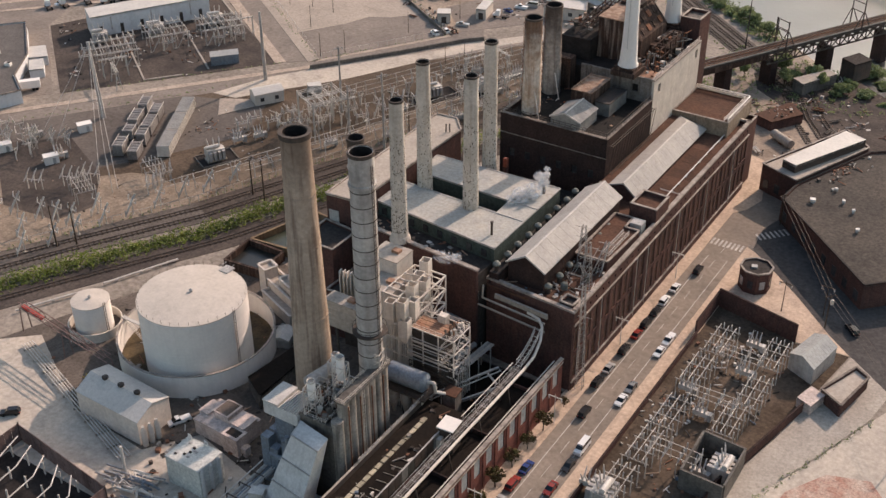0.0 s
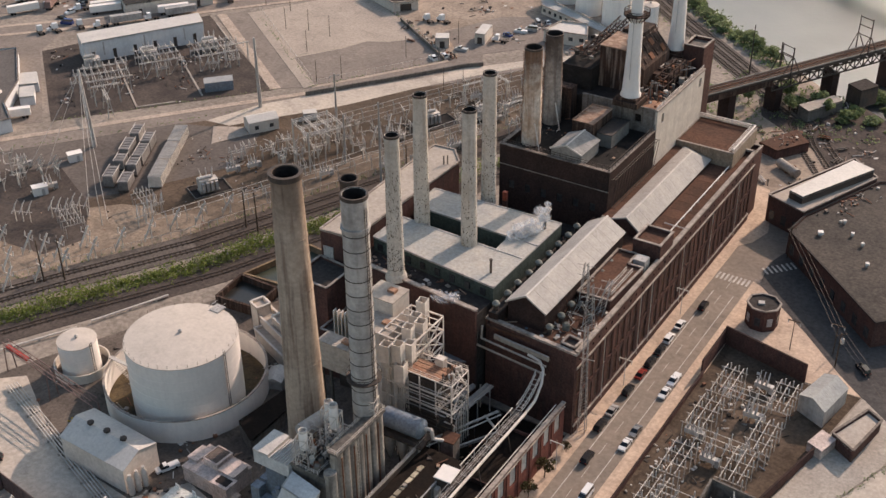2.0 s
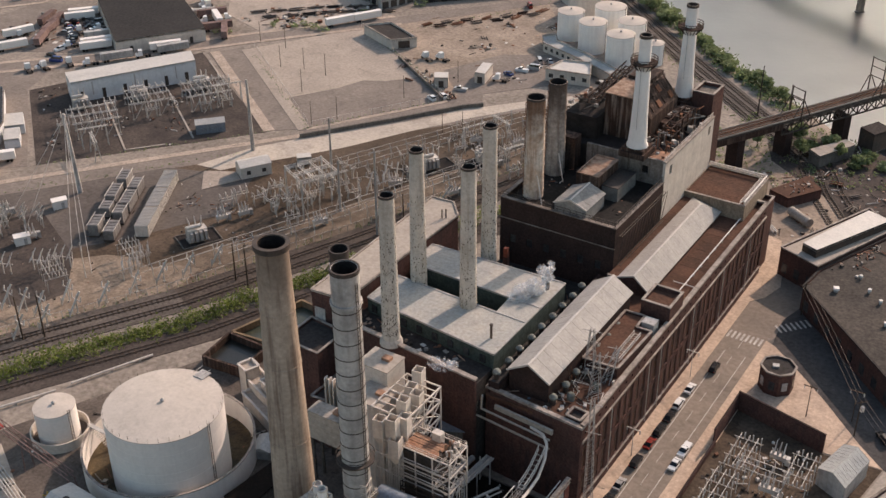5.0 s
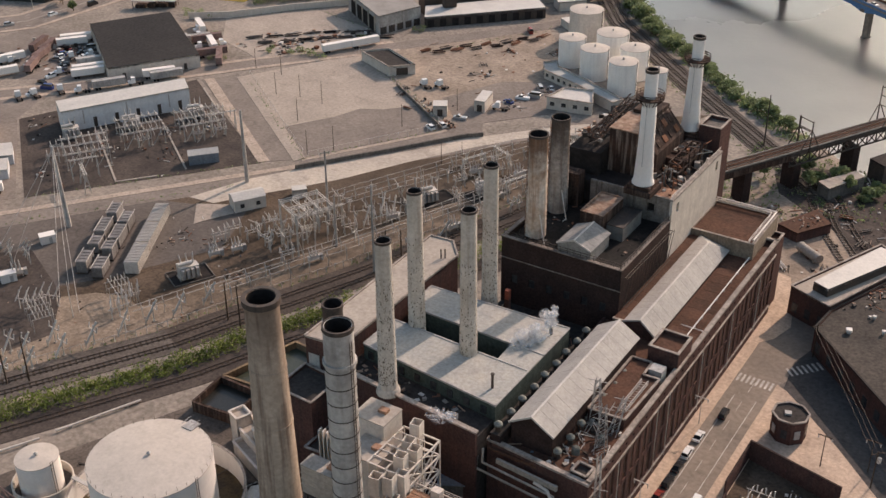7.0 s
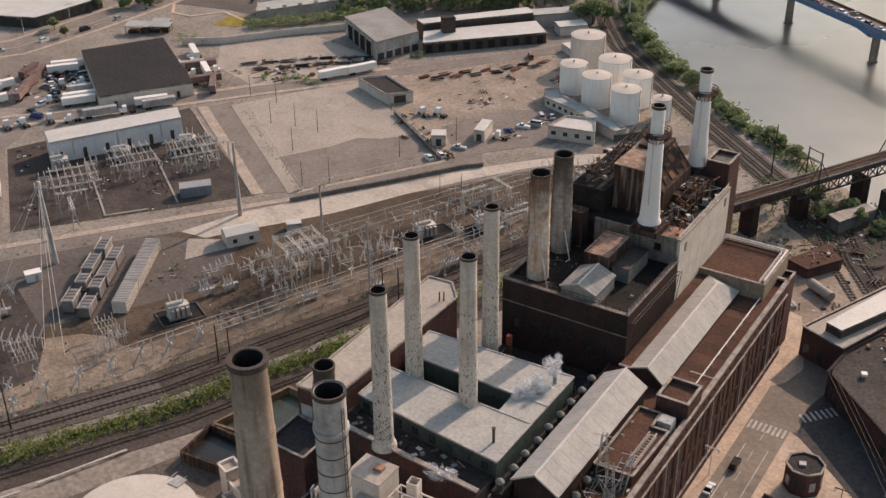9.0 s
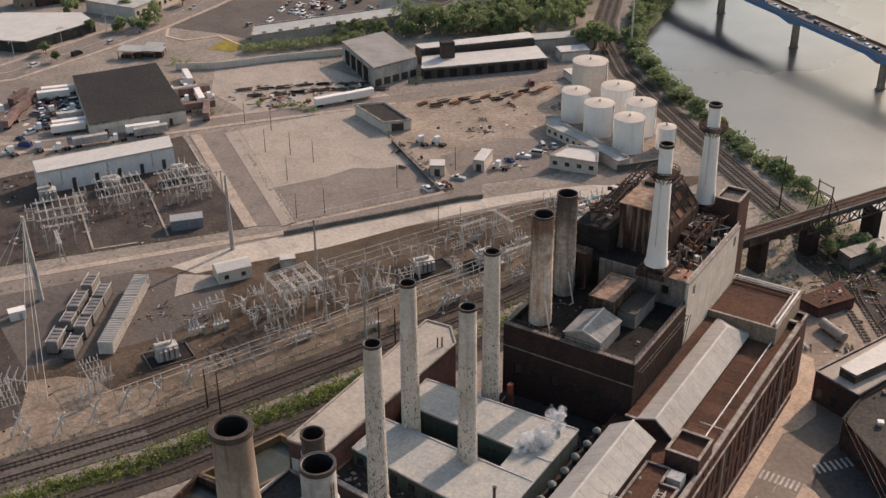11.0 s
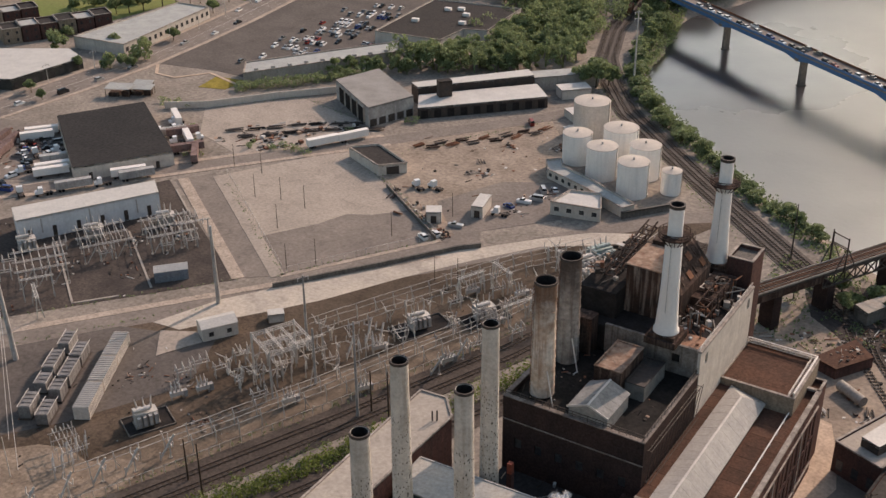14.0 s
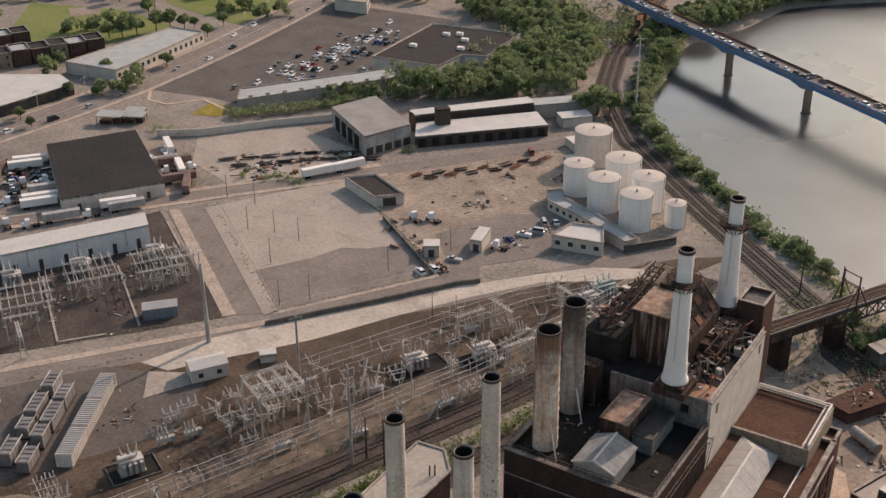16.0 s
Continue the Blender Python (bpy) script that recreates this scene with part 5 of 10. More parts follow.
parapet_block("roof_box", "dull grey plant box with a dark top on the sooty roof", "plant box", -127.2, -122.6, 273.0, 284.6, 35.6, 39.4, SHED_GREY, STEEL_DARK, STEEL_DARK, 0.3, 0.05)


# ---- tanks ----
TANK_WHITE = mat("tank_white", (0.86, 0.82, 0.76), 0.7, col2=(0.80, 0.755, 0.69), fine=0.8, large=6, var=0.05, streak=0.2)


def tank(x, y, r, h, label, group="", material=WHITE, dome=0.7):
    th = thing("storage_tank", label, "tank", x, y, 0.05, group=group)
    part("shell", Mesh().lathe(0, 0, [(r, 0), (r, h), (r - 0.15, h)], 48, False), material, th, smooth=True)
    part("roof", Mesh().lathe(0, 0, [(r + 0.08, h - 0.1), (r + 0.08, h + 0.06), (r * 0.66, h + dome * 0.55), (r * 0.33, h + dome * 0.88), (0.3, h + dome)], 48), TANK_TOP, th, smooth=True)
    for k in range(1, int(h / 2.6)):
        part("seam", Mesh().lathe(0, 0, [(r, k * 2.6), (r + 0.03, k * 2.6), (r + 0.03, k * 2.6 + 0.07), (r, k * 2.6 + 0.07)], 48, False), material, th)
    ladder(th, r + 0.15, 0, 0, h + 0.8, STEEL_DARK)
    part("vent", Mesh().lathe(0, 0, [(0.35, h + dome - 0.1), (0.35, h + dome + 0.5), (0.55, h + dome + 0.5), (0.1, h + dome + 0.9)], 12), STEEL, th)
    return th


big = tank(-180.0, 161.0, 13.4, 19.4, "huge cream-white oil storage tank inside a round containment wall", dome=1.0)
rail = Mesh()
for k in range(36):
    a = 2 * math.pi * k / 36
    rail.beam((13.2 * math.cos(a), 13.2 * math.sin(a), 19.4), (13.2 * math.cos(a), 13.2 * math.sin(a), 20.5), 0.05)
part("railing", rail, STEEL_DARK, big)
part("platform", Mesh().box(-1.2, 1.6, 11.2, 14.2, 19.6, 19.9).box(-1.1, -1.0, 11.2, 14.2, 20.8, 20.9).box(1.5, 1.6, 11.2, 14.2, 20.8, 20.9), STEEL, big)
wallr = thing("containment_wall", "round pale concrete containment wall with dark stained floor", "containment wall", -183.0, 163.6, 0.05)
part("wall", Mesh().lathe(0, 0, [(19.9, 0), (19.9, 6.2), (19.5, 6.2), (19.5, 0)], 72, False), WHITE, wallr, smooth=True)
part("floor", Mesh().lathe(0, 0, [(19.5, 0.0), (19.5, 0.12)], 72), mat("oily_floor", (0.12, 0.088, 0.05), 0.9, col2=(0.05, 0.042, 0.032), large=6, stain=0.6), wallr, "oil-stained ochre floor")
rimr = Mesh().lathe(0, 0, [(19.45, 6.2), (19.98, 6.2), (19.98, 6.4), (19.45, 6.4)], 72, False)
part("rim", rimr, STONE, wallr)
stairs = Mesh()
for k in range(14):
    stairs.block(-19.2 + k * 0.35, -6.5 + k * 0.1, 6.2 - k * 0.45, 0.35, 1.0, 0.08)
stairs.beam((-19.4, -7.0, 7.3), (-14.6, -5.6, 1.2), 0.08).beam((-19.4, -6.0, 7.3), (-14.6, -4.6, 1.2), 0.08).box(-19.6, -10.0, -6.9, -5.9, 6.4, 6.6)
part("walkway", stairs, GALV, wallr, "steel walkway to the tank")
small = tank(-212.1, 155.6, 4.9, 9.3, "small cream-white oil tank in a low round wall", dome=0.5)
ring2 = thing("containment_wall", "low round concrete wall round a small tank", "containment wall", -212.1, 155.9, 0.05)
part("wall", Mesh().lathe(0, 0, [(7.0, 0), (7.0, 2.6), (6.7, 2.6), (6.7, 0)], 48, False), WHITE_WALL, ring2, smooth=True)
for x, y, r, h in ((-239.5, 491.5, 7.6, 14.2), (-231.0, 461.0, 5.8, 12.2), (-217.2, 471.6, 6.9, 13.6), (-216.3, 452.4, 6.0, 12.8), (-202.3, 461.2, 6.1, 13.0), (-199.4, 443.6, 5.9, 13.3), (-187.6, 452.4, 3.8, 8.9)):
    tank(x, y, r, h, "bright white oil storage tank in a tank farm" if x > -238 else "tan and cream oil storage tank in a tank farm", "tank farm by the river", TANK_WHITE if x > -238 else PAINT)



# ---- plant in front of the boiler house ----
def rail_round(mesh, x0, x1, y0, y1, z, h=1.1, step=2.0):
    """A pipe railing round a rectangle."""
    for a, b in (((x0, y0), (x1, y0)), ((x1, y0), (x1, y1)), ((x1, y1), (x0, y1)), ((x0, y1), (x0, y0))):
        for k in (0.55, 1.0):
            mesh.beam((*a, z + h * k), (*b, z + h * k), 0.07)
        for x, y, _ in along([a, b], step):
            mesh.beam((x, y, z), (x, y, z + h), 0.07)
    return mesh


sil = thing("silo_block", "row of tall stained concrete silos under a cluttered deck", "silo", -119.0, 147.2, 0.05)
for k in range(8):
    part("silo", Mesh().lathe(0.1, -8.0 + k * 2.3, [(1.3, 0), (1.3, 27.1 if k else 23.0)], 18), SILO, sil, smooth=True)
part("silo", Mesh().box(-1.9, 0.0, -9.2, 9.0, 0, 21.9), CONC_DARK, sil)
part("deck", Mesh().box(-1.0, 1.7, -7.4, 9.2, 27.1, 27.5), CONC_DARK, sil)
part("silo", Mesh().box(-9.0, -1.9, -9.0, 4.4, 0, 21.4), CONC_DARK, sil)
part("deck", Mesh().box(-9.2, -1.95, -9.3, 4.6, 21.4, 22.0), CONC_DARK, sil)
part("railing", rail_round(Mesh(), -9.1, -2.1, -9.2, 4.5, 22.0), GALV, sil)
part("railing", rail_round(Mesh(), -0.9, 1.6, -7.3, 9.1, 27.5), PAINT, sil)
for k in range(4):
    part("pipe", Mesh().rod((1.75, -6.0 + k * 4.1, 2), (1.75, -6.0 + k * 4.1, 26), 0.16, 6), RUST, sil)
ladder(sil, 1.95, -1.0, 1, 27, GALV)
r = random.Random(3)
for k in range(16):
    x, y, h = r.uniform(-8.4, -2.4), r.uniform(-8.4, 4.0), r.uniform(1.5, 4.6)
    part("stand_pipe", Mesh().pipe([(x, y, 22.0), (x, y, 22.0 + h), (x + r.uniform(-2, 2), y, 22.0 + h), (x + r.uniform(-2, 2), y + r.uniform(-2, 2), 22.0 + h * 0.6)], r.uniform(0.07, 0.16), 6), r.choice((PAINT, GALV, STEEL_DARK, STEEL)), sil)
for z in (24.6, 27.0):
    part("pipe_frame", rail_round(Mesh(), -8.8, -4.6, -8.8, -2.0, z - 2.4, 2.4, 2.1), GALV, sil)
for k in range(26):
    s = r.uniform(0.5, 1.5)
    part("fitting", Mesh().block(r.uniform(-8.6, -2.6), r.uniform(-8.6, 3.8), 22.0, s, s * r.uniform(0.6, 1.6), r.uniform(0.6, 2.2), r.uniform(0, 90)), r.choice((STEEL, PAINT, RUST, BLUE_STEEL, CONC_DARK)), sil)
for x, y, z, h in ((-123.6, 147.2, 22.0, 10.6), (-125.6, 139.8, 22.0, 8.4), (-119.4, 154.2, 27.6, 4.6), (-127.0, 150.0, 22.0, 8.0)):
    th = thing("exhaust_stand", "white exhaust cylinder in a galvanised steel frame", "exhaust stand", x, y, z, 12, group="exhaust stands")
    part("cylinder", Mesh().lathe(0, 0, [(0.9, h * 0.45), (0.9, h * 0.95), (0.75, h), (0.75, h * 0.9)], 18), WHITE, th, smooth=True)
    part("collar", Mesh().lathe(0, 0, [(0.95, h - 0.3), (0.95, h + 0.1), (0.7, h + 0.1), (0.7, h - 0.3)], 18, False), PAINT, th)
    for sx in (-1, 1):
        for sy in (-1, 1):
            part("leg", Mesh().beam((sx * 1.4, sy * 1.4, 0), (sx * 1.3, sy * 1.3, h * 0.8), 0.2), PAINT, th)
        for z0, z1 in ((0, 0.4), (0.4, 0.8)):
            part("brace", Mesh().beam((sx * 1.35, -1.35, h * z0), (sx * 1.35, 1.35, h * z1), 0.14), PAINT, th)
            part("brace", Mesh().beam((-1.35, sx * 1.35, h * z0), (1.35, sx * 1.35, h * z1), 0.14), PAINT, th)
    for zz in (0.4, 0.8):
        for s in (-1.35, 1.35):
            part("ring_beam", Mesh().beam((-1.35, s, h * zz), (1.35, s, h * zz), 0.16), PAINT, th)
            part("ring_beam", Mesh().beam((s, -1.35, h * zz), (s, 1.35, h * zz), 0.16), PAINT, th)
th = thing("pressure_vessel", "grey-green horizontal vessel on saddles", "vessel", -129.6, 147.6, 22.6, 80)
part("shell", Mesh().rod((-3.4, 0, 2.0), (3.4, 0, 2.0), 1.7, 20), STEEL, th, smooth=True)
for u in (-2.2, 2.2):
    part("saddle", Mesh().block(u, 0, -22.6, 0.8, 2.6, 23.6), CONC_DARK, th)
th = thing("cooler", "grated steel cooler box on blue-grey ducts", "cooler", -132.6, 140.6, 0.05)
part("casing", Mesh().box(-4.6, 4.6, -3.4, 3.4, 18.6, 21.6), LIGHT_STEEL, th)
gr = Mesh()
for k in range(15):
    gr.box(-4.5 + k * 0.62, -4.3 + k * 0.62, -3.4, 3.4, 21.6, 21.9)
part("grating", gr, GALV, th)
part("louvre", Mesh().box(-4.62, -0.6, -3.5, 3.5, 21.9, 22.3), GALV, th)
for x, y, s, h in ((-4, -3.8, 2.2, 13), (-1.4, -4.2, 2.0, 11), (-4.6, 0, 2.4, 12), (1.6, -4.0, 1.8, 14), (3.4, -3.6, 1.6, 12), (0, 0, 5, 18.6), (-3, 2, 3, 18.6), (3.8, 2.6, 1.2, 18.6)):
    part("duct", Mesh().block(x, y, 0, s, s, h), BLUE_STEEL, th)
part("pipe", Mesh().pipe([(-2.5, -5.0, 9), (1.5, -5.4, 9.5), (3.0, -5.6, 14), (3.2, -5.6, 17)], 0.5, 10), BLUE_STEEL, th)
ch = thing("coal_chute", "broad slanting grey steel chute with seams", "chute", -125, 132, 0.05)
T = [(-2.4, 5.6, 20.5), (6.0, 4.0, 20.5), (6.2, 0.2, 20.0), (-1.6, 1.4, 20.0)]
Bq = [(-6.8, 2.6, 4.0), (3.6, 0.6, 4.0), (3.4, -5.6, 3.0), (-6.6, -4.2, 3.0)]
part("casing", Mesh().add(T + Bq, [(0, 3, 2, 1), (4, 5, 6, 7), (0, 4, 7, 3), (3, 7, 6, 2), (2, 6, 5, 1), (1, 5, 4, 0)]), LIGHT_STEEL, ch)
for k in (0.0, 0.33, 0.66, 1.0):
    a, b, c = [Vector(T[i]).lerp(Vector(Bq[j]), k) for i, j in ((0, 0), (3, 3), (2, 2))]
    off = Vector((0, -0.08, 0.06))
    part("seam", Mesh().beam(b + off, c + off, 0.22, 0.3).beam(a, b, 0.2, 0.3), STEEL, ch)
part("base", Mesh().box(-7.5, 4.4, -5.6, 3.4, 0, 3.4), LIGHT_STEEL, ch)
part("duct", Mesh().block(-9, -4, 0, 6, 5, 4.5, 20), LIGHT_STEEL, ch)
part("duct", Mesh().block(-7.4, -4.6, 4.5, 3.2, 2.4, 1.8, 20), GALV, ch)
part("platform", rail_round(Mesh().box(4.2, 8.2, -5.4, -1.6, 7.0, 7.3), 4.2, 8.2, -5.4, -1.6, 7.3), GALV, ch)
rack = thing("pipe_rack", "pipe rack with grey pipes on steel trestles", "pipe rack", -136.2, 133, 0.05)
for k in range(5):
    part("pipe", Mesh().rod((-1.4 + k * 0.7, -14, 4.4 + 0.25 * (k % 2)), (-1.2 + k * 0.7, 12, 4.4 + 0.25 * (k % 2)), 0.24, 8), (GALV, STEEL, BLUE_STEEL)[k % 3], rack)
for v in range(-13, 13, 4):
    part("trestle", Mesh().beam((-1.9, v, 0), (-1.9, v, 5.4), 0.2).beam((1.9, v, 0), (1.9, v, 5.4), 0.2).beam((-1.9, v, 4.1), (1.9, v, 4.1), 0.2).beam((-1.9, v, 5.4), (1.9, v, 5.4), 0.2), STEEL_DARK, rack)
for s in (-1.9, 1.9):
    part("rail", Mesh().beam((s, -14, 5.4), (s, 12, 5.4), 0.2), GALV, rack)

cb = thing("service_building", "stepped pinkish concrete service building with roof louvres", "building", -154.4, 143.0, 0.05, -3)
cb.scale = (0.86, 0.86, 0.74)
for a, m in (((-8, 7, -5, 5, 0, 5.6), BRICK_TAN), ((-3.6, 1.4, -1.4, 4.2, 5.6, 8.4), BRICK_TAN), ((2.0, 7.4, -1.8, 3.4, 5.6, 7.4), BRICK_TAN), ((3.2, 8.6, -5.8, -1.8, 0, 6.8), BRICK_TAN), ((-8.6, -5.4, -2.2, 3.0, 5.6, 6.6), BRICK_TAN), ((8.6, 10.2, -4.6, -2.6, 0, 3.0), CONC)):
    part("wall", Mesh().box(*a), PINK, cb)
    part("coping", Mesh().box(a[0] - 0.15, a[1] + 0.15, a[2] - 0.15, a[3] + 0.15, a[5], a[5] + 0.25), PINK, cb)
# Flat black sheet: the shade of a roof hollow put into colour.
part("recess", Mesh().box(3.9, 7.9, -5.1, -2.5, 7.05, 7.1), SOOT, cb)
for k in range(8):
    part("louvre", Mesh().box(-3.3 + k * 0.55, -3.0 + k * 0.55, -1.1, 3.9, 8.65, 8.85), STEEL_DARK, cb)
tk = thing("sludge_tank", "square pale green tank with rounded ribs and pipe stubs", "tank", -150.4, 127.5, 0.05)
part("body", Mesh().box(-4.9, 4.9, -3.7, 3.7, 0, 7.8), mat("pale_green_steel", (0.58, 0.565, 0.51), 0.7, col2=(0.47, 0.455, 0.405), large=3, streak=0.3), tk)
for k in range(3):
    part("rib", Mesh().lathe(4.9, -2.8 + k * 2.6, [(0.55, 0), (0.55, 7.2), (0.2, 7.6)], 12), LIGHT_STEEL, tk)
part("rim", Mesh().box(-5.0, 5.0, -3.8, 3.8, 7.5, 7.7), LIGHT_STEEL, tk)
for x, y in ((-4.0, 3.0), (0.6, 3.2)):
    part("pipe_stub", Mesh().pipe([(x, y, 7.8), (x, y, 9.4), (x + 1.2, y - 0.4, 9.6), (x + 1.2, y - 0.4, 8.6)], 0.14), WHITE, tk)
for k in range(9):
    part("hatch", Mesh().block(r.uniform(-3.5, 3.5), r.uniform(-2.6, 2.2), 7.8, 0.6, 0.5, 0.2), SOOT if k % 2 else STEEL, tk)
pm = thing("pipework", "tangle of blue-grey pipes and valves", "pipework", -160.0, 117.5, 0.05, 10)
for k in range(26):
    x, y, z = r.uniform(-7, 7), r.uniform(-4, 4), r.uniform(0.4, 3.6)
    part("pipe", Mesh().pipe([(x - 4, y, z), (x, y, z), (x, y + r.uniform(-2, 2), z), (x + 2, y + r.uniform(-2, 2), z * 0.3)], r.uniform(0.12, 0.3), 7), r.choice((BLUE_STEEL, GALV, STEEL)), pm)
part("vent_pipe", Mesh().rod((-3, 2, 0), (-3.6, 2.6, 9.5), 0.35, 10), GALV, pm)

FADED = mat("faded_rust", (0.21, 0.145, 0.13), 0.9, col2=(0.14, 0.092, 0.08), fine=0.5, large=3, streak=0.5, rand=0.2)
pen = thing("fenced_pen", "pen of tall rust-brown sheet walls with pipe frames inside", "fence", -178, 104, 0.05)
for p, q in (((-16.0, 11.6), (16.2, 7.7)), ((-16.0, 11.6), (-16.0, -20)), ((16.2, 7.7), (16.2, -20))):
    n = int(math.dist(p, q) / 2.0)
    for k in range(n):
        a, b = Vector(p).lerp(Vector(q), k / n), Vector(p).lerp(Vector(q), (k + 0.94) / n)
        part("sheet", Mesh().beam((*a, 2.5), (*b, 2.5), 0.16, 5.0), FADED, pen)
    part("post", Mesh().beam((*p, 0), (*p, 5.3), 0.3), STEEL_DARK, pen)
for k in range(5):
    part("pipe_frame", Mesh().pipe([(-13 + k * 5, 9 - k * 0.6, 4.6), (-11 + k * 5.6, 2, 4.6), (-10 + k * 5.6, -8, 4.6)], 0.16, 6), GALV, pen)
    for j in range(3):
        part("hanger", Mesh().pipe([(-12 + k * 5.3, 6 - j * 5, 4.6), (-12 + k * 5.3, 6 - j * 5, 1.2)], 0.2, 6), GALV, pen)
part("pit", Mesh().box(-15.5, 15.8, -20, 7.4, 0, 0.1), SOOT, pen)
pl = thing("pipe_run", "five pale pipes running side by side over the yard", "pipe run", -195, 132.5, 0.05, -18.2)
for k in range(5):
    part("pipe", Mesh().rod((-28, -1.6 + k * 0.7, 0.75), (28, -1.6 + k * 0.7, 0.75), 0.16, 6), GALV, pl)
for u in range(-26, 28, 6):
    part("sleeper", Mesh().block(u, -0.2, 0, 0.3, 3.6, 0.55), CONC, pl)
br = thing("truss_bridge", "narrow steel lattice pipe bridge beside the oil tanks", "pipe bridge", -209, 143.6, 0.05, -7)
for s in (-0.8, 0.8):
    for z in (7.4, 9.0):
        part("chord", Mesh().beam((-18.5, s, z), (18.5, s, z), 0.18), FADED, br)
    for k in range(18):
        u = -18.5 + k * 2.05
        part("lattice", Mesh().beam((u, s, 7.4 if k % 2 else 9.0), (u + 2.05, s, 9.0 if k % 2 else 7.4), 0.13), FADED, br)
for u in (-18.3, 18.3, 0):
    for s in (-0.8, 0.8):
        part("leg", Mesh().beam((u, s * 1.6, 0), (u, s, 7.4), 0.24), FADED, br)
part("conveyor", Mesh().box(-18, -9, -0.5, 0.5, 7.3, 7.9), RED_PAINT, br, "red painted section")
th = thing("valve_cluster", "yellow painted valve cluster on the ground", "valves", -196.0, 138.6, 0.05)
for k in range(10):
    part("valve", Mesh().rod((r.uniform(-2, 2), r.uniform(-1.5, 1.5), 0.2), (r.uniform(-2, 2), r.uniform(-1.5, 1.5), 2.4), 0.18, 6), YELLOW, th)

# heat recovery frame, hoppers and ducts
fr = thing("process_frame", "cream steel process frame with a rusty plank deck", "process frame", -118.3, 177.0, 0.05)
# Steel below about 14 m is coloured dark for the deep shade down there.
for x in (-6.2, -2.1, 2.1, 6.2):
    for y in (-3.5, 3.5):
        part("column", Mesh().beam((x, y, 14.0), (x, y, 24.0), 0.25), PAINT, fr)
        part("column", Mesh().beam((x, y, 0), (x, y, 14.0), 0.3), STEEL_DARK, fr, "lower column with deep shade put into its dark colour")
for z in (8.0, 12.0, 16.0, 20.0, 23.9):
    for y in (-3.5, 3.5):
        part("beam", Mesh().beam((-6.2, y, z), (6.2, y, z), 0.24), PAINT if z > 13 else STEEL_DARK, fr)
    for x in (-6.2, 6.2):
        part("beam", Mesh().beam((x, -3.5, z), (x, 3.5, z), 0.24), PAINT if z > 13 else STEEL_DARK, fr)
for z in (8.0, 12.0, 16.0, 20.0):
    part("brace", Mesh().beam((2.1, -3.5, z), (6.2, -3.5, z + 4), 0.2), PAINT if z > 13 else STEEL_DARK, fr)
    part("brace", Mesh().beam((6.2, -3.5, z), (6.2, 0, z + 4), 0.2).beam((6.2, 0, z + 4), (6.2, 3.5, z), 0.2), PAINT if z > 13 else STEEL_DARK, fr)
part("casing", Mesh().box(-5.6, 2.2, -2.9, 3.0, 6.0, 22.4), STEEL_DARK, fr)
for k in range(7):
    part("plank", Mesh().box(-5.8, 2.4, -2.5 + k * 0.74, -1.86 + k * 0.74, 23.0 + 0.05 * (k % 2), 23.25 + 0.05 * (k % 2)), RUST_LIGHT, fr, "rusty plank with sunlight put into the colour")
part("railing", rail_round(Mesh(), -6.2, 6.2, -3.5, 3.5, 24.0, 1.1, 1.5), PAINT, fr)
part("vent_duct", Mesh().block(-0.5, 2.9, 17.0, 2.1, 1.7, 8.2), PAINT, fr)
part("stair", rail_round(rail_round(Mesh(), 2.6, 6.0, -3.2, 3.2, 20.2), 2.6, 6.0, -3.2, 3.2, 16.2).beam((2.8, -3, 16), (5.8, -3, 20), 0.3).beam((5.8, 3, 20), (2.8, 3, 24), 0.3), PAINT, fr)
# The lowest pipes get the same shade-dark colour.
for k in range(12):
    part("pipe", Mesh().pipe([(-6.0 + 0.3 * (k % 3), -3.9 - 0.3 * (k % 2), 10.6 + k), (5.6 - 0.5 * (k % 4), -3.9 - 0.3 * (k % 2), 10.6 + k)], 0.13, 6), (PAINT, GALV, STEEL)[k % 3] if k > 4 else STEEL_DARK, fr)
for k in range(7):
    part("pipe", Mesh().pipe([(6.6, -3 + k * 0.95, 6), (6.6, -3 + k * 0.95, 13 + k), (4, -3 + k * 0.95, 13 + k)], 0.15, 6), (PAINT, GALV, STEEL)[k % 3], fr)
q = random.Random(8)
for k in range(16):
    part("fitting", Mesh().block(q.uniform(2.6, 5.8), q.uniform(-3, 3), 24.0, q.uniform(0.3, 0.9), q.uniform(0.3, 0.9), q.uniform(0.4, 1.6), q.uniform(0, 90)), q.choice((PAINT, RUST_LIGHT, GALV, STEEL_DARK)), fr)


def hopper(x, y, z, top):
    th = thing("air_hopper", "cream open-topped steel hopper box", "hopper", x, y, z, 8, group="cream hopper boxes")
    h = top - z
    for a in ((-1.15, -1.0, -1.15, 1.15), (1.0, 1.15, -1.15, 1.15), (-1.0, 1.0, -1.15, -1.0), (-1.0, 1.0, 1.0, 1.15)):
        part("panel", Mesh().box(*a, h - 4.6, h), PAINT, th)
    part("floor", Mesh().box(-1, 1, -1, 1, h - 3.4, h - 3.2), SOOT, th)
    part("cone", Mesh().add([(-1.15, -1.15, h - 4.6), (1.15, -1.15, h - 4.6), (1.15, 1.15, h - 4.6), (-1.15, 1.15, h - 4.6), (-0.4, -0.4, h - 6.6), (0.4, -0.4, h - 6.6), (0.4, 0.4, h - 6.6), (-0.4, 0.4, h - 6.6)], BOXQ), PAINT, th)
    for sx in (-1.1, 1.1):
        for sy in (-1.1, 1.1):
            part("leg", Mesh().beam((sx, sy, 0), (sx, sy, h - 4.6), 0.18), PAINT, th)


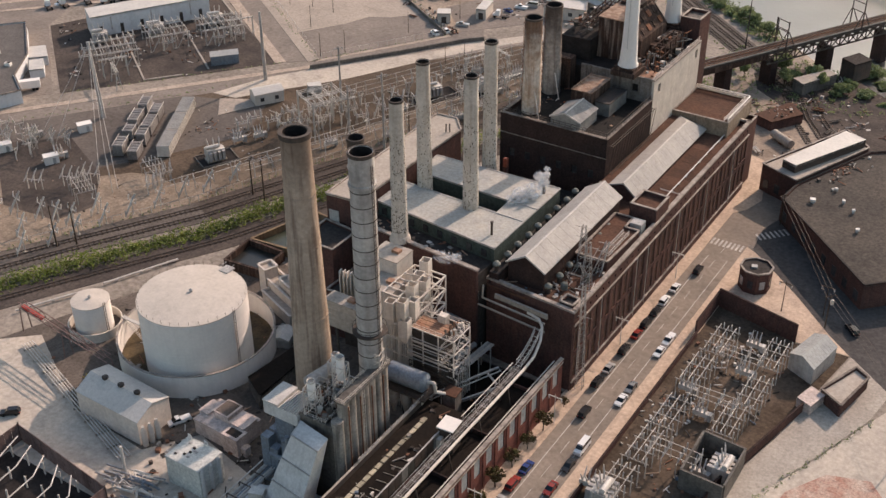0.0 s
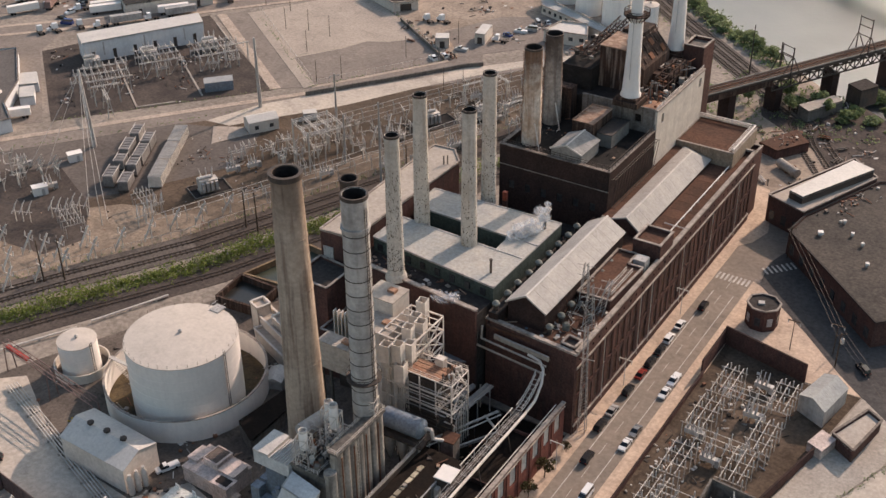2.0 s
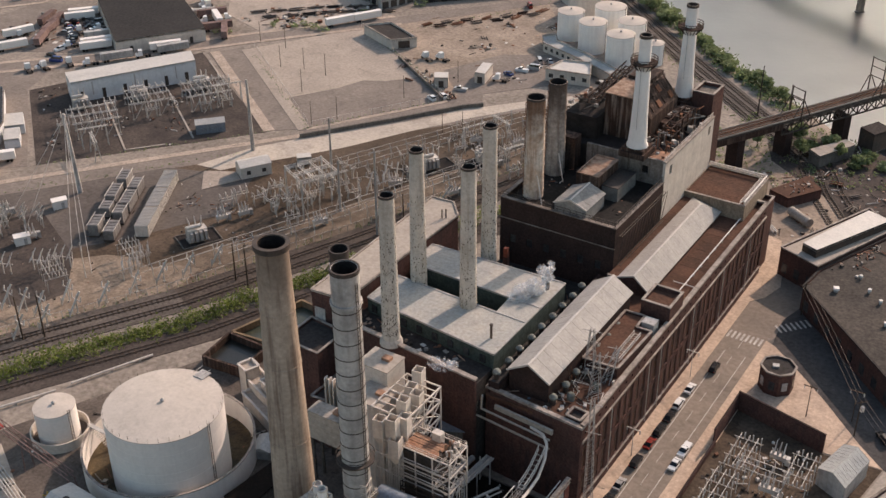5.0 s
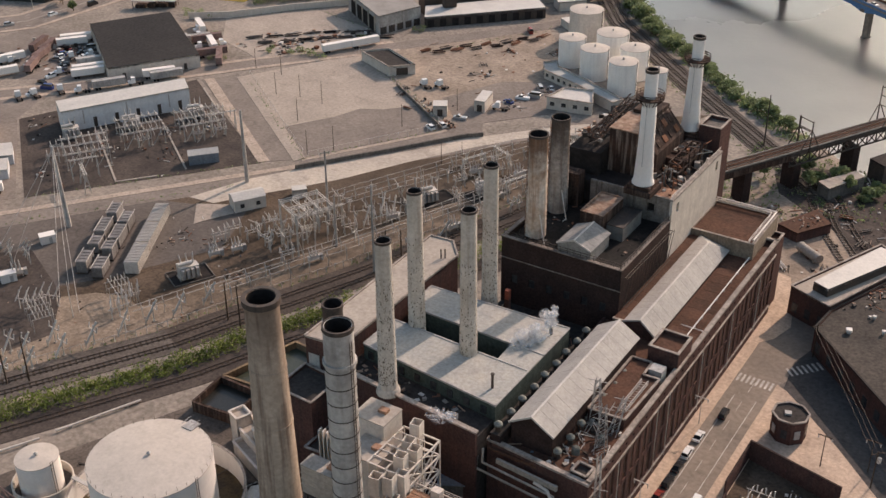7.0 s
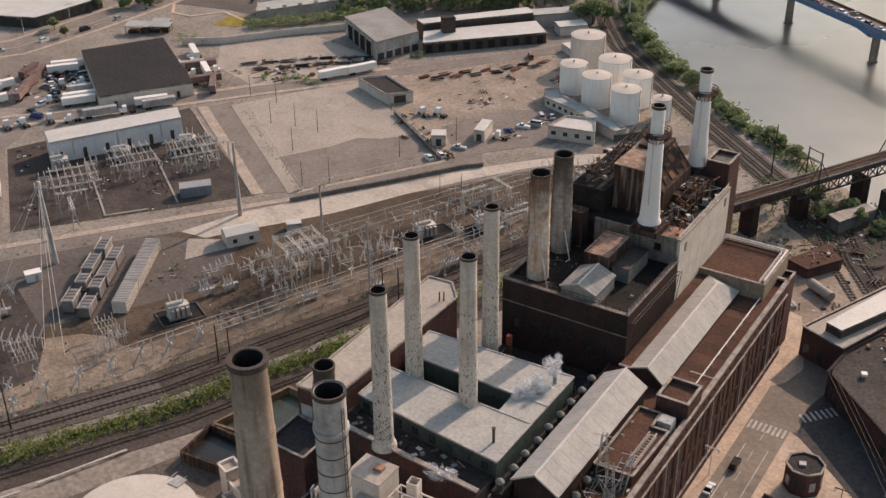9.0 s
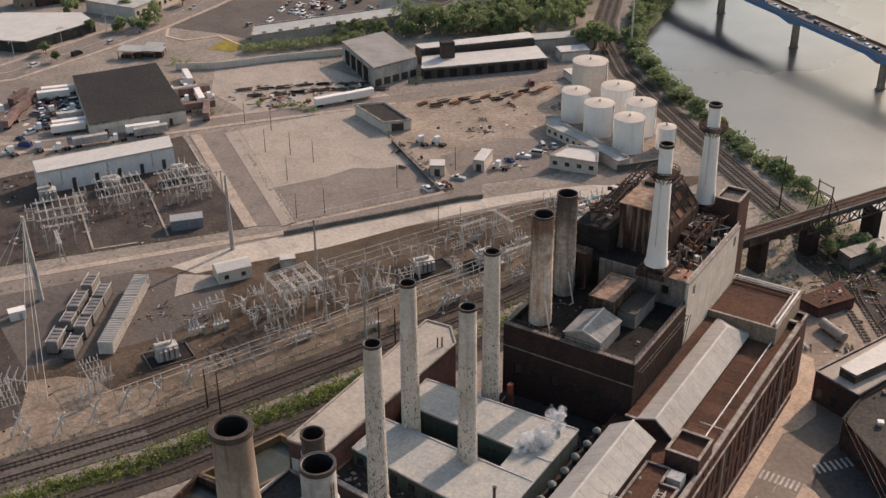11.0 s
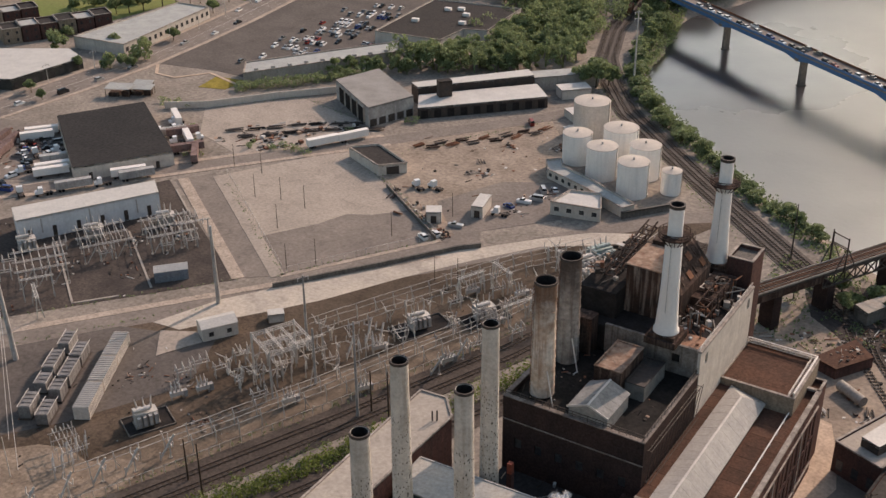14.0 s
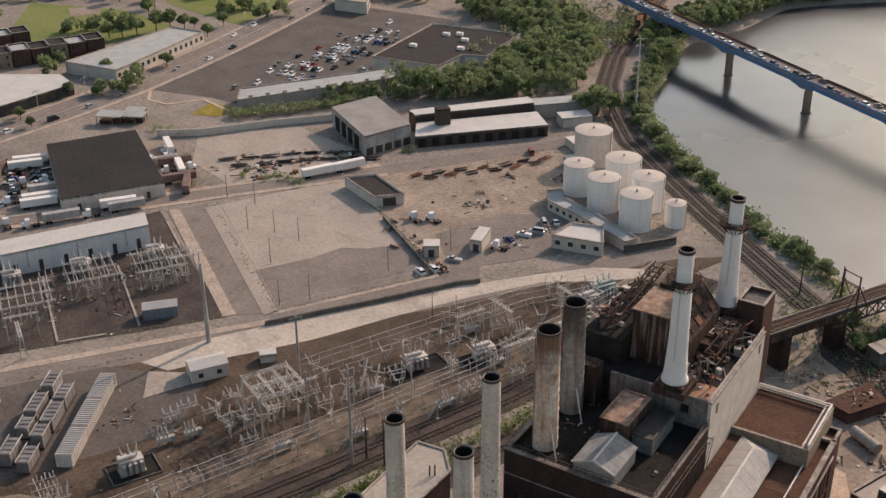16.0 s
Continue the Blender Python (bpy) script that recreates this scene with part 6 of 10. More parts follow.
BOXQ = [(3, 2, 1, 0), (4, 5, 6, 7), (0, 1, 5, 4), (1, 2, 6, 5), (2, 3, 7, 6), (3, 0, 4, 7)]
for x, y, t in ((-124.6, 172.6, 26.2), (-128.4, 172.6, 30.0), (-125.9, 173.6, 30.4), (-125.0, 176.6, 29.2), (-126.8, 179.0, 31.4), (-128.6, 184.6, 30.6), (-125.9, 182.6, 31.0), (-129.6, 189.0, 31.6)):
    hopper(x, y, 0.05, t)
for a, lab, m in (((-142.6, -134.8, 184.5, 191.2, 0, 31.0), "tall cream duct casing with a rusty top", PAINT), ((-139.4, -131.6, 177.2, 184.2, 0, 27.4), "cream duct casing beside the hoppers", PAINT), ((-150.4, -140.0, 175.6, 179.6, 13.0, 20.4), "tan concrete breeching block between chimneys", CONC_PALE)):
    th = thing("duct_casing", lab, "duct", (a[0] + a[1]) / 2, (a[2] + a[3]) / 2, 0.05)
    w, l, h = (a[1] - a[0]) / 2, (a[3] - a[2]) / 2, a[5]
    part("casing", Mesh().box(-w, w, -l, l, a[4], h), m, th)
    if a[4]:
        for u in (-w + 0.5, w - 0.5):
            for v in (-l + 0.5, l - 0.5):
                part("leg", Mesh().beam((u, v, 0), (u, v, a[4]), 0.6), CONC_DARK, th)
    part("top", Mesh().box(-w - 0.1, w + 0.1, -l - 0.1, l + 0.1, h, h + 0.25), ROOF_TAN if m is PAINT else CONC, th)
    for k in range(3):
        z = a[4] + (h - a[4]) * (0.3 + 0.2 * k)
        part("stiffener", Mesh().box(-w - 0.12, w + 0.12, -l - 0.12, l + 0.12, z, z + 0.3), m, th)
    part("hatch", Mesh().block(0.3 * w, 0.2 * l, h + 0.25, 2.0, 1.6, 0.7), RUST_LIGHT, th)
th = thing("fin_screen", "row of tall pale steel fins", "screen", -146, 185.6, 0.05, 8)
for k in range(13):
    part("fin", Mesh().box(-6 + k * 1.0, -5.7 + k * 1.0, -1.2, 0.2, 14, 23.5), PAINT, th)
part("frame", Mesh().box(-6.2, 6.6, 0.2, 0.8, 0, 22.5), STEEL_DARK, th)
tw = thing("duct_tower", "cream steel lattice tower carrying ducts", "steel tower", -128.8, 183.0, 0.05)
for x in (-4.4, 0, 4.4):
    for y in (-6.6, 0, 6.6):
        part("column", Mesh().beam((x, y, 0), (x, y, 28.6), 0.26), PAINT, tw)
for z in (12.0, 16.2, 20.4, 24.6, 28.4):
    for y in (-6.6, 0, 6.6):
        part("beam", Mesh().beam((-4.4, y, z), (4.4, y, z), 0.32), PAINT, tw)
    for x in (-4.4, 0, 4.4):
        part("beam", Mesh().beam((x, -6.6, z), (x, 6.6, z), 0.32), PAINT, tw)
for z in (12.0, 16.2, 20.4, 24.6):
    for y0, y1 in ((-6.6, 0), (0, 6.6)):
        part("brace", Mesh().beam((4.4, y0, z), (4.4, y1, z + 4.1), 0.24).beam((4.4, y1, z), (4.4, y0, z + 4.1), 0.2), PAINT, tw)
    part("brace", Mesh().beam((0, -6.6, z + 4.1), (4.4, -6.6, z), 0.22), PAINT, tw)
for y in (-4.4, -2.2, 2.2, 4.4):
    part("purlin", Mesh().beam((-4.4, y, 28.7), (4.4, y, 28.7), 0.22), PAINT, tw)
q = random.Random(12)
for k in range(14):
    x, y, z = q.uniform(1.0, 4.2), q.uniform(-5, 6), q.uniform(16, 25)
    part("pipe", Mesh().pipe([(x - 3, y, z), (x, y, z), (x, y + q.uniform(-2, 2), z), (x, y, z - 4)], q.uniform(0.14, 0.3), 7), q.choice((PAINT, GALV, STEEL)), tw)
th = thing("blue_tank", "blue-grey horizontal tank on concrete cones", "tank", -119.3, 165.8, 0.05, 1)
part("shell", Mesh().rod((-4.8, 0, 16.4), (4.4, 0, 16.4), 2.3, 24), BLUE_STEEL, th, smooth=True)
part("head", Mesh().rod((4.4, 0, 16.4), (5.2, 0, 16.4), 2.2, 24, 1.2), BLUE_STEEL, th, smooth=True)
part("platform", Mesh().box(-5, 6, -3.0, 3.0, 13.4, 13.9), STEEL_DARK, th)
part("railing", rail_round(Mesh(), -5, 6, -3.0, 3.0, 13.9), STEEL_DARK, th)
for u in (-3, 0.4, 3.6):
    part("cone", Mesh().lathe(u, -1.6, [(0.35, 6.4), (1.25, 10.4), (1.25, 13.4)], 14), CONC, th, smooth=True)
    part("leg", Mesh().beam((u, 2.2, 0), (u, 2.2, 13.4), 0.4), STEEL_DARK, th)
part("pipe", Mesh().pipe([(5.2, 0, 17), (6.6, 0.4, 17), (6.9, 0.6, 14.4), (8.2, 2.4, 13.2)], 0.4, 10), GALV, th)
gal = thing("pipe_gallery", "long pipe gallery along the sunken yard", "pipe gallery", -117.8, 184, 0.05, 85)
for k in range(4):
    part("pipe", Mesh().rod((-14, -0.9 + 0.6 * k, 6.2), (14, -0.9 + 0.6 * k, 6.2), 0.26, 8), (GALV, PAINT, STEEL, GALV)[k], gal)
for u in range(-13, 14, 5):
    part("trestle", Mesh().beam((u, -1.4, 0), (u, -1.4, 7), 0.22).beam((u, 1.4, 0), (u, 1.4, 7), 0.22).beam((u, -1.4, 5.9), (u, 1.4, 5.9), 0.22), GALV, gal)
part("duct", Mesh().rod((-11, 4.0, 5.6), (12, 3.4, 5.6), 0.7, 12), STEEL, gal)

# low buildings between silos and street
low = thing("low_hall", "long low hall with a near-black brown roof and bright skylights", "building", -109.6, 120, 0.05)
part("wall", Mesh().box(-5.1, 5.1, -60, 46.4, 0, 11.1), BRICK, low)
part("roof", Mesh().box(-5.2, 5.2, -60, 46.5, 11.15, 11.45), ROOF_NEAR_BLACK, low)
part("parapet", Mesh().box(-5.25, -4.95, -60, 46.5, 11.45, 12.9), STEEL_DARK, low)
part("rim", Mesh().box(-5.35, -4.9, -60, 46.5, 12.9, 13.05), CONC, low, "thin pale parapet rim")
part("railing", rail_round(Mesh(), -5.1, -4.9, 20, 46.3, 13.0, 0.9, 2.4), STEEL, low)
for k in range(25):
    part("side_panel", Mesh().box(4.95, 5.2, -22 + k * 2.4, -19.75 + k * 2.4, 11.45, 14.6), (STEEL_DARK, SHED_GREY, STEEL_DARK, GREEN_GREY, STEEL_DARK)[k * 7 % 5], low)
part("rim", Mesh().box(4.9, 5.2, -22.2, 38.2, 14.6, 14.75), STEEL, low)
SKYL = data_of("skylight", Mesh().box(-0.5, 0.5, -0.9, 0.9, 0, 0.22), mat("yellowed_skylight", (0.40, 0.35, 0.25), 0.5, fine=0.4, large=2, rand=0.3))
for k in range(40):
    piece("skylight", SKYL, low, -1.8, -44 + k * 2.15, 11.45)
for k in range(9):
    part("conduit", Mesh().rod((0.2, 6 + k * 2.6, 11.6), (3.6, 6.4 + k * 2.6, 11.6), 0.07, 5), CONC, low)
th = thing("roof_hut", "small white-roofed hut on a low brown hall", "hut", -103.2, 157.6, 9.65, 4)
part("wall", Mesh().block(0, 0, 0, 3.6, 3.8, 6.1), STEEL_DARK, th)
part("roof", Mesh().block(0, 0, 6.1, 4.0, 4.4, 0.3), WHITE, th)
part("step", Mesh().block(-0.9, -2.6, 0, 1.0, 1.4, 4.0), PAINT, th)
th = thing("roof_hut", "dark brown roof hut beside the pipe gallery", "hut", -111.2, 171.4, 0.05, 5)
part("wall", Mesh().block(0, 0, 0, 3.2, 3.2, 11.6), CONC_DARK, th)
part("roof", Mesh().block(0, 0, 11.6, 3.6, 3.6, 0.3), ROOF_BROWN, th)
ann = thing("street_annex", "brick annex with tall pale boarded windows along the street", "building", -99.5, 128, 0.05)
holes = [(-66 + k * 5.1 + 1.3, -66 + k * 5.1 + 3.9, 5.4, 10.2) for k in range(26)]
part("wall", wall_boxes(Mesh(), "y", 4.1, 0.5, -68, 67.5, 0, 11.6, holes), BRICK_RED, ann)
for h in holes:
    part("boarded_window", Mesh().box(3.62, 3.9, h[0], h[1], h[2], h[3]), PANEL, ann)
    part("pilaster", Mesh().box(4.1, 4.32, h[0] - 1.6, h[0] - 0.9, 0, 10.6), BRICK_RED, ann)
part("coping", Mesh().box(3.4, 4.4, -68, 67.5, 11.6, 11.95), STONE, ann)
part("coping", Mesh().box(3.5, 4.4, -68, 67.5, 10.65, 10.85), STONE, ann)
part("pipe", Mesh().rod((2.6, -68, 11.4), (2.6, 66, 11.4), 0.15, 6), GALV, ann)
part("roof", Mesh().box(-4.9, 3.5, -68, 55, 9.2, 9.6), ROOF_NEAR_BLACK, ann)
part("wall", Mesh().box(-4.9, 3.5, 54.6, 55, 0, 10.4), BRICK, ann)
for k in range(7):
    part("cross_wall", Mesh().box(-4.6, 3.4, -60 + k * 16, -59.6 + k * 16, 9.6, 10.7), BRICK_SOOT_SHADE, ann)
rk = thing("white_pipe_bridge", "long white pipe with a railed walkway rising to the hall", "pipe bridge", -99.3, 150, 0.05)
part("pipe", Mesh().pipe([(-0.4, -90, 15.0), (0.0, 33, 15.0), (-0.2, 38.5, 15.2), (-1.0, 43.0, 16.6), (-2.0, 45.6, 18.6), (-3.6, 46.8, 19.6), (-7.0, 47.4, 19.8)], 0.34, 12), PAINT, rk, smooth=True)
wk, cage = Mesh(), Mesh()
for k in range(50):
    v = -90 + k * 2.5
    wk.beam((-1.0, v, 14.8), (-1.0, v, 15.9), 0.06).beam((-2.0, v, 14.8), (-2.0, v, 15.9), 0.06).beam((-2.3, v, 14.8), (-0.6, v, 14.8), 0.12)
for x in (-1.0, -2.0):
    for z in (14.8, 15.9):
        wk.beam((x - 0.3, -90, z), (x, 34, z), 0.07)
part("walkway", wk, STEEL, rk)
part("grating", Mesh().box(-2.3, -1.0, -90, 34, 14.7, 14.78), STEEL_DARK, rk)
for k in range(9):
    a, b = k / 9, (k + 1) / 9
    for x in (-1.1, -2.5):
        cage.beam((x, 34 + 9 * a, 15 + 4 * a * a), (x, 34 + 9 * b, 15 + 4 * b * b), 0.12).beam((x, 34 + 9 * a, 16.2 + 4 * a * a), (x, 34 + 9 * b, 16.2 + 4 * b * b), 0.1).beam((x, 34 + 9 * a, 15 + 4 * a * a), (x, 34 + 9 * b, 16.2 + 4 * b * b), 0.08)
    cage.beam((-1.1, 34 + 9 * a, 15 + 4 * a * a), (-2.5, 34 + 9 * a, 15 + 4 * a * a), 0.1)
part("stair_cage", cage, GALV, rk)
for k in range(10):
    part("trestle", Mesh().beam((-2.2, -86 + k * 12.5, 9.5), (-1.2, -86 + k * 12.5, 14.8), 0.22).beam((0.6, -86 + k * 12.5, 9.5), (-0.4, -86 + k * 12.5, 14.8), 0.22), STEEL_DARK, rk)
part("handrail", Mesh().rod((-2.9, 11, 16.0), (-2.8, 33, 16.0), 0.14, 6), PAINT, rk)
for k in range(5):
    part("post", Mesh().beam((-2.85, 11.5 + k * 5.2, 9.5), (-2.85, 11.5 + k * 5.2, 16.0), 0.12), STEEL, rk)
th = thing("dark_floor", "near-black floor of the sunken yard", "yard floor", -109, 180, 0.06)
part("slab", Mesh().box(-12, 13.2, -8, 17.5, 0, 0.08), ROOF_NEAR_BLACK, th)
th = thing("blue_roof_shed", "shed with a blue-grey steel roof below the hall", "shed", -126.4, 198.2, 0.05, 28)
part("wall", Mesh().block(0, 0, 0, 6.4, 4.6, 11.0), CONC_DARK, th)
part("roof", Mesh().block(0, 0, 11.0, 7.0, 5.2, 0.3), BLUE_STEEL, th)
yp = thing("yard_pipes", "grey pipes and a narrow walkway crossing the sunken yard", "pipework", -112.0, 178.0, 0.05)
for k, (p, q) in enumerate((((-4.5, -9.0, 9.6), (4.0, 9.0, 9.6)), ((-3.6, -9.4, 9.2), (4.9, 8.6, 9.2)), ((-1.6, -8.0, 7.0), (6.4, 6.0, 7.0)), ((-1.0, -8.4, 7.0), (7.0, 5.6, 7.0)), ((3.0, 5.6, 9.6), (6.6, 3.4, 9.6)))):
    part("pipe", Mesh().rod(p, q, (0.3, 0.16, 0.24, 0.14, 0.3)[k], 8), (STEEL, GALV, STEEL, SHED_GREY, GALV)[k], yp)
for p, q in (((-4.5, -9.0), (4.0, 9.0)),):
    for t in (0.0, 0.34, 0.67, 1.0):
        x, y = p[0] + (q[0] - p[0]) * t, p[1] + (q[1] - p[1]) * t
        part("trestle", Mesh().beam((x, y, 0), (x, y, 9.4), 0.24).beam((x - 0.4, y, 9.3), (x + 1.2, y, 9.3), 0.16), STEEL_DARK, yp)
part("pit_frame", rail_round(Mesh(), 1.0, 4.6, -9.6, -6.6, 6.0, 0.2, 4.0), STEEL, yp)
part("valve", Mesh().block(5.2, -10.2, 6.0, 1.0, 0.8, 0.9).rod((5.2, -10.2, 0), (5.2, -10.2, 6.0), 0.2, 6), GALV, yp)
pw = thing("wall_pipes", "pale pipes fixed along the hall wall", "pipework", -107, 196.6, 0.05, -4.6)
for z, x0 in ((19.4, -12), (17.0, -13.5)):
    part("pipe", Mesh().pipe([(x0, 0.4, z + 3.5), (x0, 0.1, z), (6.0, 0.1, z - 0.2)], 0.26, 8), CONC, pw)
part("panel", Mesh().box(-9, 6, 0.9, 1.5, 20.0, 21.2), CONC, pw, "strip of pale wall panels")

# basins and pale blocks behind the big tank
for pts, lab in ((((-202.4, 195.6), (-190.2, 196.8), (-190.8, 207.4), (-203.6, 207.4)), "open dark water basin with rusty walls"), (((-203.4, 208.2), (-189.4, 209.6), (-183.6, 229.0), (-197.0, 230.2)), "open ochre-walled settling basin with green water")):
    cx, cy = sum(p[0] for p in pts) / 4, sum(p[1] for p in pts) / 4
    q = [(x - cx, y - cy) for x, y in pts]
    th = thing("basin", lab, "basin", cx, cy, 0.05, group="settling basins")
    for i in range(4):
        part("wall", Mesh().beam((*q[i], 1.5), (*q[(i + 1) % 4], 1.5), 0.7, 3.0), mat("ochre_wall", (0.24, 0.17, 0.10), 0.9, col2=(0.14, 0.10, 0.07), streak=0.4) if "ochre" in lab else CASING, th)
    part("water", Mesh().prism([(x * 0.96, y * 0.96) for x, y in q], 0, 1.0), mat("basin_water", (0.06, 0.065, 0.045) if "ochre" in lab else (0.025, 0.024, 0.02), 0.3, bump=0.1), th)
house("pump_building", "low pale concrete pump building behind the tank", "building", [(-186.0, 192.4), (-169.4, 185.8), (-167.6, 189.8), (-184.2, 196.6)], 6.0, PAINT, ROOF_TAN, (), PAINT)
house("pump_building", "pale block on a pump building", "building", [(-186.6, 192.2), (-183.0, 190.8), (-181.6, 194.4), (-185.2, 195.8)], 8.6, PAINT, ROOF_TAN, (), PAINT)
house("pump_building", "pale lower step of a pump building", "building", [(-182.6, 188.4), (-168.6, 182.8), (-167.4, 185.6), (-181.4, 191.2)], 3.8, PAINT, ROOF_TAN, (), PAINT)
house("pump_building", "pale upper block on a pump building", "building", [(-178.0, 190.6), (-172.6, 188.4), (-171.6, 190.8), (-177.0, 193.0)], 8.0, PAINT, ROOF_TAN, (), PAINT)
house("white_annex", "pale annex beside the west wing", "building", [(-178.4, 200.4), (-169.4, 199.6), (-169.2, 209.0), (-177.6, 209.6)], 14.0, WHITE_WALL, ROOF_WHITE)
house("brick_annex", "dark brick annex in front of the west wing", "building", [(-169.0, 190.5), (-158.6, 190.0), (-158.6, 200.2), (-169.0, 201.2)], 24.0, BRICK, ROOF_DARK, (), STONE)
house("brick_annex", "low dark brick block behind the chimneys", "building", [(-158.4, 186.5), (-146.0, 187.6), (-146.0, 199.0), (-158.4, 200.0)], 14.0, BRICK, ROOF_DARK, (), STONE)
house("dark_shed", "low dark-roofed shed between the big tank and a chimney", "shed", [(-161.0, 157.5), (-158.5, 178.0), (-153.8, 175.0), (-154.0, 153.5)], 4.2, CONC_DARK, ROOF_NEAR_BLACK)
grey_hut = thing("grey_hut", "small grey gabled metal hut beside the tank wall", "hut", -166.2, 177.4, 0.05, 20)
part("wall", Mesh().block(0, 0, 0, 4.4, 5.6, 2.6), STEEL, grey_hut)
part("roof", Mesh().add([(-2.4, -3, 2.6), (0, -3, 3.6), (2.4, -3, 2.6), (-2.4, 3, 2.6), (0, 3, 3.6), (2.4, 3, 2.6)], [(0, 1, 4, 3), (1, 2, 5, 4), (0, 2, 1), (3, 4, 5), (0, 3, 5, 2)]), GALV, grey_hut)
th = thing("blue_box", "blue painted plant box beside the tall chimney", "plant box", -128.6, 152.6, 0.05, 10)
part("casing", Mesh().block(0, 0, 22.0, 3.0, 2.4, 2.6), BLUE_STEEL, th)
part("stand", Mesh().block(0, 0, 0, 2.0, 1.6, 22.0), CONC_DARK, th)
house("corner_block", "small brick roof block with pale coping at the hall corner", "penthouse", [(-99.4, 200.4), (-95.9, 200.1), (-95.7, 203.4), (-99.2, 203.7)], 1.8, BRICK, ROOF_DARK, (), STONE, z=22.3)

# ---- on the hall roof ----
COWL = mat("grey_green_cowl", (0.22, 0.225, 0.195), 0.75, col2=(0.13, 0.125, 0.11), fine=0.4, large=1.5, var=0.25)
lg = thing("roof_ledge", "dark brick ledge carrying ventilators beside the roof monitor", "ledge", -117.6, 222, 22.3)
part("wall", Mesh().box(-1.2, 1.4, -21.5, 24, 0, 3.1), BRICK_SOOT_SHADE, lg)
part("roof", Mesh().box(-1.2, 1.4, -21.5, 24, 3.1, 3.25), ROOF_DARK, lg)
for row, (x, y0, n, st) in enumerate(((-117.5, 201.8, 9, 5.2), (-104.5, 204.2, 8, 5.45))):
    for k in range(n):
        th = thing("roof_cowl", "round grey-green ventilator cowl on a dark base", "roof vent", x + 0.2 * (k % 2), y0 + st * k, 25.55 if row == 0 else 22.3, group="ventilator cowls")
        part("base", Mesh().lathe(0, 0, [(0.6, 0), (0.6, 1.5)], 12), STEEL_DARK, th)
        part("cowl", Mesh().lathe(0, 0, [(0.55, 1.4), (0.95, 1.7), (0.95, 2.1), (0.5, 2.6), (0.1, 2.7)], 14), COWL, th, smooth=True)


def lattice_mast(x, y, z, h, w, lean=(0, 0), label="slender steel lattice mast on the hall roof"):
    th = thing("lattice_mast", label, "mast", x, y, z, 10, group="lattice masts")
    for sx in (-1, 1):
        for sy in (-1, 1):
            part("leg", Mesh().beam((sx * w, sy * w, 0), (sx * w * 0.4 + lean[0], sy * w * 0.4 + lean[1], h), 0.14), STEEL, th)
    n, web = int(h / 1.6), Mesh()
    for k in range(n):
        a, b = k / n, (k + 1) / n
        wa, wb = w * (1 - 0.6 * a), w * (1 - 0.6 * b)
        for s in (-1, 1):
            web.beam((-wa + lean[0] * a, s * wa + lean[1] * a, h * a), (wb + lean[0] * b, s * wb + lean[1] * b, h * b), 0.09)
            web.beam((s * wa + lean[0] * a, wa + lean[1] * a, h * a), (s * wb + lean[0] * b, -wb + lean[1] * b, h * b), 0.09)
    part("lattice", web, STEEL, th)
    for z2 in (0.7, 0.95):
        part("arm", Mesh().beam((lean[0] * z2 - 2.2, lean[1] * z2, h * z2), (lean[0] * z2 + 2.2, lean[1] * z2, h * z2), 0.12), STEEL, th)


lattice_mast(-97.6, 210.5, 22.3, 12.5, 1.2)
lattice_mast(-103.2, 219.5, 22.3, 11.5, 1.1)
lattice_mast(-98.2, 217.5, 22.3, 8.0, 1.0, (1.5, 3.0))
lattice_mast(-93.2, 201.0, 0.17, 30.0, 0.9, (-0.6, 0.4), "tall steel lattice mast at the hall corner")
th = thing("roof_stair", "cream steel walkway frame on a brown roof", "walkway", -98.4, 228.5, 24.8, 0)
st = Mesh()
for k in range(13):
    st.beam((-0.8, -6 + k, 0), (-0.8, -6 + k, 1.2), 0.1).beam((0.8, -6 + k, 0), (0.8, -6 + k, 1.2), 0.1).beam((-0.8, -6 + k, 0.3), (0.8, -6 + k, 0.3), 0.1)
for s in (-0.8, 0.8):
    st.beam((s, -6, 1.2), (s, 6, 1.2), 0.12).beam((s, -6, 0.3), (s, 6, 0.3), 0.12)
part("frame", st, PAINT, th)
th = thing("roof_unit", "white box air unit on the hall roof", "roof unit", -97.9, 240.6, 22.3, 0)
part("casing", Mesh().block(0, 0, 0, 3.2, 3.0, 3.4), PANEL, th)
th = thing("roof_pipe", "long white pipe on short stands along the brown roof", "pipe", -98.6, 280, 22.3, 0)
part("pipe", Mesh().rod((0, -26, 0.7), (0, 36, 0.7), 0.16, 8), WHITE, th)
part("pipe", Mesh().rod((-3, -16, 0.7), (3, -16, 0.7), 0.12, 8), WHITE, th)
for k in range(13):
    part("stand", Mesh().block(0, -25 + k * 5, 0, 0.5, 0.5, 0.6), STEEL, th)
th = thing("parapet_rail", "white pipe rail on short posts along the hall parapet", "railing", -97.6, 314, 27.2)
part("pipe", Mesh().pipe([(-18, 9.4, 0.9), (-0.6, 9.4, 0.9), (-0.6, -9.4, 0.9)], 0.16, 8), WHITE, th)
for k in range(10):
    part("post", Mesh().beam((-18 + k * 1.9, 9.4, 0), (-18 + k * 1.9, 9.4, 0.9), 0.14), PAINT, th)
for k in range(9):
    part("post", Mesh().beam((-0.6, 7.4 - k * 2.05, 0), (-0.6, 7.4 - k * 2.05, 0.9), 0.14), PAINT, th)
th = thing("roof_stack", "short dark stove pipe on a pale roof", "flue", -123.5, 209.5, 29.7, 0)
part("pipe", Mesh().lathe(0, 0, [(0.3, 0), (0.3, 3.4), (0.45, 3.5), (0.45, 3.8)], 12), STEEL_DARK, th)
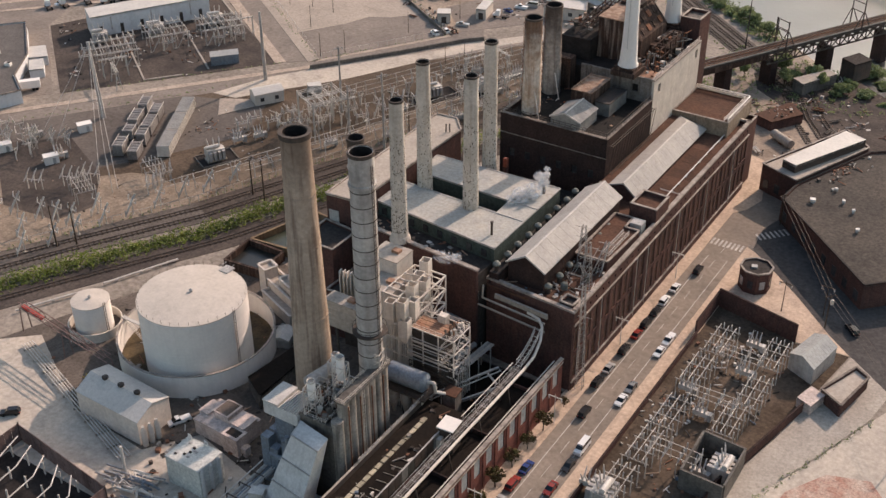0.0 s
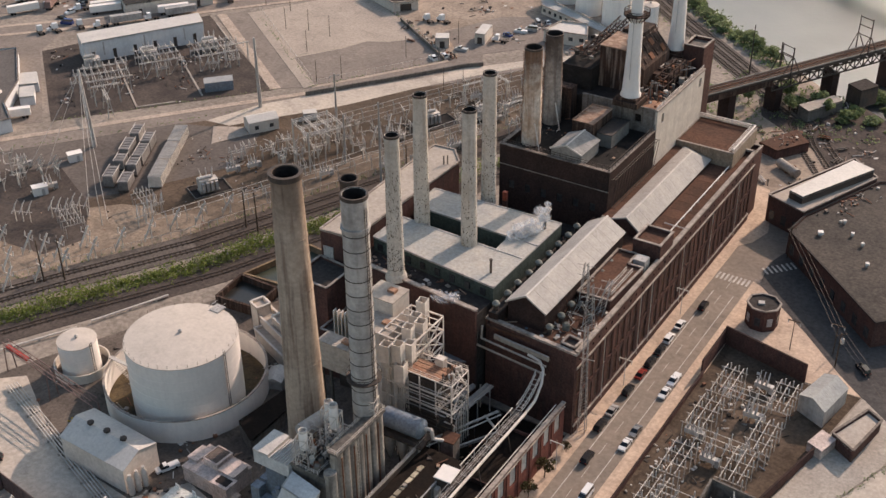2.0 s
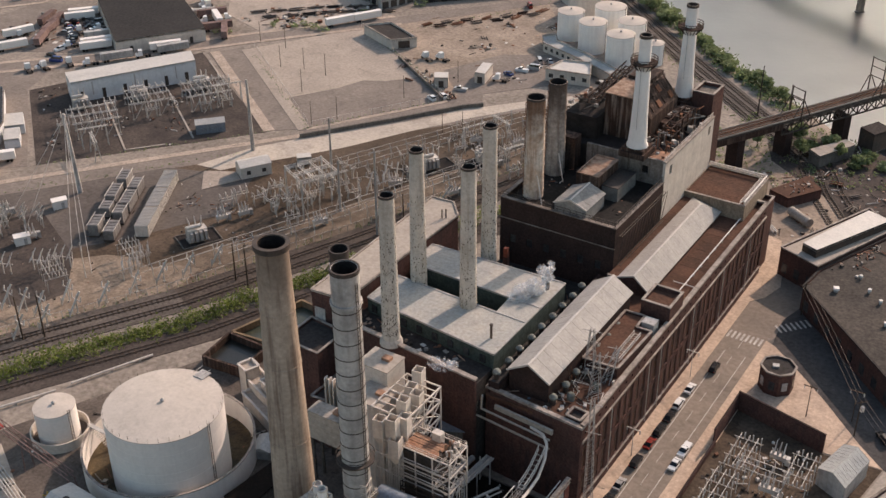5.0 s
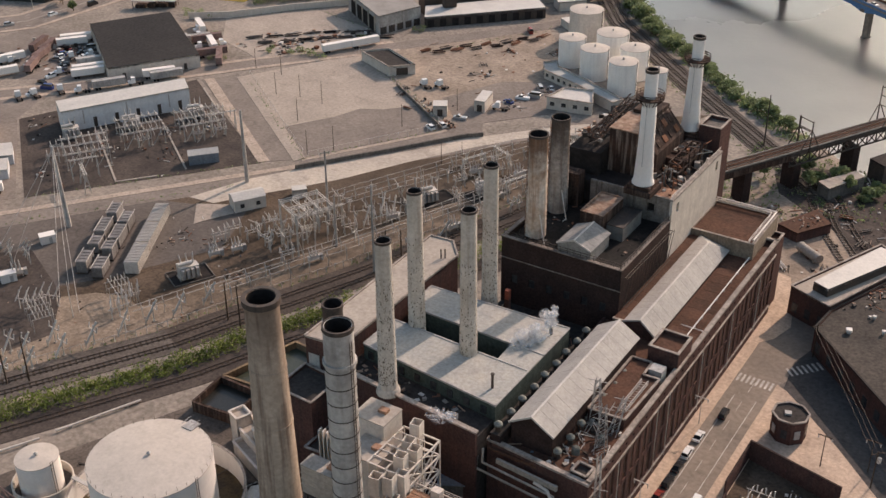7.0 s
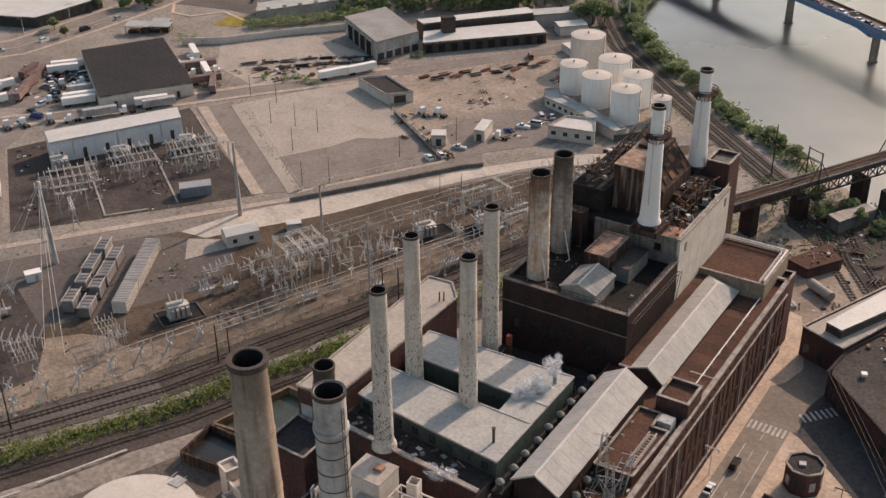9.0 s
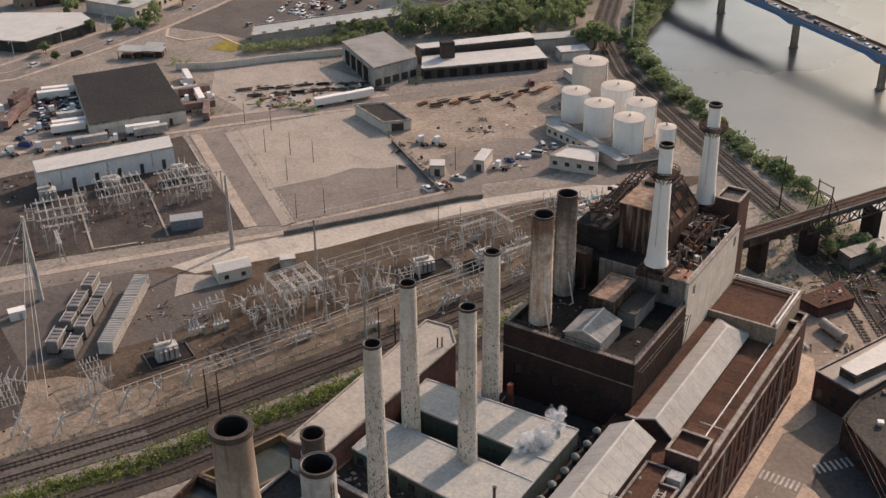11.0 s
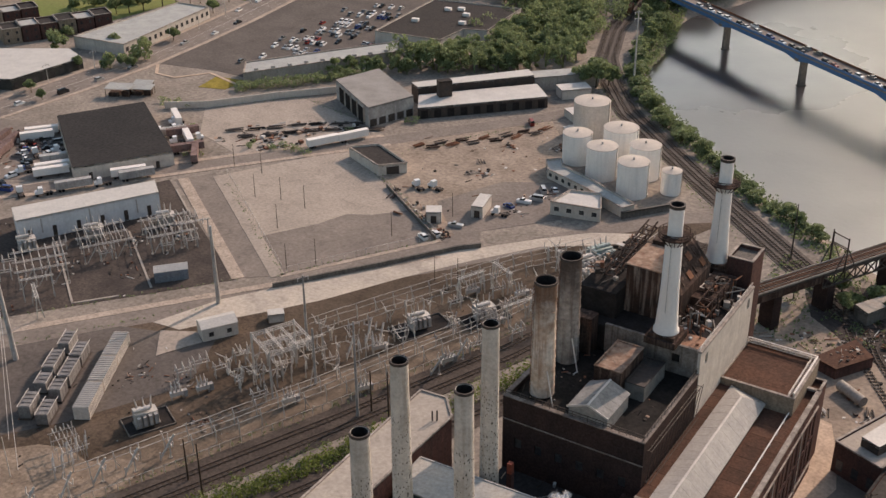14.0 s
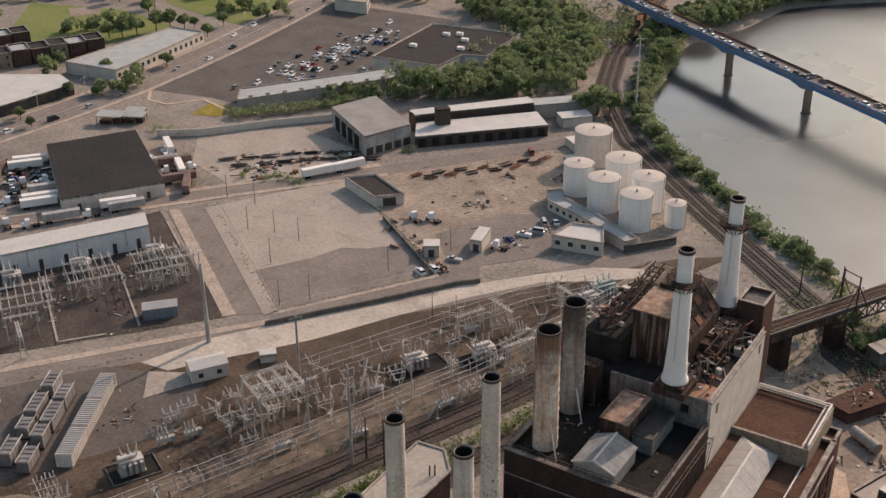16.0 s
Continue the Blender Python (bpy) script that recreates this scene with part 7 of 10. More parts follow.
for x, y in ((-161.0, 247.5), (-160.2, 248.2)):
    th = thing("roof_stack", "thin dark flue on a long pale roof", "flue", x, y, 31.7, 0)
    part("pipe", Mesh().lathe(0, 0, [(0.18, 0), (0.18, 2.6)], 10), STEEL_DARK, th)
th = thing("roof_stack", "short dark flue at the end of a pale roof", "flue", -122.4, 234.5, 29.7, 0)
part("pipe", Mesh().lathe(0, 0, [(0.45, 0), (0.45, 2.2), (0.6, 2.3), (0.6, 2.7)], 12), STEEL_DARK, th)
th = thing("red_box", "orange-red plant box beside a pale chimney", "plant box", -140.2, 245.5, 27.5, 0)
part("casing", Mesh().block(0, 0, 0, 1.1, 1.1, 2.6), mat("dull_orange_paint", (0.30, 0.075, 0.04), 0.7), th)
part("stand", Mesh().block(0, 0, -27.5, 1.2, 1.2, 27.5), BRICK, th)
house("link_block", "dark brick block between boiler buildings", "building", [(-148.5, 239.4), (-119.9, 239.4), (-119.9, 257.2), (-148.5, 257.2)], 18.0, BRICK, ROOF_BLACK, ())


# ---- buildings east of the street ----
house("warehouse", "large brown-roofed brick warehouse with roof vents", "warehouse", [(-78.2, 303.3), (-44.7, 269.9), (10, 325), (-30, 372), (-64, 346), (-77, 314)], 8.0, BRICK, mat("weathered_tar_roof", (0.088, 0.074, 0.062), 0.92, col2=(0.062, 0.054, 0.047), fine=0.9, large=14, var=0.3, stain=0.5, stain_size=6), [(0, 8, 2.2, 1.5, 4.5, GLASS)], ROOF_DARK)
house("warehouse_wing", "brick wing with pale roof beside the brown-roofed warehouse", "warehouse", [(-89.8, 318.6), (-77.6, 313.6), (-64.8, 346.4), (-74.4, 355.4)], 9.2, BRICK, ROOF_TAN, [(0, 3, 1.8, 1.5, 4.5, GLASS)], STONE, lip=0.3)
house("roof_monitor", "long pale raised roof monitor on the brick wing", "roof monitor", [(-84.2, 320.0), (-79.6, 318.0), (-66.2, 346.4), (-73.4, 349.2)], 2.6, STEEL_DARK, ROOF_WHITE, z=9.0)
rnd = random.Random(4)
for x, y, s in ((-70, 306, 1.5), (-62, 310, 0.9), (-58, 306, 0.8), (-44, 300, 1.4), (-50, 322, 2.6), (-47, 327, 2.2), (-30, 305, 1.6), (-26, 314, 2.4), (-36, 288, 0.9), (-54, 296, 1.0), (-66, 316, 0.8)):
    th = thing("roof_vent", "small white roof vent casting a shadow on a tar roof", "roof vent", x, y, 7.5, rnd.uniform(0, 90), group="warehouse roof vents")
    part("base", Mesh().block(0, 0, 0, s * 0.7, s * 0.7, 0.7), STEEL, th)
    part("hood", Mesh().block(0, 0, 0.7, s, s, 0.6), WHITE, th)


def octagon():
    th = thing("octagon_building", "small octagonal brick building with a dark roof and pale coping", "building", -72.3, 265.6, 0.13)
    ring = [(4.4 * math.cos(math.pi * (k + 0.5) / 4), 4.4 * math.sin(math.pi * (k + 0.5) / 4)) for k in range(8)]
    part("wall", Mesh().prism(ring, 0, 6.2), BRICK, th)
    for k in range(8):
        (x0, y0), (x1, y1) = ring[k], ring[(k + 1) % 8]
        part("coping", Mesh().beam((x0, y0, 6.6), (x1, y1, 6.6), 0.5, 0.35), STONE, th)
        part("parapet", Mesh().beam((x0 * 0.98, y0 * 0.98, 6.3), (x1 * 0.98, y1 * 0.98, 6.3), 0.35, 0.5), BRICK, th)
        part("window", Mesh().block((x0 + x1) / 2 * 1.005, (y0 + y1) / 2 * 1.005, 1.6, 1.5, 0.2, 2.4, math.degrees(math.atan2(y1 - y0, x1 - x0))), GLASS if k % 2 else PANEL, th)
    part("roof", Mesh().prism([(x * 0.95, y * 0.95) for x, y in ring], 6.15, 6.3), ROOF_DARK, th)
    part("skylight", Mesh().block(-0.6, -0.3, 6.3, 1.6, 1.4, 0.5, 20), PANEL, th)


octagon()
house("brick_shed", "flat low brick shed with debris on its roof", "shed", [(-107.5, 362.4), (-100.3, 359.4), (-93.0, 371.0), (-99.9, 378.0)], 3.4, BRICK, ROOF_BROWN)
house("gate_house", "small low dark brick hut at the switchyard corner", "hut", [(-42.3, 227.4), (-36.5, 223.7), (-33.8, 237.7), (-37.5, 240.0), (-40.4, 232.4)], 3.6, BRICK, ROOF_TAN, (), STONE_DIRTY)
house("gate_house", "pinkish plastered hut beside the switchyard lane", "hut", [(-46.4, 222.4), (-42.6, 220.8), (-41.0, 226.6), (-44.8, 228.4)], 2.6, PINK, PINK)


def ridge_shed(name, label, pts, ze, zr, wall, roof, z=0.0, cat="shed", windows=0, group=""):
    """A ridge-roofed shed on four corners; the ridge joins the middles of sides 0-1 and 2-3."""
    cx, cy = sum(p[0] for p in pts) / 4, sum(p[1] for p in pts) / 4
    area = sum(pts[i][0] * pts[(i + 1) % 4][1] - pts[(i + 1) % 4][0] * pts[i][1] for i in range(4))
    a, b, c, d = [(x - cx, y - cy) for x, y in (pts if area > 0 else (pts[1], pts[0], pts[3], pts[2]))]
    th = thing(name, label, cat, cx, cy, z, group=group)
    m1, m2 = ((a[0] + b[0]) / 2, (a[1] + b[1]) / 2), ((c[0] + d[0]) / 2, (c[1] + d[1]) / 2)
    vs = [(*p, 0) for p in (a, b, c, d)] + [(*p, ze) for p in (a, b, c, d)] + [(*m1, zr), (*m2, zr)]
    part("wall", Mesh().add(vs, [(3, 2, 1, 0), (0, 1, 5, 8, 4), (2, 3, 7, 9, 6), (1, 2, 6, 5), (3, 0, 4, 7), (4, 8, 9, 7), (5, 6, 9, 8)]), wall, th)
    for p, q in (((a, d), 0), ((b, c), 1)):
        e0, e1 = [(x * 1.02, y * 1.02, ze - 0.05) for x, y in p]
        r0, r1 = (m1[0] * 1.02, m1[1] * 1.02, zr + 0.14), (m2[0] * 1.02, m2[1] * 1.02, zr + 0.14)
        v = [(e0[0], e0[1], ze + 0.1), r0, r1, (e1[0], e1[1], ze + 0.1)]
        part("roof", Mesh().add(v + [(x, y, zz + 0.15) for x, y, zz in v], [(0, 1, 2, 3), (7, 6, 5, 4), (0, 4, 5, 1), (1, 5, 6, 2), (2, 6, 7, 3), (3, 7, 4, 0)]), roof, th)
        n = max(3, int(math.dist(e0, e1) / 1.2))
        ribs = Mesh()
        for k in range(n + 1):
            f = k / n
            ribs.beam(Vector(v[0]).lerp(Vector(v[3]), f) + Vector((0, 0, 0.18)), Vector(r0).lerp(Vector(r1), f) + Vector((0, 0, 0.16)), 0.07, 0.03)
        tagged(part("ribs", ribs, roof, th), kind="stuff")
    for k in range(windows):
        f = (k + 0.5) / windows
        part("window", Mesh().block(b[0] + (c[0] - b[0]) * f, b[1] + (c[1] - b[1]) * f, ze * 0.35, 1.4, 0.2, ze * 0.35, math.degrees(math.atan2(c[1] - b[1], c[0] - b[0]))), GLASS, th)
    return th


ridge_shed("metal_shed", "grey metal shed beside the walled switchyard", [(-45.7, 232.0), (-52.8, 235.4), (-50.2, 246.4), (-43.6, 243.8)], 4.6, 6.2, STEEL, ROOF_GREY)
ridge_shed("metal_shed", "long pale metal shed with rooftop vents beside the big tank", [(-169.2, 129.0), (-169.6, 139.6), (-190.4, 140.8), (-189.6, 129.6)], 6.6, 8.6, PAINT, ROOF_WHITE)
for k in range(3):
    th = thing("roof_turbine", "round dark roof turbine vent on a metal shed", "roof vent", -174.5 - k * 5.2, 134.9, 8.6, group="shed roof vents")
    part("cap", Mesh().lathe(0, 0, [(0.45, 0), (0.5, 0.5), (0.8, 0.6), (0.8, 1.0), (0.3, 1.3)], 14), STEEL_DARK, th)
for k in range(3):
    th = thing("silencer", "upright cream exhaust silencer at the end of a shed", "silencer", -168.2 + 0.3 * k, 129.6 + 1.8 * k, 0.1, group="shed silencers")
    part("body", Mesh().lathe(0, 0, [(0.7, 0), (0.75, 0.4), (0.75, 4.4), (0.4, 5.0), (0.4, 5.6)], 16), PAINT, th, smooth=True)

COOL_WALL = mat("cool_white_cladding", (0.60, 0.60, 0.60), 0.6, col2=(0.53, 0.53, 0.53), fine=0.8, large=7, var=0.08, streak=0.25, streak_col=(0.42, 0.40, 0.38))
# ---- buildings to the north ----
house("metal_warehouse", "long low white metal warehouse beside a substation", "warehouse", [(-362.8, 296.1), (-337.9, 339.3), (-346.5, 346.0), (-372.5, 302.5)], 8.6, COOL_WALL, ROOF_WHITE, [(0, 6, 1.4, 0.2, 4.2, STEEL_DARK), (0, 3, 0.5, 2.2, 7.6, STEEL)])
house("dark_warehouse", "large pale-walled warehouse with a black roof", "warehouse", [(-386.5, 342.0), (-365.1, 374.4), (-416.0, 409.2), (-435.3, 377.4)], 6.0, WHITE_WALL, ROOF_BLACK, [(0, 3, 1.4, 0.2, 3.0, STEEL_DARK)])
house("white_building", "low white building with a partly dark roof", "building", [(-310.9, 417.5), (-289.9, 408.1), (-281.9, 416.1), (-302.2, 426.2)], 4.4, WHITE_WALL, ROOF_DARK, [(1, 1, 5.0, 0.2, 3.4, STEEL_DARK)], STONE)
house("steel_shed", "tall grey steel shed with open bays and a dull flat roof", "shed", [(-322.7, 447.5), (-314.5, 469.7), (-348.3, 491.8), (-356.2, 469.2)], 9.0, STEEL, mat("dull_sheet_roof", (0.30, 0.275, 0.25), 0.8, col2=(0.23, 0.21, 0.19), fine=0.7, large=9, var=0.12, stain=0.25), [(0, 5, 3.4, 0.2, 3.4, STEEL_DARK)])
dv = Vector((-322.3 + 356.0, 447.0 - 469.4, 0)) / 5
for k in range(4):
    th = thing("bay_opening", "dark open bay with a steel column", "bay", -356.0 + dv.x * (k + 0.9), 469.4 + dv.y * (k + 0.9), 0.1, math.degrees(math.atan2(dv.y, dv.x)), group="open shed bays")
    # Black sheet on the wall paints the dark inside of an open bay.
    part("curtain", Mesh().block(0, -0.1, 0, 6.6, 0.3, 6.8), SOOT, th)
    part("column", Mesh().block(3.7, -0.2, 0, 0.6, 0.5, 8.0), CONC, th)
# Black panels along the front paint the dark of its openings.
house("loading_shed", "long low shed with a pale roof and dark open front", "shed", [(-310.2, 466.5), (-268.9, 508.3), (-281.0, 520.5), (-319.0, 480.6)], 5.2, STEEL_DARK, ROOF_WHITE, [(0, 10, 3.0, 0.2, 3.8, SOOT)])
house("loading_shed", "raised rear shed with a pale roof and dark clerestory", "shed", [(-320.1, 481.7), (-283.7, 522.7), (-289.8, 528.7), (-326.0, 485.4)], 8.2, STEEL_DARK, ROOF_WHITE)
house("stair_tower", "dark square block on a shed roof", "tower", [(-309, 482), (-305, 486.5), (-308, 489), (-312, 484.5)], 12.5, STEEL_DARK, ROOF_DARK)
house("shed_extension", "grey flat-roofed shed end beside the trees", "shed", [(-284, 524), (-262, 546), (-268, 552), (-291, 530)], 6.5, CONC, ROOF_GREY)
house("small_shed", "small pale shed near the railway", "shed", [(-268, 520), (-258, 530), (-264, 536), (-274, 526)], 4.5, WHITE_WALL, ROOF_WHITE)
house("office", "white flat-roofed office with dark windows", "office", [(-217.2, 412.2), (-199.0, 415.6), (-204.6, 427.5), (-215.6, 424.6)], 5.2, WHITE_WALL, ROOF_WHITE, [(0, 4, 1.8, 1.8, 3.4, GLASS), (3, 3, 1.8, 1.8, 3.4, GLASS)], STONE)
house("office", "low white tank farm office with a grey roof", "office", [(-237.5, 447.5), (-233.0, 440.0), (-213.0, 432.0), (-194.0, 423.0), (-191.5, 428.0), (-212.0, 438.6), (-229.5, 446.0), (-233.4, 452.0)], 4.0, WHITE_WALL, ROOF_GREY, [(1, 6, 1.5, 1.4, 2.8, GLASS), (0, 3, 1.5, 1.4, 2.8, GLASS)], STONE)
house("tank_wall", "low dark wall round the tank farm", "wall", [(-193.5, 422.0), (-181.0, 438.0), (-181.8, 438.6), (-194.3, 422.6)], 2.6, CONC_DARK, CONC_DARK)
house("hut", "white flat-roofed hut in the sandy work yard", "hut", [(-240.2, 395.2), (-236.0, 396.2), (-238.6, 407.0), (-242.8, 406.0)], 4.6, WHITE_WALL, ROOF_WHITE, [(0, 1, 2.0, 0.2, 3.0, STEEL_DARK)])
house("hut", "white block with a stained front in the sandy work yard", "hut", [(-251.4, 382.6), (-246.6, 385.4), (-249.4, 390.2), (-254.2, 387.4)], 4.4, WHITE_WALL, ROOF_WHITE, [(0, 1, 2.0, 0.2, 3.0, STEEL_DARK)])
house("hut", "small white block beside the tank farm", "hut", [(-258, 503), (-250, 497), (-246, 503), (-254, 509)], 3.4, WHITE_WALL, ROOF_WHITE)
house("hut", "small white roofed block beside the tank farm", "hut", [(-249, 484), (-243, 478), (-239, 484), (-245, 490)], 3.2, WHITE_WALL, ROOF_WHITE)
house("store", "long low store with a grey roof and roof units", "store", [(-405.9, 462.9), (-362.2, 527.8), (-371.2, 541.0), (-415.5, 475.8)], 5.2, CONC, ROOF_GREY, (), STONE, lip=0.3)
house("store", "big dark-roofed store with a pale parapet", "store", [(-387.7, 543.9), (-394.1, 610.3), (-343.1, 617.9), (-338.4, 573.7), (-350.2, 569.9), (-350.7, 547.9)], 7.4, WHITE_WALL, ROOF_DARK, (), STONE, lip=0.4)
house("white_roof_store", "wide building with a bright white roof and green front", "store", [(-492.2, 399.7), (-488.4, 439.4), (-505.0, 446.0), (-540.0, 425.0), (-530.0, 385.0)], 5.4, GREEN_GREY, ROOF_WHITE, [(0, 8, 2.4, 0.3, 3.2, GLASS)])
house("corner_store", "pale two-storey building with dark windows beyond the avenue", "building", [(-486, 650), (-464, 650), (-452, 629), (-474, 627)], 7.0, WHITE_WALL, ROOF_TAN, [(2, 7, 1.8, 1.2, 5.0, GLASS), (1, 5, 1.8, 1.2, 5.0, GLASS)], STONE)
house("school_building", "long low school building with a flat grey roof", "school", [(-484.8, 463.4), (-494.6, 536.3), (-515.8, 534.4), (-517.2, 459.9)], 6.2, WHITE_WALL, ROOF_GREY, [(0, 16, 2.0, 2.0, 4.2, GLASS)], STONE)
f = frame_of(62)
for k in range(3):
    for i in range(6):
        x, y = f(-640 + k * 44, 420 + k * 12, i * 9.5, 0)
        house("row_house", "flat-roofed brick row house", "house", [f(x, y, 0, 0), f(x, y, 9.2, 0), f(x, y, 9.2, 13), f(x, y, 0, 13)], 8.2 + (i % 2) * 0.5, BRICK if i % 3 else BRICK_TAN, ROOF_GREY if i % 3 == 1 else ROOF_DARK, [(0, 2, 1.1, 1.2, 2.8, GLASS), (0, 2, 1.1, 5.0, 6.6, GLASS)], STONE, group="brick row houses")
rnd = random.Random(11)
for i in range(16):
    x, y = rnd.uniform(-760, -560), rnd.uniform(600, 1000)
    w, d = rnd.uniform(10, 26), rnd.uniform(12, 40)
    house("town_house", "distant flat-roofed town building", "house", [f(x, y, 0, 0), f(x, y, w, 0), f(x, y, w, d), f(x, y, 0, d)], rnd.uniform(6, 11), rnd.choice((BRICK_RED, WHITE_WALL, BRICK_TAN)), rnd.choice((ROOF_TAN, ROOF_DARK, ROOF_GREY)), group="distant town buildings")
for i in range(16):
    x, y = rnd.uniform(-520, -380), rnd.uniform(700, 960)
    w, d = rnd.uniform(10, 26), rnd.uniform(12, 40)
    house("town_house", "distant flat-roofed town building", "house", [f(x, y, 0, 0), f(x, y, w, 0), f(x, y, w, d), f(x, y, 0, d)], rnd.uniform(5, 9), rnd.choice((BRICK_RED, WHITE_WALL, BRICK_TAN)), rnd.choice((ROOF_TAN, ROOF_DARK, ROOF_GREY)), group="distant town buildings")
for k in range(9):
    th = thing("roof_unit", "small grey roof unit on a long store", "roof unit", -404 + k * 4.6, 470 + k * 6.8, 4.9, 55, group="store roof units")
    part("casing", Mesh().block(0, 0, 0, 1.8, 1.4, 1.1), STEEL, th)
for x, y in ((-376, 596), (-370, 600), (-362, 592), (-380, 570), (-356, 578)):
    th = thing("roof_unit", "white air handling unit on a dark roof", "roof unit", x, y, 7.0, 10, group="store roof units")
    part("casing", Mesh().block(0, 0, 0, 3.6, 2.4, 1.5), WHITE, th)

house("flat_store", "low building with a grey flat roof and white docks", "building", [(-395.8, 278), (-389.3, 285.5), (-362.2, 263.1), (-350.4, 246.8), (-337.9, 239.2), (-343.0, 228.0), (-372, 208), (-420, 250)], 5.2, COOL_WALL, mat("grey_felt_roof", (0.13, 0.115, 0.105), 0.9, col2=(0.10, 0.09, 0.083), fine=0.8, large=9, stain=0.4), (), STONE_DIRTY, lip=0.3)
for pts in ([(-371, 270), (-366, 275), (-357, 268), (-362, 262.9)], [(-360, 261.5), (-356.5, 265.5), (-349, 259), (-352.5, 255)]):
    house("loading_dock", "white flat-roofed loading dock on a low building", "dock", pts, 3.6, COOL_WALL, ROOF_WHITE, [(2, 1, 3.0, 0.2, 2.8, SOOT)], group="loading docks")
for k in range(6):
    th = thing("roof_unit", "white roof unit on a grey felt roof", "roof unit", -392 + k * 6.4, 262 - k * 2.6 + 3 * (k % 2), 4.9, 20, group="store roof units")
    part("casing", Mesh().block(0, 0, 0, 2.2, 1.6, 1.2), WHITE, th)
    part("fan_box", Mesh().block(0.3, 0, 1.2, 1.0, 1.0, 0.3), STEEL_DARK, th)
# ---- switchyard control huts, containers, cabinets ----
ridge_shed("control_hut", "small white control hut with a ribbed roof", [(-264.0, 281.4), (-269.6, 285.0), (-263.8, 294.4), (-258.2, 290.6)], 4.0, 5.2, WHITE_WALL, ROOF_WHITE, windows=2)
house("hut_pad", "pale concrete pad beside the control hut", "pad", [(-270.5, 268.5), (-264.2, 281.2), (-269.4, 284.8), (-279.5, 279.5)], 0.15, CONC_LOT, CONC_LOT)
ridge_shed("control_hut", "blue-grey metal hut inside a dark substation", [(-302.0, 300.0), (-305.5, 303.6), (-298.4, 311.4), (-294.8, 308.0)], 3.6, 4.8, BLUE_STEEL, ROOF_WHITE)
house("hut", "tiny white hut beside the switchyard", "hut", [(-254.5, 300.0), (-251.0, 303.5), (-253.5, 306), (-257, 302.5)], 2.8, WHITE_WALL, ROOF_WHITE)


def container(x, y, rz):
    th = thing("container", "cream corrugated steel container in a long row", "container", x, y, 0.06, rz, group="row of cream containers")
    part("body", Mesh().box(-6.2, 6.2, -2.1, 2.1, 0.25, 4.0), PAINT, th)
    ribs = Mesh()
    for k in range(13):
        u = -6.0 + k * 0.95
        ribs.box(u, u + 0.42, -2.2, 2.2, 0.3, 4.2)
    part("corrugation", ribs, ROOF_CREAM, th)
    part("base", Mesh().box(-6.1, 6.1, -1.9, 1.9, 0, 0.25), STEEL_DARK, th)
    for u in (-3.5, 3.5):
        part("vent", Mesh().block(u, 2.4, 1.6, 1.4, 0.6, 1.6), STEEL, th)
    return th


c0 = container(-267.6, 240.6, 120)
for k in range(1, 3):
    copy_thing(c0, pose(-267.6 - 10.6 * k * 0.62, 240.6 + 10.6 * k * 1.07, 0.06, 0, 0, 120))


CABINET = mat("grey_cabinet", (0.23, 0.21, 0.195), 0.6, 0.1, col2=(0.15, 0.135, 0.125), fine=0.5, large=3, streak=0.3, rand=0.15)


def cabinet(x, y, rz, l, h):
    th = thing("capacitor_bank", "grey metal equipment cabinets on a frame", "cabinet", x, y, 0.06, rz, group="rows of grey cabinets")
    part("frame", Mesh().box(-l / 2, l / 2, -1.7, 1.7, 0, 0.6), STEEL_DARK, th)
    for k in range(int(l / 1.9)):
        u = -l / 2 + k * 1.9
        part("cabinet_unit", Mesh().box(u + 0.06, u + 1.8, -1.6, 1.6, 0.6, h), CABINET, th)
        part("louvre", Mesh().box(u + 0.3, u + 1.55, -1.2, 1.2, h, h + 0.15), CABINET, th)
    for s in (-1.7, 1.7):
        part("rail", Mesh().box(-l / 2, l / 2, s - 0.08, s + 0.08, h + 0.1, h + 0.25), GALV, th)
    return th


for row, (sx, sy, offs) in enumerate((((-279.5), 231.0, (0, 11.0, 19.5, 31.5)), ((-273.4), 231.5, (0, 9.5, 18.5, 28.0)))):
    for k, o in enumerate(offs):
        cabinet(sx - o * 0.50, sy + o * 0.866, 120, (8.6, 6.6, 9.8, 8.2)[k], (4.2, 3.6, 4.4, 4.0)[(k + row) % 4])


# ---- switchgear ----
def gantry(w=9.0, h=9.0):
    th = thing("switch_gantry", "galvanised steel gantry with hanging insulators", "gantry", 0, 0, 0, group="switchyard gantries")
    for s in (-1, 1):
        for d in (-1, 1):
            part("leg", Mesh().beam((s * w / 2, d * 1.1, 0), (s * w / 2, d * 0.18, h), 0.26), GALV, th)
        part("brace", Mesh().beam((s * w / 2, -0.7, h * 0.4), (s * w / 2, 0.7, h * 0.4), 0.18), GALV, th)
    bm = Mesh()
    for d in (-0.45, 0.45):
        bm.beam((-w / 2 - 0.8, d, h), (w / 2 + 0.8, d, h), 0.2)
    n = int(w / 1.1)
    for k in range(n):
        u = -w / 2 + w * k / n
        bm.beam((u, -0.45 if k % 2 else 0.45, h), (u + w / n, 0.45 if k % 2 else -0.45, h), 0.14)
    part("beam", bm, GALV, th)
    for k in (-1, 0, 1):
        part("insulator", Mesh().rod((k * w / 3, 0, h - 0.1), (k * w / 3, 0.6, h - 1.9), 0.17, 6), INSUL, th)
        part("mast", Mesh().beam((k * w / 3, 0, h), (k * w / 3, 0, h + 1.6), 0.14), GALV, th)
    return th


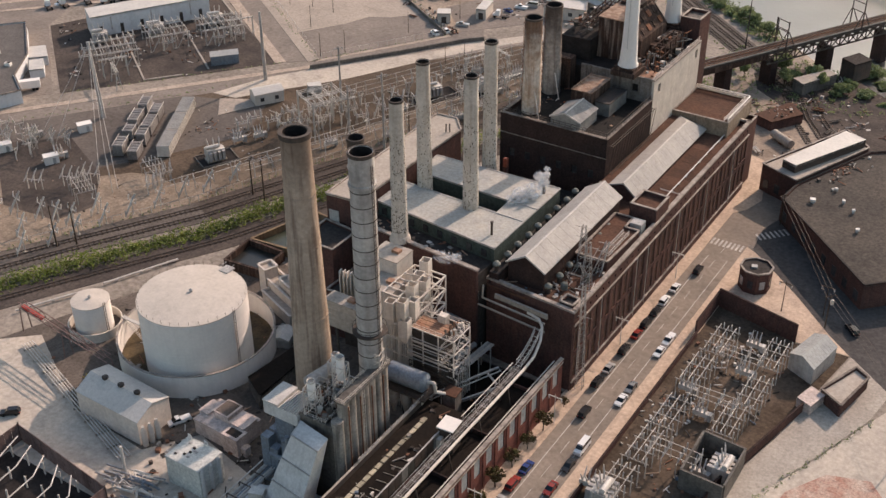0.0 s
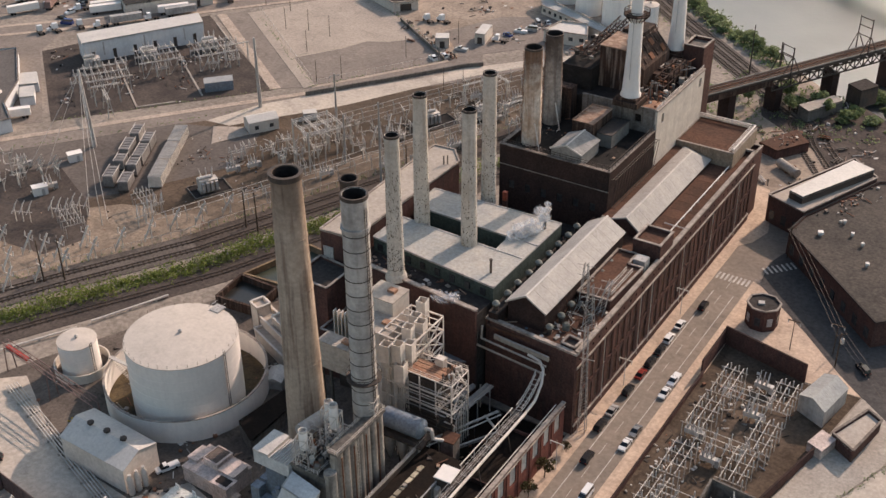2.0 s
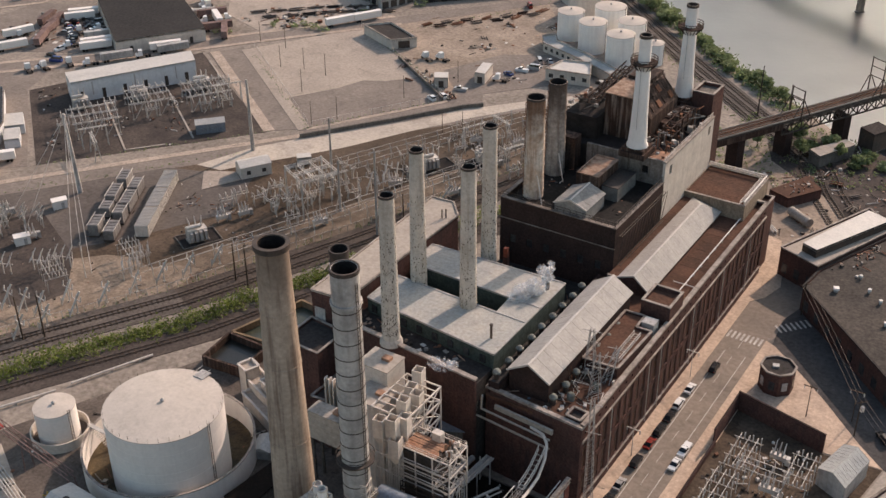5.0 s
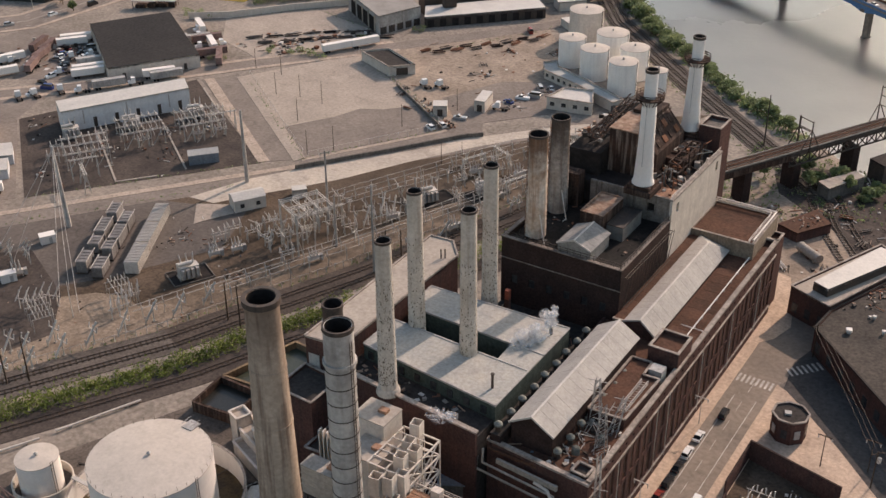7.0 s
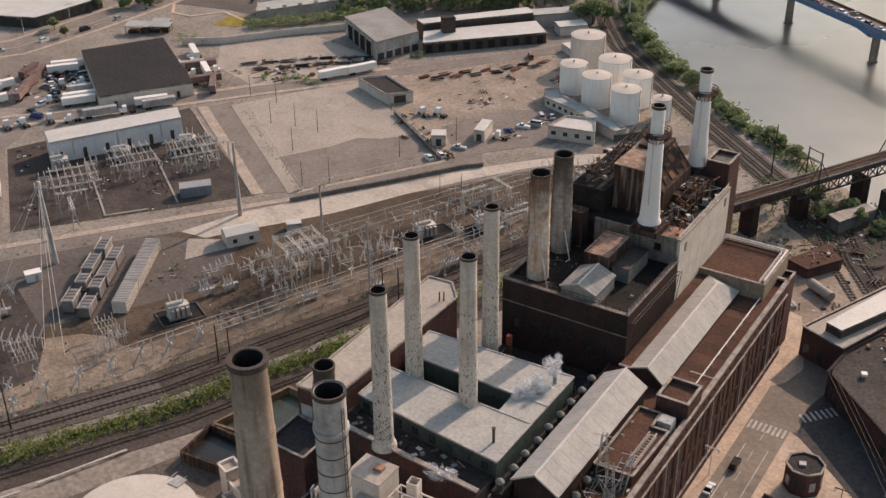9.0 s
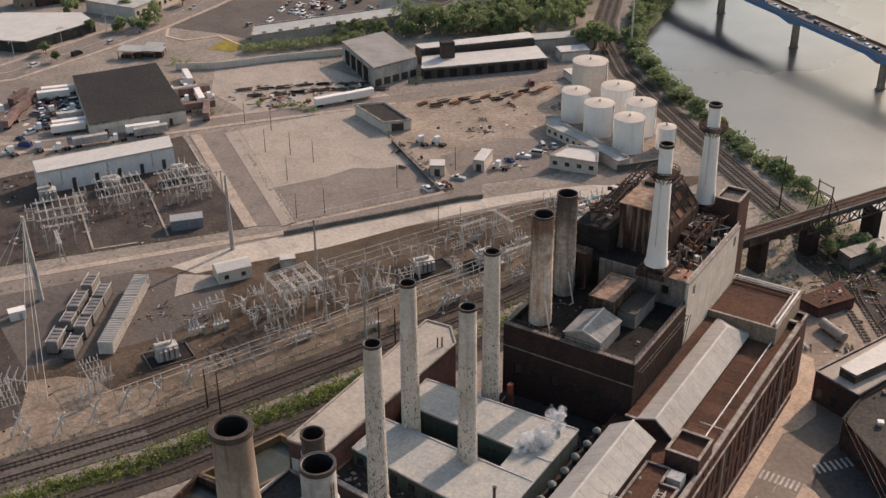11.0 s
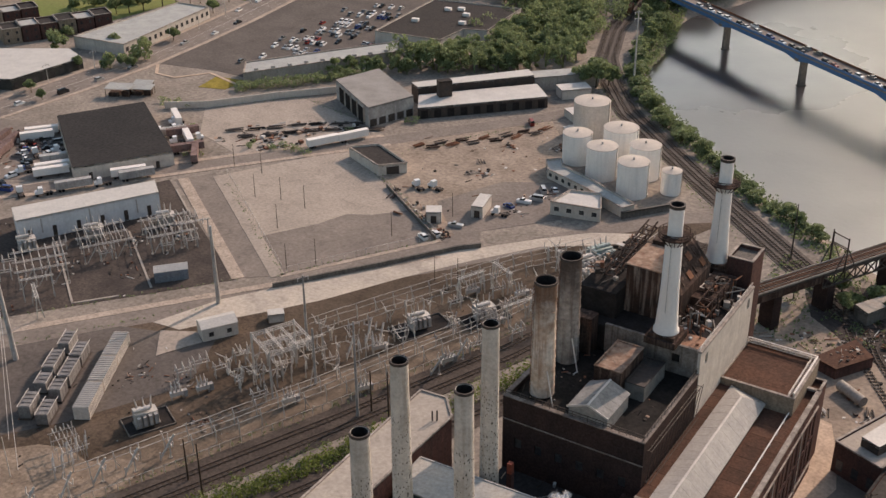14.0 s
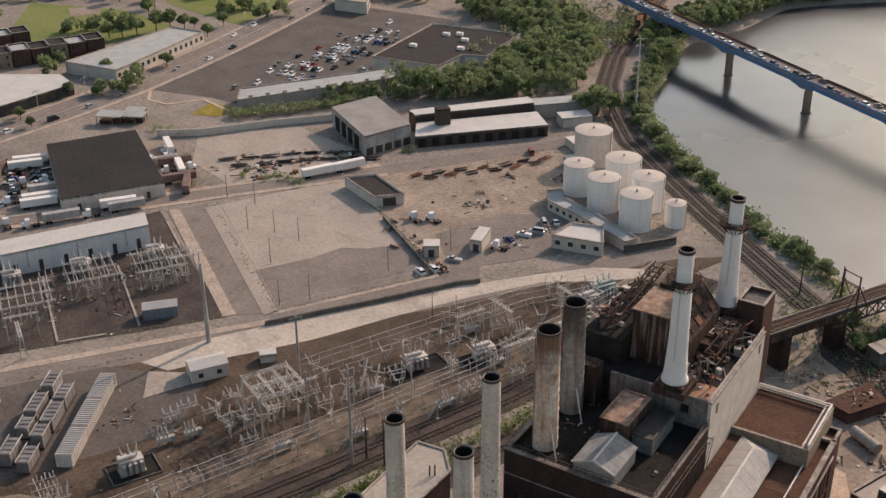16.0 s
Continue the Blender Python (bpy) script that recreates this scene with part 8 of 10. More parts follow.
def switch_stand(w=5.0, h=3.4):
    th = thing("disconnect_switch", "galvanised switch stand with three upright insulators", "switch", 0, 0, 0, group="disconnect switches")
    for s in (-1, 1):
        part("post", Mesh().beam((s * w * 0.36, 0, 0), (s * w * 0.36, 0, h), 0.28), GALV, th)
        part("strut", Mesh().beam((s * w * 0.36, 1.5, 0), (s * w * 0.36, 0, h * 0.9), 0.16), GALV, th)
    for d in (-0.8, 0.8):
        part("beam", Mesh().beam((-w / 2, d, h), (w / 2, d, h), 0.2), GALV, th)
    for k in (-1, 0, 1):
        for d in (-0.8, 0.8):
            part("insulator", Mesh().rod((k * w * 0.4, d, h), (k * w * 0.4, d * 1.25, h + 1.7), 0.18, 6, 0.12), INSUL, th)
        part("blade", Mesh().beam((k * w * 0.4, -1.0, h + 1.7), (k * w * 0.4, 1.2, h + 2.1 + 0.4 * k), 0.13), GALV, th)
    return th


def slant_frame():
    th = thing("line_trap", "white slanted switch arm on a steel post", "switch", 0, 0, 0, group="slanted switch arms")
    part("post", Mesh().beam((0, 0, 0), (0, 0, 4.6), 0.28), GALV, th)
    part("arm", Mesh().beam((-2.6, 0, 0.8), (1.6, 0, 6.6), 0.42), GALV, th)
    part("arm", Mesh().beam((-2.6, 0, 0.0), (-2.6, 0, 2.6), 0.26), GALV, th)
    part("cross_arm", Mesh().beam((0.2, -2.2, 4.6), (0.2, 2.2, 4.6), 0.22), GALV, th)
    for k in (-1, 0, 1):
        part("insulator", Mesh().rod((0.2, k * 2.0, 4.6), (0.5, k * 2.0, 6.1), 0.16, 6), INSUL, th)
    part("foot", Mesh().block(0, 0, 0, 0.9, 0.9, 0.25), CONC, th)
    return th


def breaker():
    th = thing("circuit_breaker", "pale grey circuit breaker with slanted bushings", "circuit breaker", 0, 0, 0, group="circuit breakers")
    part("tank", Mesh().block(0, 0, 1.2, 3.6, 1.3, 1.2), GALV, th)
    part("control_box", Mesh().block(2.4, 0, 0.4, 1.0, 1.4, 2.0), STEEL, th)
    for s in (-1.5, 1.5):
        for d in (-0.5, 0.5):
            part("leg", Mesh().beam((s, d, 0), (s, d, 1.2), 0.16), GALV, th)
    for k in (-1, 0, 1):
        for d in (-1, 1):
            part("bushing", Mesh().rod((k * 1.1, d * 0.3, 2.4), (k * 1.1, d * 1.5, 5.0), 0.24, 8, 0.1), INSUL, th)
    return th


def transformer():
    th = thing("transformer", "large grey power transformer with cooling fins and bushings", "transformer", 0, 0, 0, group="power transformers")
    part("tank", Mesh().block(0, 0, 0.5, 6.0, 3.2, 3.6), GALV, th)
    part("base", Mesh().block(0, 0, 0, 6.6, 3.8, 0.5), CONC, th)
    for s in (-1, 1):
        for k in range(4):
            part("radiator", Mesh().box(-2.8 + k * 1.5, -1.9 + k * 1.5, s * 1.6 if s > 0 else -2.9, 2.9 if s > 0 else -1.6, 0.9, 3.8), STEEL, th)
    part("conservator", Mesh().rod((-3.4, -1.2, 5.4), (1.0, -1.2, 5.4), 0.65, 12), GALV, th)
    for k in (-1, 0, 1):
        part("bushing", Mesh().rod((k * 1.7, 0.4, 4.1), (k * 2.2, 1.0, 7.6), 0.3, 8, 0.12), INSUL, th)
        part("bushing", Mesh().rod((k * 0.9, -0.4, 4.1), (k * 1.0, -0.5, 5.6), 0.2, 8, 0.1), INSUL, th)
    return th


def bus_bars(l=12.0, h=4.6):
    th = thing("bus_bars", "set of three pale bus bars on low steel frames", "bus bars", 0, 0, 0, group="low bus bars")
    for k in (-1, 0, 1):
        part("tube", Mesh().beam((k * 2.0, -l / 2, h + 1.0), (k * 2.0, l / 2, h + 1.0), 0.12), GALV, th)
    for j in range(4):
        v = -l / 2 + 0.6 + j * (l - 1.2) / 3
        part("beam", Mesh().beam((-3.4, v, h), (3.4, v, h), 0.13), GALV, th)
        for s in (-1, 1):
            part("post", Mesh().beam((s * 2.9, v, 0), (s * 2.9, v, h), 0.15), GALV, th)
        for k in (-1, 0, 1):
            part("insulator", Mesh().rod((k * 2.0, v, h), (k * 2.0, v, h + 1.0), 0.18, 6).rod((k * 2.0 + 0.9, v, h), (k * 2.0 + 0.9, v, h + 1.9), 0.14, 6), INSUL, th)
    return th


def put(proto, places, dz=0.06, seed=1, jitter=3.0):
    """The first place takes the thing itself, the others copies."""
    r = random.Random(seed)
    for i, (x, y, rz) in enumerate(places):
        m = pose(x, y, dz, 0, 0, rz + r.uniform(-jitter, jitter))
        if i == 0:
            proto.matrix_basis = m
        else:
            copy_thing(proto, m)


def edge_at(step, off, s0, s1):
    """Places beside the railway, off metres to its left, between two distances along it."""
    line = ribbon(EDGE, off, off)[0]
    return [p for i, p in enumerate(along(line, step)) if s0 <= i * step <= s1]


rnd = random.Random(21)


def bus_line(l=13.0, h=3.6):
    th = thing("bus_line", "long pale bus tube on thin posts", "bus bars", 0, 0, 0, group="long bus lines")
    for z in (h, h + 1.4):
        part("tube", Mesh().beam((-l / 2, 0.5 * (z - h), z), (l / 2, 0.5 * (z - h), z), 0.13), GALV, th)
    for k in (-1, 1):
        part("post", Mesh().beam((k * l / 4, 0, 0), (k * l / 4, 0, h + 0.5), 0.2), GALV, th)
        part("insulator", Mesh().rod((k * l / 4, 0.3, h), (k * l / 4, 0.7, h + 1.5), 0.15, 6), INSUL, th)
    part("strut", Mesh().beam((l / 4 + 1.2, 0, 0), (l / 4, 0, h * 0.8), 0.16), GALV, th)
    return th


def tall_switch(h=7.0):
    th = thing("switch_post", "three leaning galvanised switch posts with insulators", "switch", 0, 0, 0, group="tall switch posts")
    for k in (-1, 0, 1):
        part("post", Mesh().beam((k * 2.4, 0, 0), (k * 2.4, 0.2, h * 0.62), 0.24), GALV, th)
        part("arm", Mesh().beam((k * 2.4 - 0.2, -1.6, h * 0.5), (k * 2.4 + 0.9, 1.4, h), 0.2), GALV, th)
        part("insulator", Mesh().rod((k * 2.4, 0.1, h * 0.62), (k * 2.4 + 0.4, 0.8, h * 0.86), 0.2, 6), INSUL, th)
    part("beam", Mesh().beam((-3.4, 0, h * 0.5), (3.4, 0, h * 0.5), 0.2), GALV, th)
    return th


def truss_portal(w=13.0, h=13.5, e=6.0):
    """A portal of light trusses round a square of busbars."""
    th = thing("truss_portal", "square galvanised truss portal with slung insulators", "gantry", 0, 0, 0, group="truss portals")
    for sx in (-1, 1):
        for sy in (-1, 1):
            x, y = sx * w / 2, sy * e
            part("leg", Mesh().beam((x, y, 0), (x, y, h + 1.2), 0.42), GALV, th)
            part("strut", Mesh().beam((x - sx * 1.6, y, 0), (x, y, h * 0.5), 0.2), GALV, th)
    for sy in (-1, 0, 1):
        bm = Mesh()
        y = sy * e
        for d, z in ((-0.5, 0), (0.5, 0), (0, 0.9)):
            bm.beam((-w / 2, y + d, h + z), (w / 2, y + d, h + z), 0.18)
        for k in range(12):
            u = -w / 2 + w * k / 12
            bm.beam((u, y - 0.5 if k % 2 else y + 0.5, h), (u + w / 12, y + 0.5 if k % 2 else y - 0.5, h), 0.08)
            bm.beam((u, y, h + (0.9 if k % 2 else 0)), (u + w / 12, y, h + (0 if k % 2 else 0.9)), 0.08)
        part("truss", bm, GALV, th)
        for k in range(5):
            u = -w / 2 + w * (k + 0.5) / 5
            part("insulator", Mesh().rod((u, y, h - 0.1), (u + 0.3, y + 0.8, h - 2.2), 0.2, 6), INSUL, th)
    for sx in (-1, -0.33, 0.33, 1):
        part("truss", Mesh().beam((sx * w / 2, -e, h), (sx * w / 2, e, h), 0.22).beam((sx * w / 2, -e, h + 0.9), (sx * w / 2, e, h + 0.9), 0.18), GALV, th)
    for k in range(6):
        u = -w / 2 + w * (k + 0.5) / 6
        part("bus_tube", Mesh().beam((u, -e, h - 2.3), (u + 1.0, e, h - 1.6), 0.15), GALV, th)
        part("stand", Mesh().beam((u, (-1) ** k * 2.2, 0), (u, (-1) ** k * 2.2, 3.6), 0.24), GALV, th)
        part("insulator", Mesh().rod((u, (-1) ** k * 2.2, 3.6), (u + 0.2, (-1) ** k * 2.2, 5.4), 0.2, 6), INSUL, th)
    return th


def bus_structure(w=15.0, l=16.0, h=6.2):
    """Low open steelwork over which sloping busbars run to a line of stands."""
    th = thing("bus_structure", "pale steel bus structure with rows of sloping tubes and insulators", "bus structure", 0, 0, 0, group="substation bus structures")
    for j, v in enumerate((-l / 2, 0.0, l / 2)):
        for k in range(4):
            u = -w / 2 + w * k / 3
            part("post", Mesh().beam((u, v, 0), (u, v, h - 0.4 * j), 0.2), GALV, th)
            part("footing", Mesh().block(u, v, 0, 0.8, 0.8, 0.3), CONC, th)
        part("beam", Mesh().beam((-w / 2 - 1.2, v, h - 0.4 * j), (w / 2 + 1.2, v, h - 0.4 * j), 0.2), GALV, th)
        part("beam", Mesh().beam((-w / 2 - 1.2, v + 0.9, h - 0.4 * j), (w / 2 + 1.2, v + 0.9, h - 0.4 * j), 0.2), GALV, th)
        for k in range(7):
            u = -w / 2 + w * k / 6
            part("insulator", Mesh().rod((u, v, h - 0.4 * j), (u, v + 0.3, h - 0.4 * j + 1.5), 0.18, 6), INSUL, th)
    for k in range(7):
        u = -w / 2 + w * k / 6
        part("bus_tube", Mesh().beam((u, -l / 2 - 1.5, h + 1.6), (u, l / 2 + 1.0, h + 0.6), 0.13), GALV, th)
    for k in range(3):
        u = -w / 2 + w * (k + 0.5) / 3
        part("strut", Mesh().beam((u - 1.8, -l / 2, 0.3), (u + 1.8, -l / 2, h - 0.3), 0.18), GALV, th)
        part("strut", Mesh().beam((u, 0, 0.3), (u, l / 2, h - 1.0), 0.18), GALV, th)
    return th


put(slant_frame(), [(-246.2, 203.1, 82), (-249.1, 194.9, 82), (-251.5, 186.1, 82), (-253.4, 178.8, 82), (-243.0, 211.8, 82), (-240.4, 220.1, 82), (-236.5, 227.2, 82), (-257.5, 171, 82), (-262, 164, 82), (-277.7, 185.7, 82), (-281.1, 181.4, 82),
                    (-268.3, 187.2, 82), (-262.9, 188.5, 82), (-290, 176, 82), (-284, 168, 82), (-276, 176, 82), (-270, 160, 82), (-266, 178, 82), (-258, 190, 82), (-256, 198, 82), (-233, 236, 60), (-221.8, 298.2, 100), (-218.3, 308.5, 100), (-222.9, 308.9, 100), (-202.8, 296.1, 60), (-195.3, 303.7, 60), (-193.8, 313.9, 60)], seed=3, jitter=9)
put(tall_switch(), [(-307.4, 218.2, -20), (-302.5, 221.3, -20), (-298, 224, -20), (-275.8, 205.2, 30), (-272, 210.2, 30), (-315.1, 213.5, -20), (-250.2, 216.6, 62), (-252.3, 222.9, 62), (-322, 206, -20), (-284, 198, 30), (-218, 300, 70), (-330, 200, -20)], seed=4, jitter=12)
northern = [(x, y, d) for o in (0.0, -7.0) for x, y, d in along(ribbon([(-239, 304), (-209, 368), (-194, 390)], o, o)[0], 13.0, 4.0)]
put(bus_line(), [(x, y, d) for x, y, d in edge_at(13.0, 5.0, 150, 330)] + [(x, y, d) for x, y, d in edge_at(13.0, 9.5, 130, 330)] + northern, seed=5, jitter=1.5)
def bus_post():
    th = thing("bus_post", "pale steel post with a forked arm and insulators", "bus post", 0, 0, 0, group="bus posts")
    part("post", Mesh().beam((0, 0, 0), (0, 0, 4.2), 0.26), GALV, th)
    part("fork", Mesh().beam((-1.5, 0, 4.2), (1.5, 0, 4.2), 0.2).beam((-1.5, 0, 4.2), (-1.8, 0.2, 6.0), 0.22).beam((1.5, 0, 4.2), (1.7, -0.2, 6.2), 0.22).beam((0.2, 0, 2.0), (1.5, 0, 4.2), 0.16), GALV, th)
    part("bus_tube", Mesh().beam((-1.8, -2.6, 5.7), (-1.7, 2.8, 6.2), 0.13), GALV, th)
    return th


posts = []
for u in range(19):
    for v in range(4):
        x, y = frame_of(66)(-228, 292, u * 5.6 + rnd.uniform(-2, 2), 14 - v * 7.5 + rnd.uniform(-2.4, 2.4))
        if rnd.random() < 0.5:
            posts.append((x, y, 66 + rnd.choice((0, 0, 90, 45)) + rnd.uniform(-12, 12)))
for k in range(22):
    x, y = frame_of(62)(-245, 266, rnd.uniform(0, 27), rnd.uniform(-7, 8))
    posts.append((x, y, 62 + rnd.choice((0, 90, 30))))
for k in range(16):
    x, y = frame_of(62)(-330, 196, rnd.uniform(0, 30), rnd.uniform(-22, 8))
    posts.append((x, y, 62 + rnd.choice((0, 90, 30))))
put(bus_post(), posts, seed=41, jitter=8)
put(truss_portal(), [(-230.6, 278.6, 64)], jitter=0)
put(bus_structure(), [(-333.8, 308.0, 56), (-320.0, 325.0, 56), (-338.0, 285.0, 56)], seed=2, jitter=1)
dense = [(x, y, 62 + (rnd.random() < 0.35) * 90) for u in range(6) for v in range(4) for x, y in [frame_of(64)(-196, 322, u * 10.5 + rnd.uniform(-2.5, 2.5), -5 + v * 7.0 - u * 0.6 + rnd.uniform(-1.5, 1.5))]]
put(gantry(9.0, 7.4), [(-211, 346.9, 64), (-205, 356, 154), (-190, 340, 64), (-187, 352, 64), (-184, 366, 64), (-191, 374, 154), (-231, 290, 62), (-312, 330, 56), (-326.5, 274, 56), (-320, 268, 146)], seed=6)
put(switch_stand(), [(-254.6, 263.8, 62), (-253.5, 269.5, 62), (-246.8, 270.6, 62), (-246.7, 279, 62), (-241, 287, 62), (-229, 292, 62), (-223, 290, 62), (-229.1, 266, 62), (-215, 313, 62), (-210, 336, 62), (-203, 350, 62)] + dense[::2] +
    [(-350, 282, 56), (-345, 276, 56), (-313.5, 318, 56), (-309, 325, 56), (-327, 303, 56), (-330, 330, 56), (-322, 338, 56), (-346, 300, 56)], seed=7, jitter=6)
put(breaker(), [(-216.9, 304.4, 60), (-196.2, 309.3, 60), (-208.5, 285.1, 60), (-195.2, 334.7, 60), (-197, 353.6, 60), (-211, 346.9, 60), (-246, 262, 60), (-250, 256, 60), (-312, 222, 60), (-318, 205, 60), (-293, 216, 60), (-222, 270, 62), (-70.5, 213, 0), (-61, 226, 0), (-62.5, 238, 0), (-64, 206, 0), (-57, 187, 0), (-76, 171, 0)], seed=8)
put(transformer(), [(-249, 243.5, 62), (-344.0, 313.5, 56), (-330.0, 334.0, 56), (-357.0, 295.0, 56), (-214.5, 322.5, 62), (-52.5, 190.5, 90), (-72, 170, 90), (-200.5, 337.5, 62), (-188, 382, 62)], seed=9)
gt = thing("transformer", "pale green transformer with radiators at the end of the switchyard", "transformer", -186.5, 390.0, 0.06, 62, group="power transformers")
GREENISH = mat("pale_green_enamel", (0.33, 0.39, 0.36), 0.6, col2=(0.25, 0.29, 0.27), large=3, streak=0.4)
part("tank", Mesh().block(0, 0, 0.5, 7.0, 3.6, 4.2), GREENISH, gt)
part("base", Mesh().block(0, 0, 0, 8.0, 4.4, 0.5), CONC, gt)
for k in range(5):
    for sy in (-1, 1):
        part("radiator", Mesh().block(-3.0 + 1.5 * k, sy * 2.7, 0.8, 0.9, 1.6, 3.4), GREENISH, gt)
for k in (-1, 0, 1):
    part("bushing", Mesh().rod((k * 2.0, 0.3, 4.7), (k * 2.4, 1.0, 8.0), 0.3, 8, 0.12), INSUL, gt)
part("conservator", Mesh().rod((-3.2, -1.4, 6.0), (2.0, -1.4, 6.0), 0.7, 12), GREENISH, gt)
for x, y, l, w in ((-249, 244, 12.5, 9.0), (-213.8, 322, 18.0, 9.0), (-200.2, 337, 15.0, 8.0)):
    th = thing("bund", "low concrete bund with a dark oily floor round a transformer", "bund", x, y, 0.06, 62, group="transformer bunds")
    part("floor", Mesh().block(0, 0, 0, l, w, 0.06), SOOT, th)
    for a, b, c, d in ((0, w / 2, l, 0.3), (0, -w / 2, l, 0.3), (l / 2, 0, 0.3, w), (-l / 2, 0, 0.3, w)):
        part("kerb", Mesh().block(a, b, 0, c, d, 0.4), CONC_DARK, th)
for p, q in (((-352.8, 303.6), (-314.9, 276.9)), ((-337.1, 322.6), (-300.8, 297.1)), ((-347.8, 357.3), (-330.2, 345.4)), ((-315.2, 276.6), (-306.0, 288.0))):
    setting("cable_trench", Mesh().beam((*p, 0.15), (*q, 0.15), 0.7, 0.3), CONC, "pale concrete cable trench cover in dark gravel", "cable trench")
for x, y, a in ((-301.8, 235.3, 60), (-313.5, 210.5, 60), (-293.5, 213.0, 60)):
    th = thing("kiosk", "small white metal kiosk in the switchyard", "kiosk", x, y, 0.06, a, group="switchyard kiosks")
    part("body", Mesh().block(0, 0, 0, 4.6, 2.8, 2.8), WHITE, th)
    part("roof", Mesh().block(0, 0, 2.8, 5.0, 3.2, 0.2), WHITE, th)
    part("door", Mesh().block(0.8, -1.41, 0.1, 1.0, 0.06, 2.1), STEEL, th)
fence = thing("yard_fence", "thin mesh fence posts along the switchyard and railway", "fence", -257, 178, 0.06)
for x, y, d in along(ribbon(EDGE, 1.3, 1.3)[0], 3.0):
    if y < 330:
        part("post", Mesh().beam((x + 257, y - 178, 0), (x + 257, y - 178, 2.3), 0.12), GALV, fence)
part("rail", bar(ribbon(EDGE, 1.3, 1.3)[0][:6], -257, 178, 2.2, 2.3, 0.07), GALV, fence)
put(bus_bars(12.0, 4.2), [(-69.4, 231.6, 0), (-69.9, 217.5, 0), (-69.2, 199.5, 0), (-69.5, 186.0, 0), (-56.0, 232.6, 0), (-55.4, 216.3, 0), (-56.5, 204.0, 0), (-62.8, 187.0, 90), (-70.0, 172.0, 0), (-62.6, 209.0, 90), (-63.0, 228.0, 90), (-256.0, 223.0, 62), (-268.0, 203.0, 62)], seed=10, jitter=1)

# switchyard walls
sw = thing("yard_wall", "dark stained brick wall round a switchyard", "wall", -78, 200, 0.06)
for p, q, h in (((-77.0, 60), (-77.0, 236), 1.5), ((-77.4, 236), (-77.4, 252), 4.6), ((-77.4, 252), (-54.5, 246.8), 5.4), ((-47.4, 208), (-52.4, 185), 2.6), ((-52.4, 185), (-58.4, 60), 2.6), ((-47.4, 208), (-44.5, 221), 2.6)):
    part("wall_panel", Mesh().beam((p[0] + 78, p[1] - 200, h / 2), (q[0] + 78, q[1] - 200, h / 2), 0.45, h), BRICK, sw)
    part("coping", Mesh().beam((p[0] + 78, p[1] - 200, h + 0.08), (q[0] + 78, q[1] - 200, h + 0.08), 0.52, 0.14), BRICK_SOOT_SHADE, sw)
en = thing("transformer_pen", "tall dark blast walls round a transformer", "wall", -54.5, 189, 0.06)
for p, q in (((-59.6, 196.2), (-49.4, 195.4)), ((-59.6, 196.2), (-59.2, 181.8)), ((-49.6, 195.4), (-49.4, 182)), ((-59.2, 181.8), (-49.4, 181.4))):
    h = 5.6
    part("wall_panel", Mesh().beam((p[0] + 54.5, p[1] - 189, h / 2), (q[0] + 54.5, q[1] - 189, h / 2), 0.5, h), CONC_DARK, en)


# ---- poles ----
def pole(x, y, h, r, material, arms=1, label="tall grey steel transmission pole", rz=0.0, lean=0.0, group="tall poles"):
    th = thing("utility_pole", label, "pole", x, y, 0.0, rz, group=group)
    part("shaft", Mesh().rod((0, 0, 0), (lean, 0, h), r, 10, r * 0.55), material, th, smooth=True)
    for k in range(arms):
        z = h - 0.8 - k * 3.0
        part("cross_arm", Mesh().beam((lean - 1.8, 0, z), (lean + 1.8, 0, z), 0.2), material, th)
        for u in (-1.6, 1.6):
            part("insulator", Mesh().rod((lean + u, 0, z), (lean + u, 0, z - 1.0), 0.13, 6), INSUL, th)
    return th


pole(-275.9, 301.3, 27.0, 0.75, STEEL, 0)
mastp = pole(-304.0, 246.0, 28.4, 0.85, STEEL, 0, "tall grey steel pole with long guy wires", lean=-1.2)
for x, y in ((35, -35), (42, -34), (30, -27), (2, -24), (-2, -30)):
    part("guy_wire", Mesh().rod((-1.2, 0, 27.5), (x, y, 0.1), 0.07, 5), GALV, mastp)
for x, y, h, r_p, n in ((-235.0, 294.4, 25.0, 0.5, 1), (-222.3, 281.9, 18.0, 0.48, 0), (-203.1, 275.4, 29.5, 0.45, 1)):
    pole(x, y, h, r_p, STEEL, n, rz=60)
for x, y, h in ((-207.1, 309.0, 19.5), (-261.6, 209.3, 12.2)):
    pole(x, y, h, 0.16, GALV, 0, "thin pale steel pole in the switchyard")
for x, y, h in ((-222.9, 231.6, 12.5), (-216.2, 229.4, 15.2), (-201.3, 279.2, 13.0), (-193.9, 276.7, 16.5), (-248, 182, 14.0), (-252, 178, 14.0)):
    pole(x, y, h, 0.28, WOOD_POLE, 0, "dark wooden pole by the railway")
for x, y in ((-266, 338), (-296, 370), (-256, 368), (-246, 392), (-308, 371), (-330, 386), (-272, 330), (-294, 352), (-318, 368), (-344, 386), (-226, 349), (-218.5, 351)):
    pole(x, y, 9.5, 0.13, WOOD_POLE, 0, "thin dark street light pole", rz=random.Random(int(x)).uniform(0, 180), group="street light poles")
pole(-250.5, 560.0, 34, 0.55, GALV, 2, rz=40)
pole(-133, 424.0, 20, 0.3, STEEL_DARK, 0, "dark catenary mast by the river")
pole(-118, 412.0, 20, 0.3, STEEL_DARK, 0, "dark catenary mast by the river")
for k in range(14):
    x, y, d = along([(-560, 284), (-492, 366), (-478, 470), (-492, 560), (-506, 640)], 26)[k]
    pole(x, y, 10, 0.16, GALV, 1, "thin street light on the avenue", rz=d, group="street light poles")
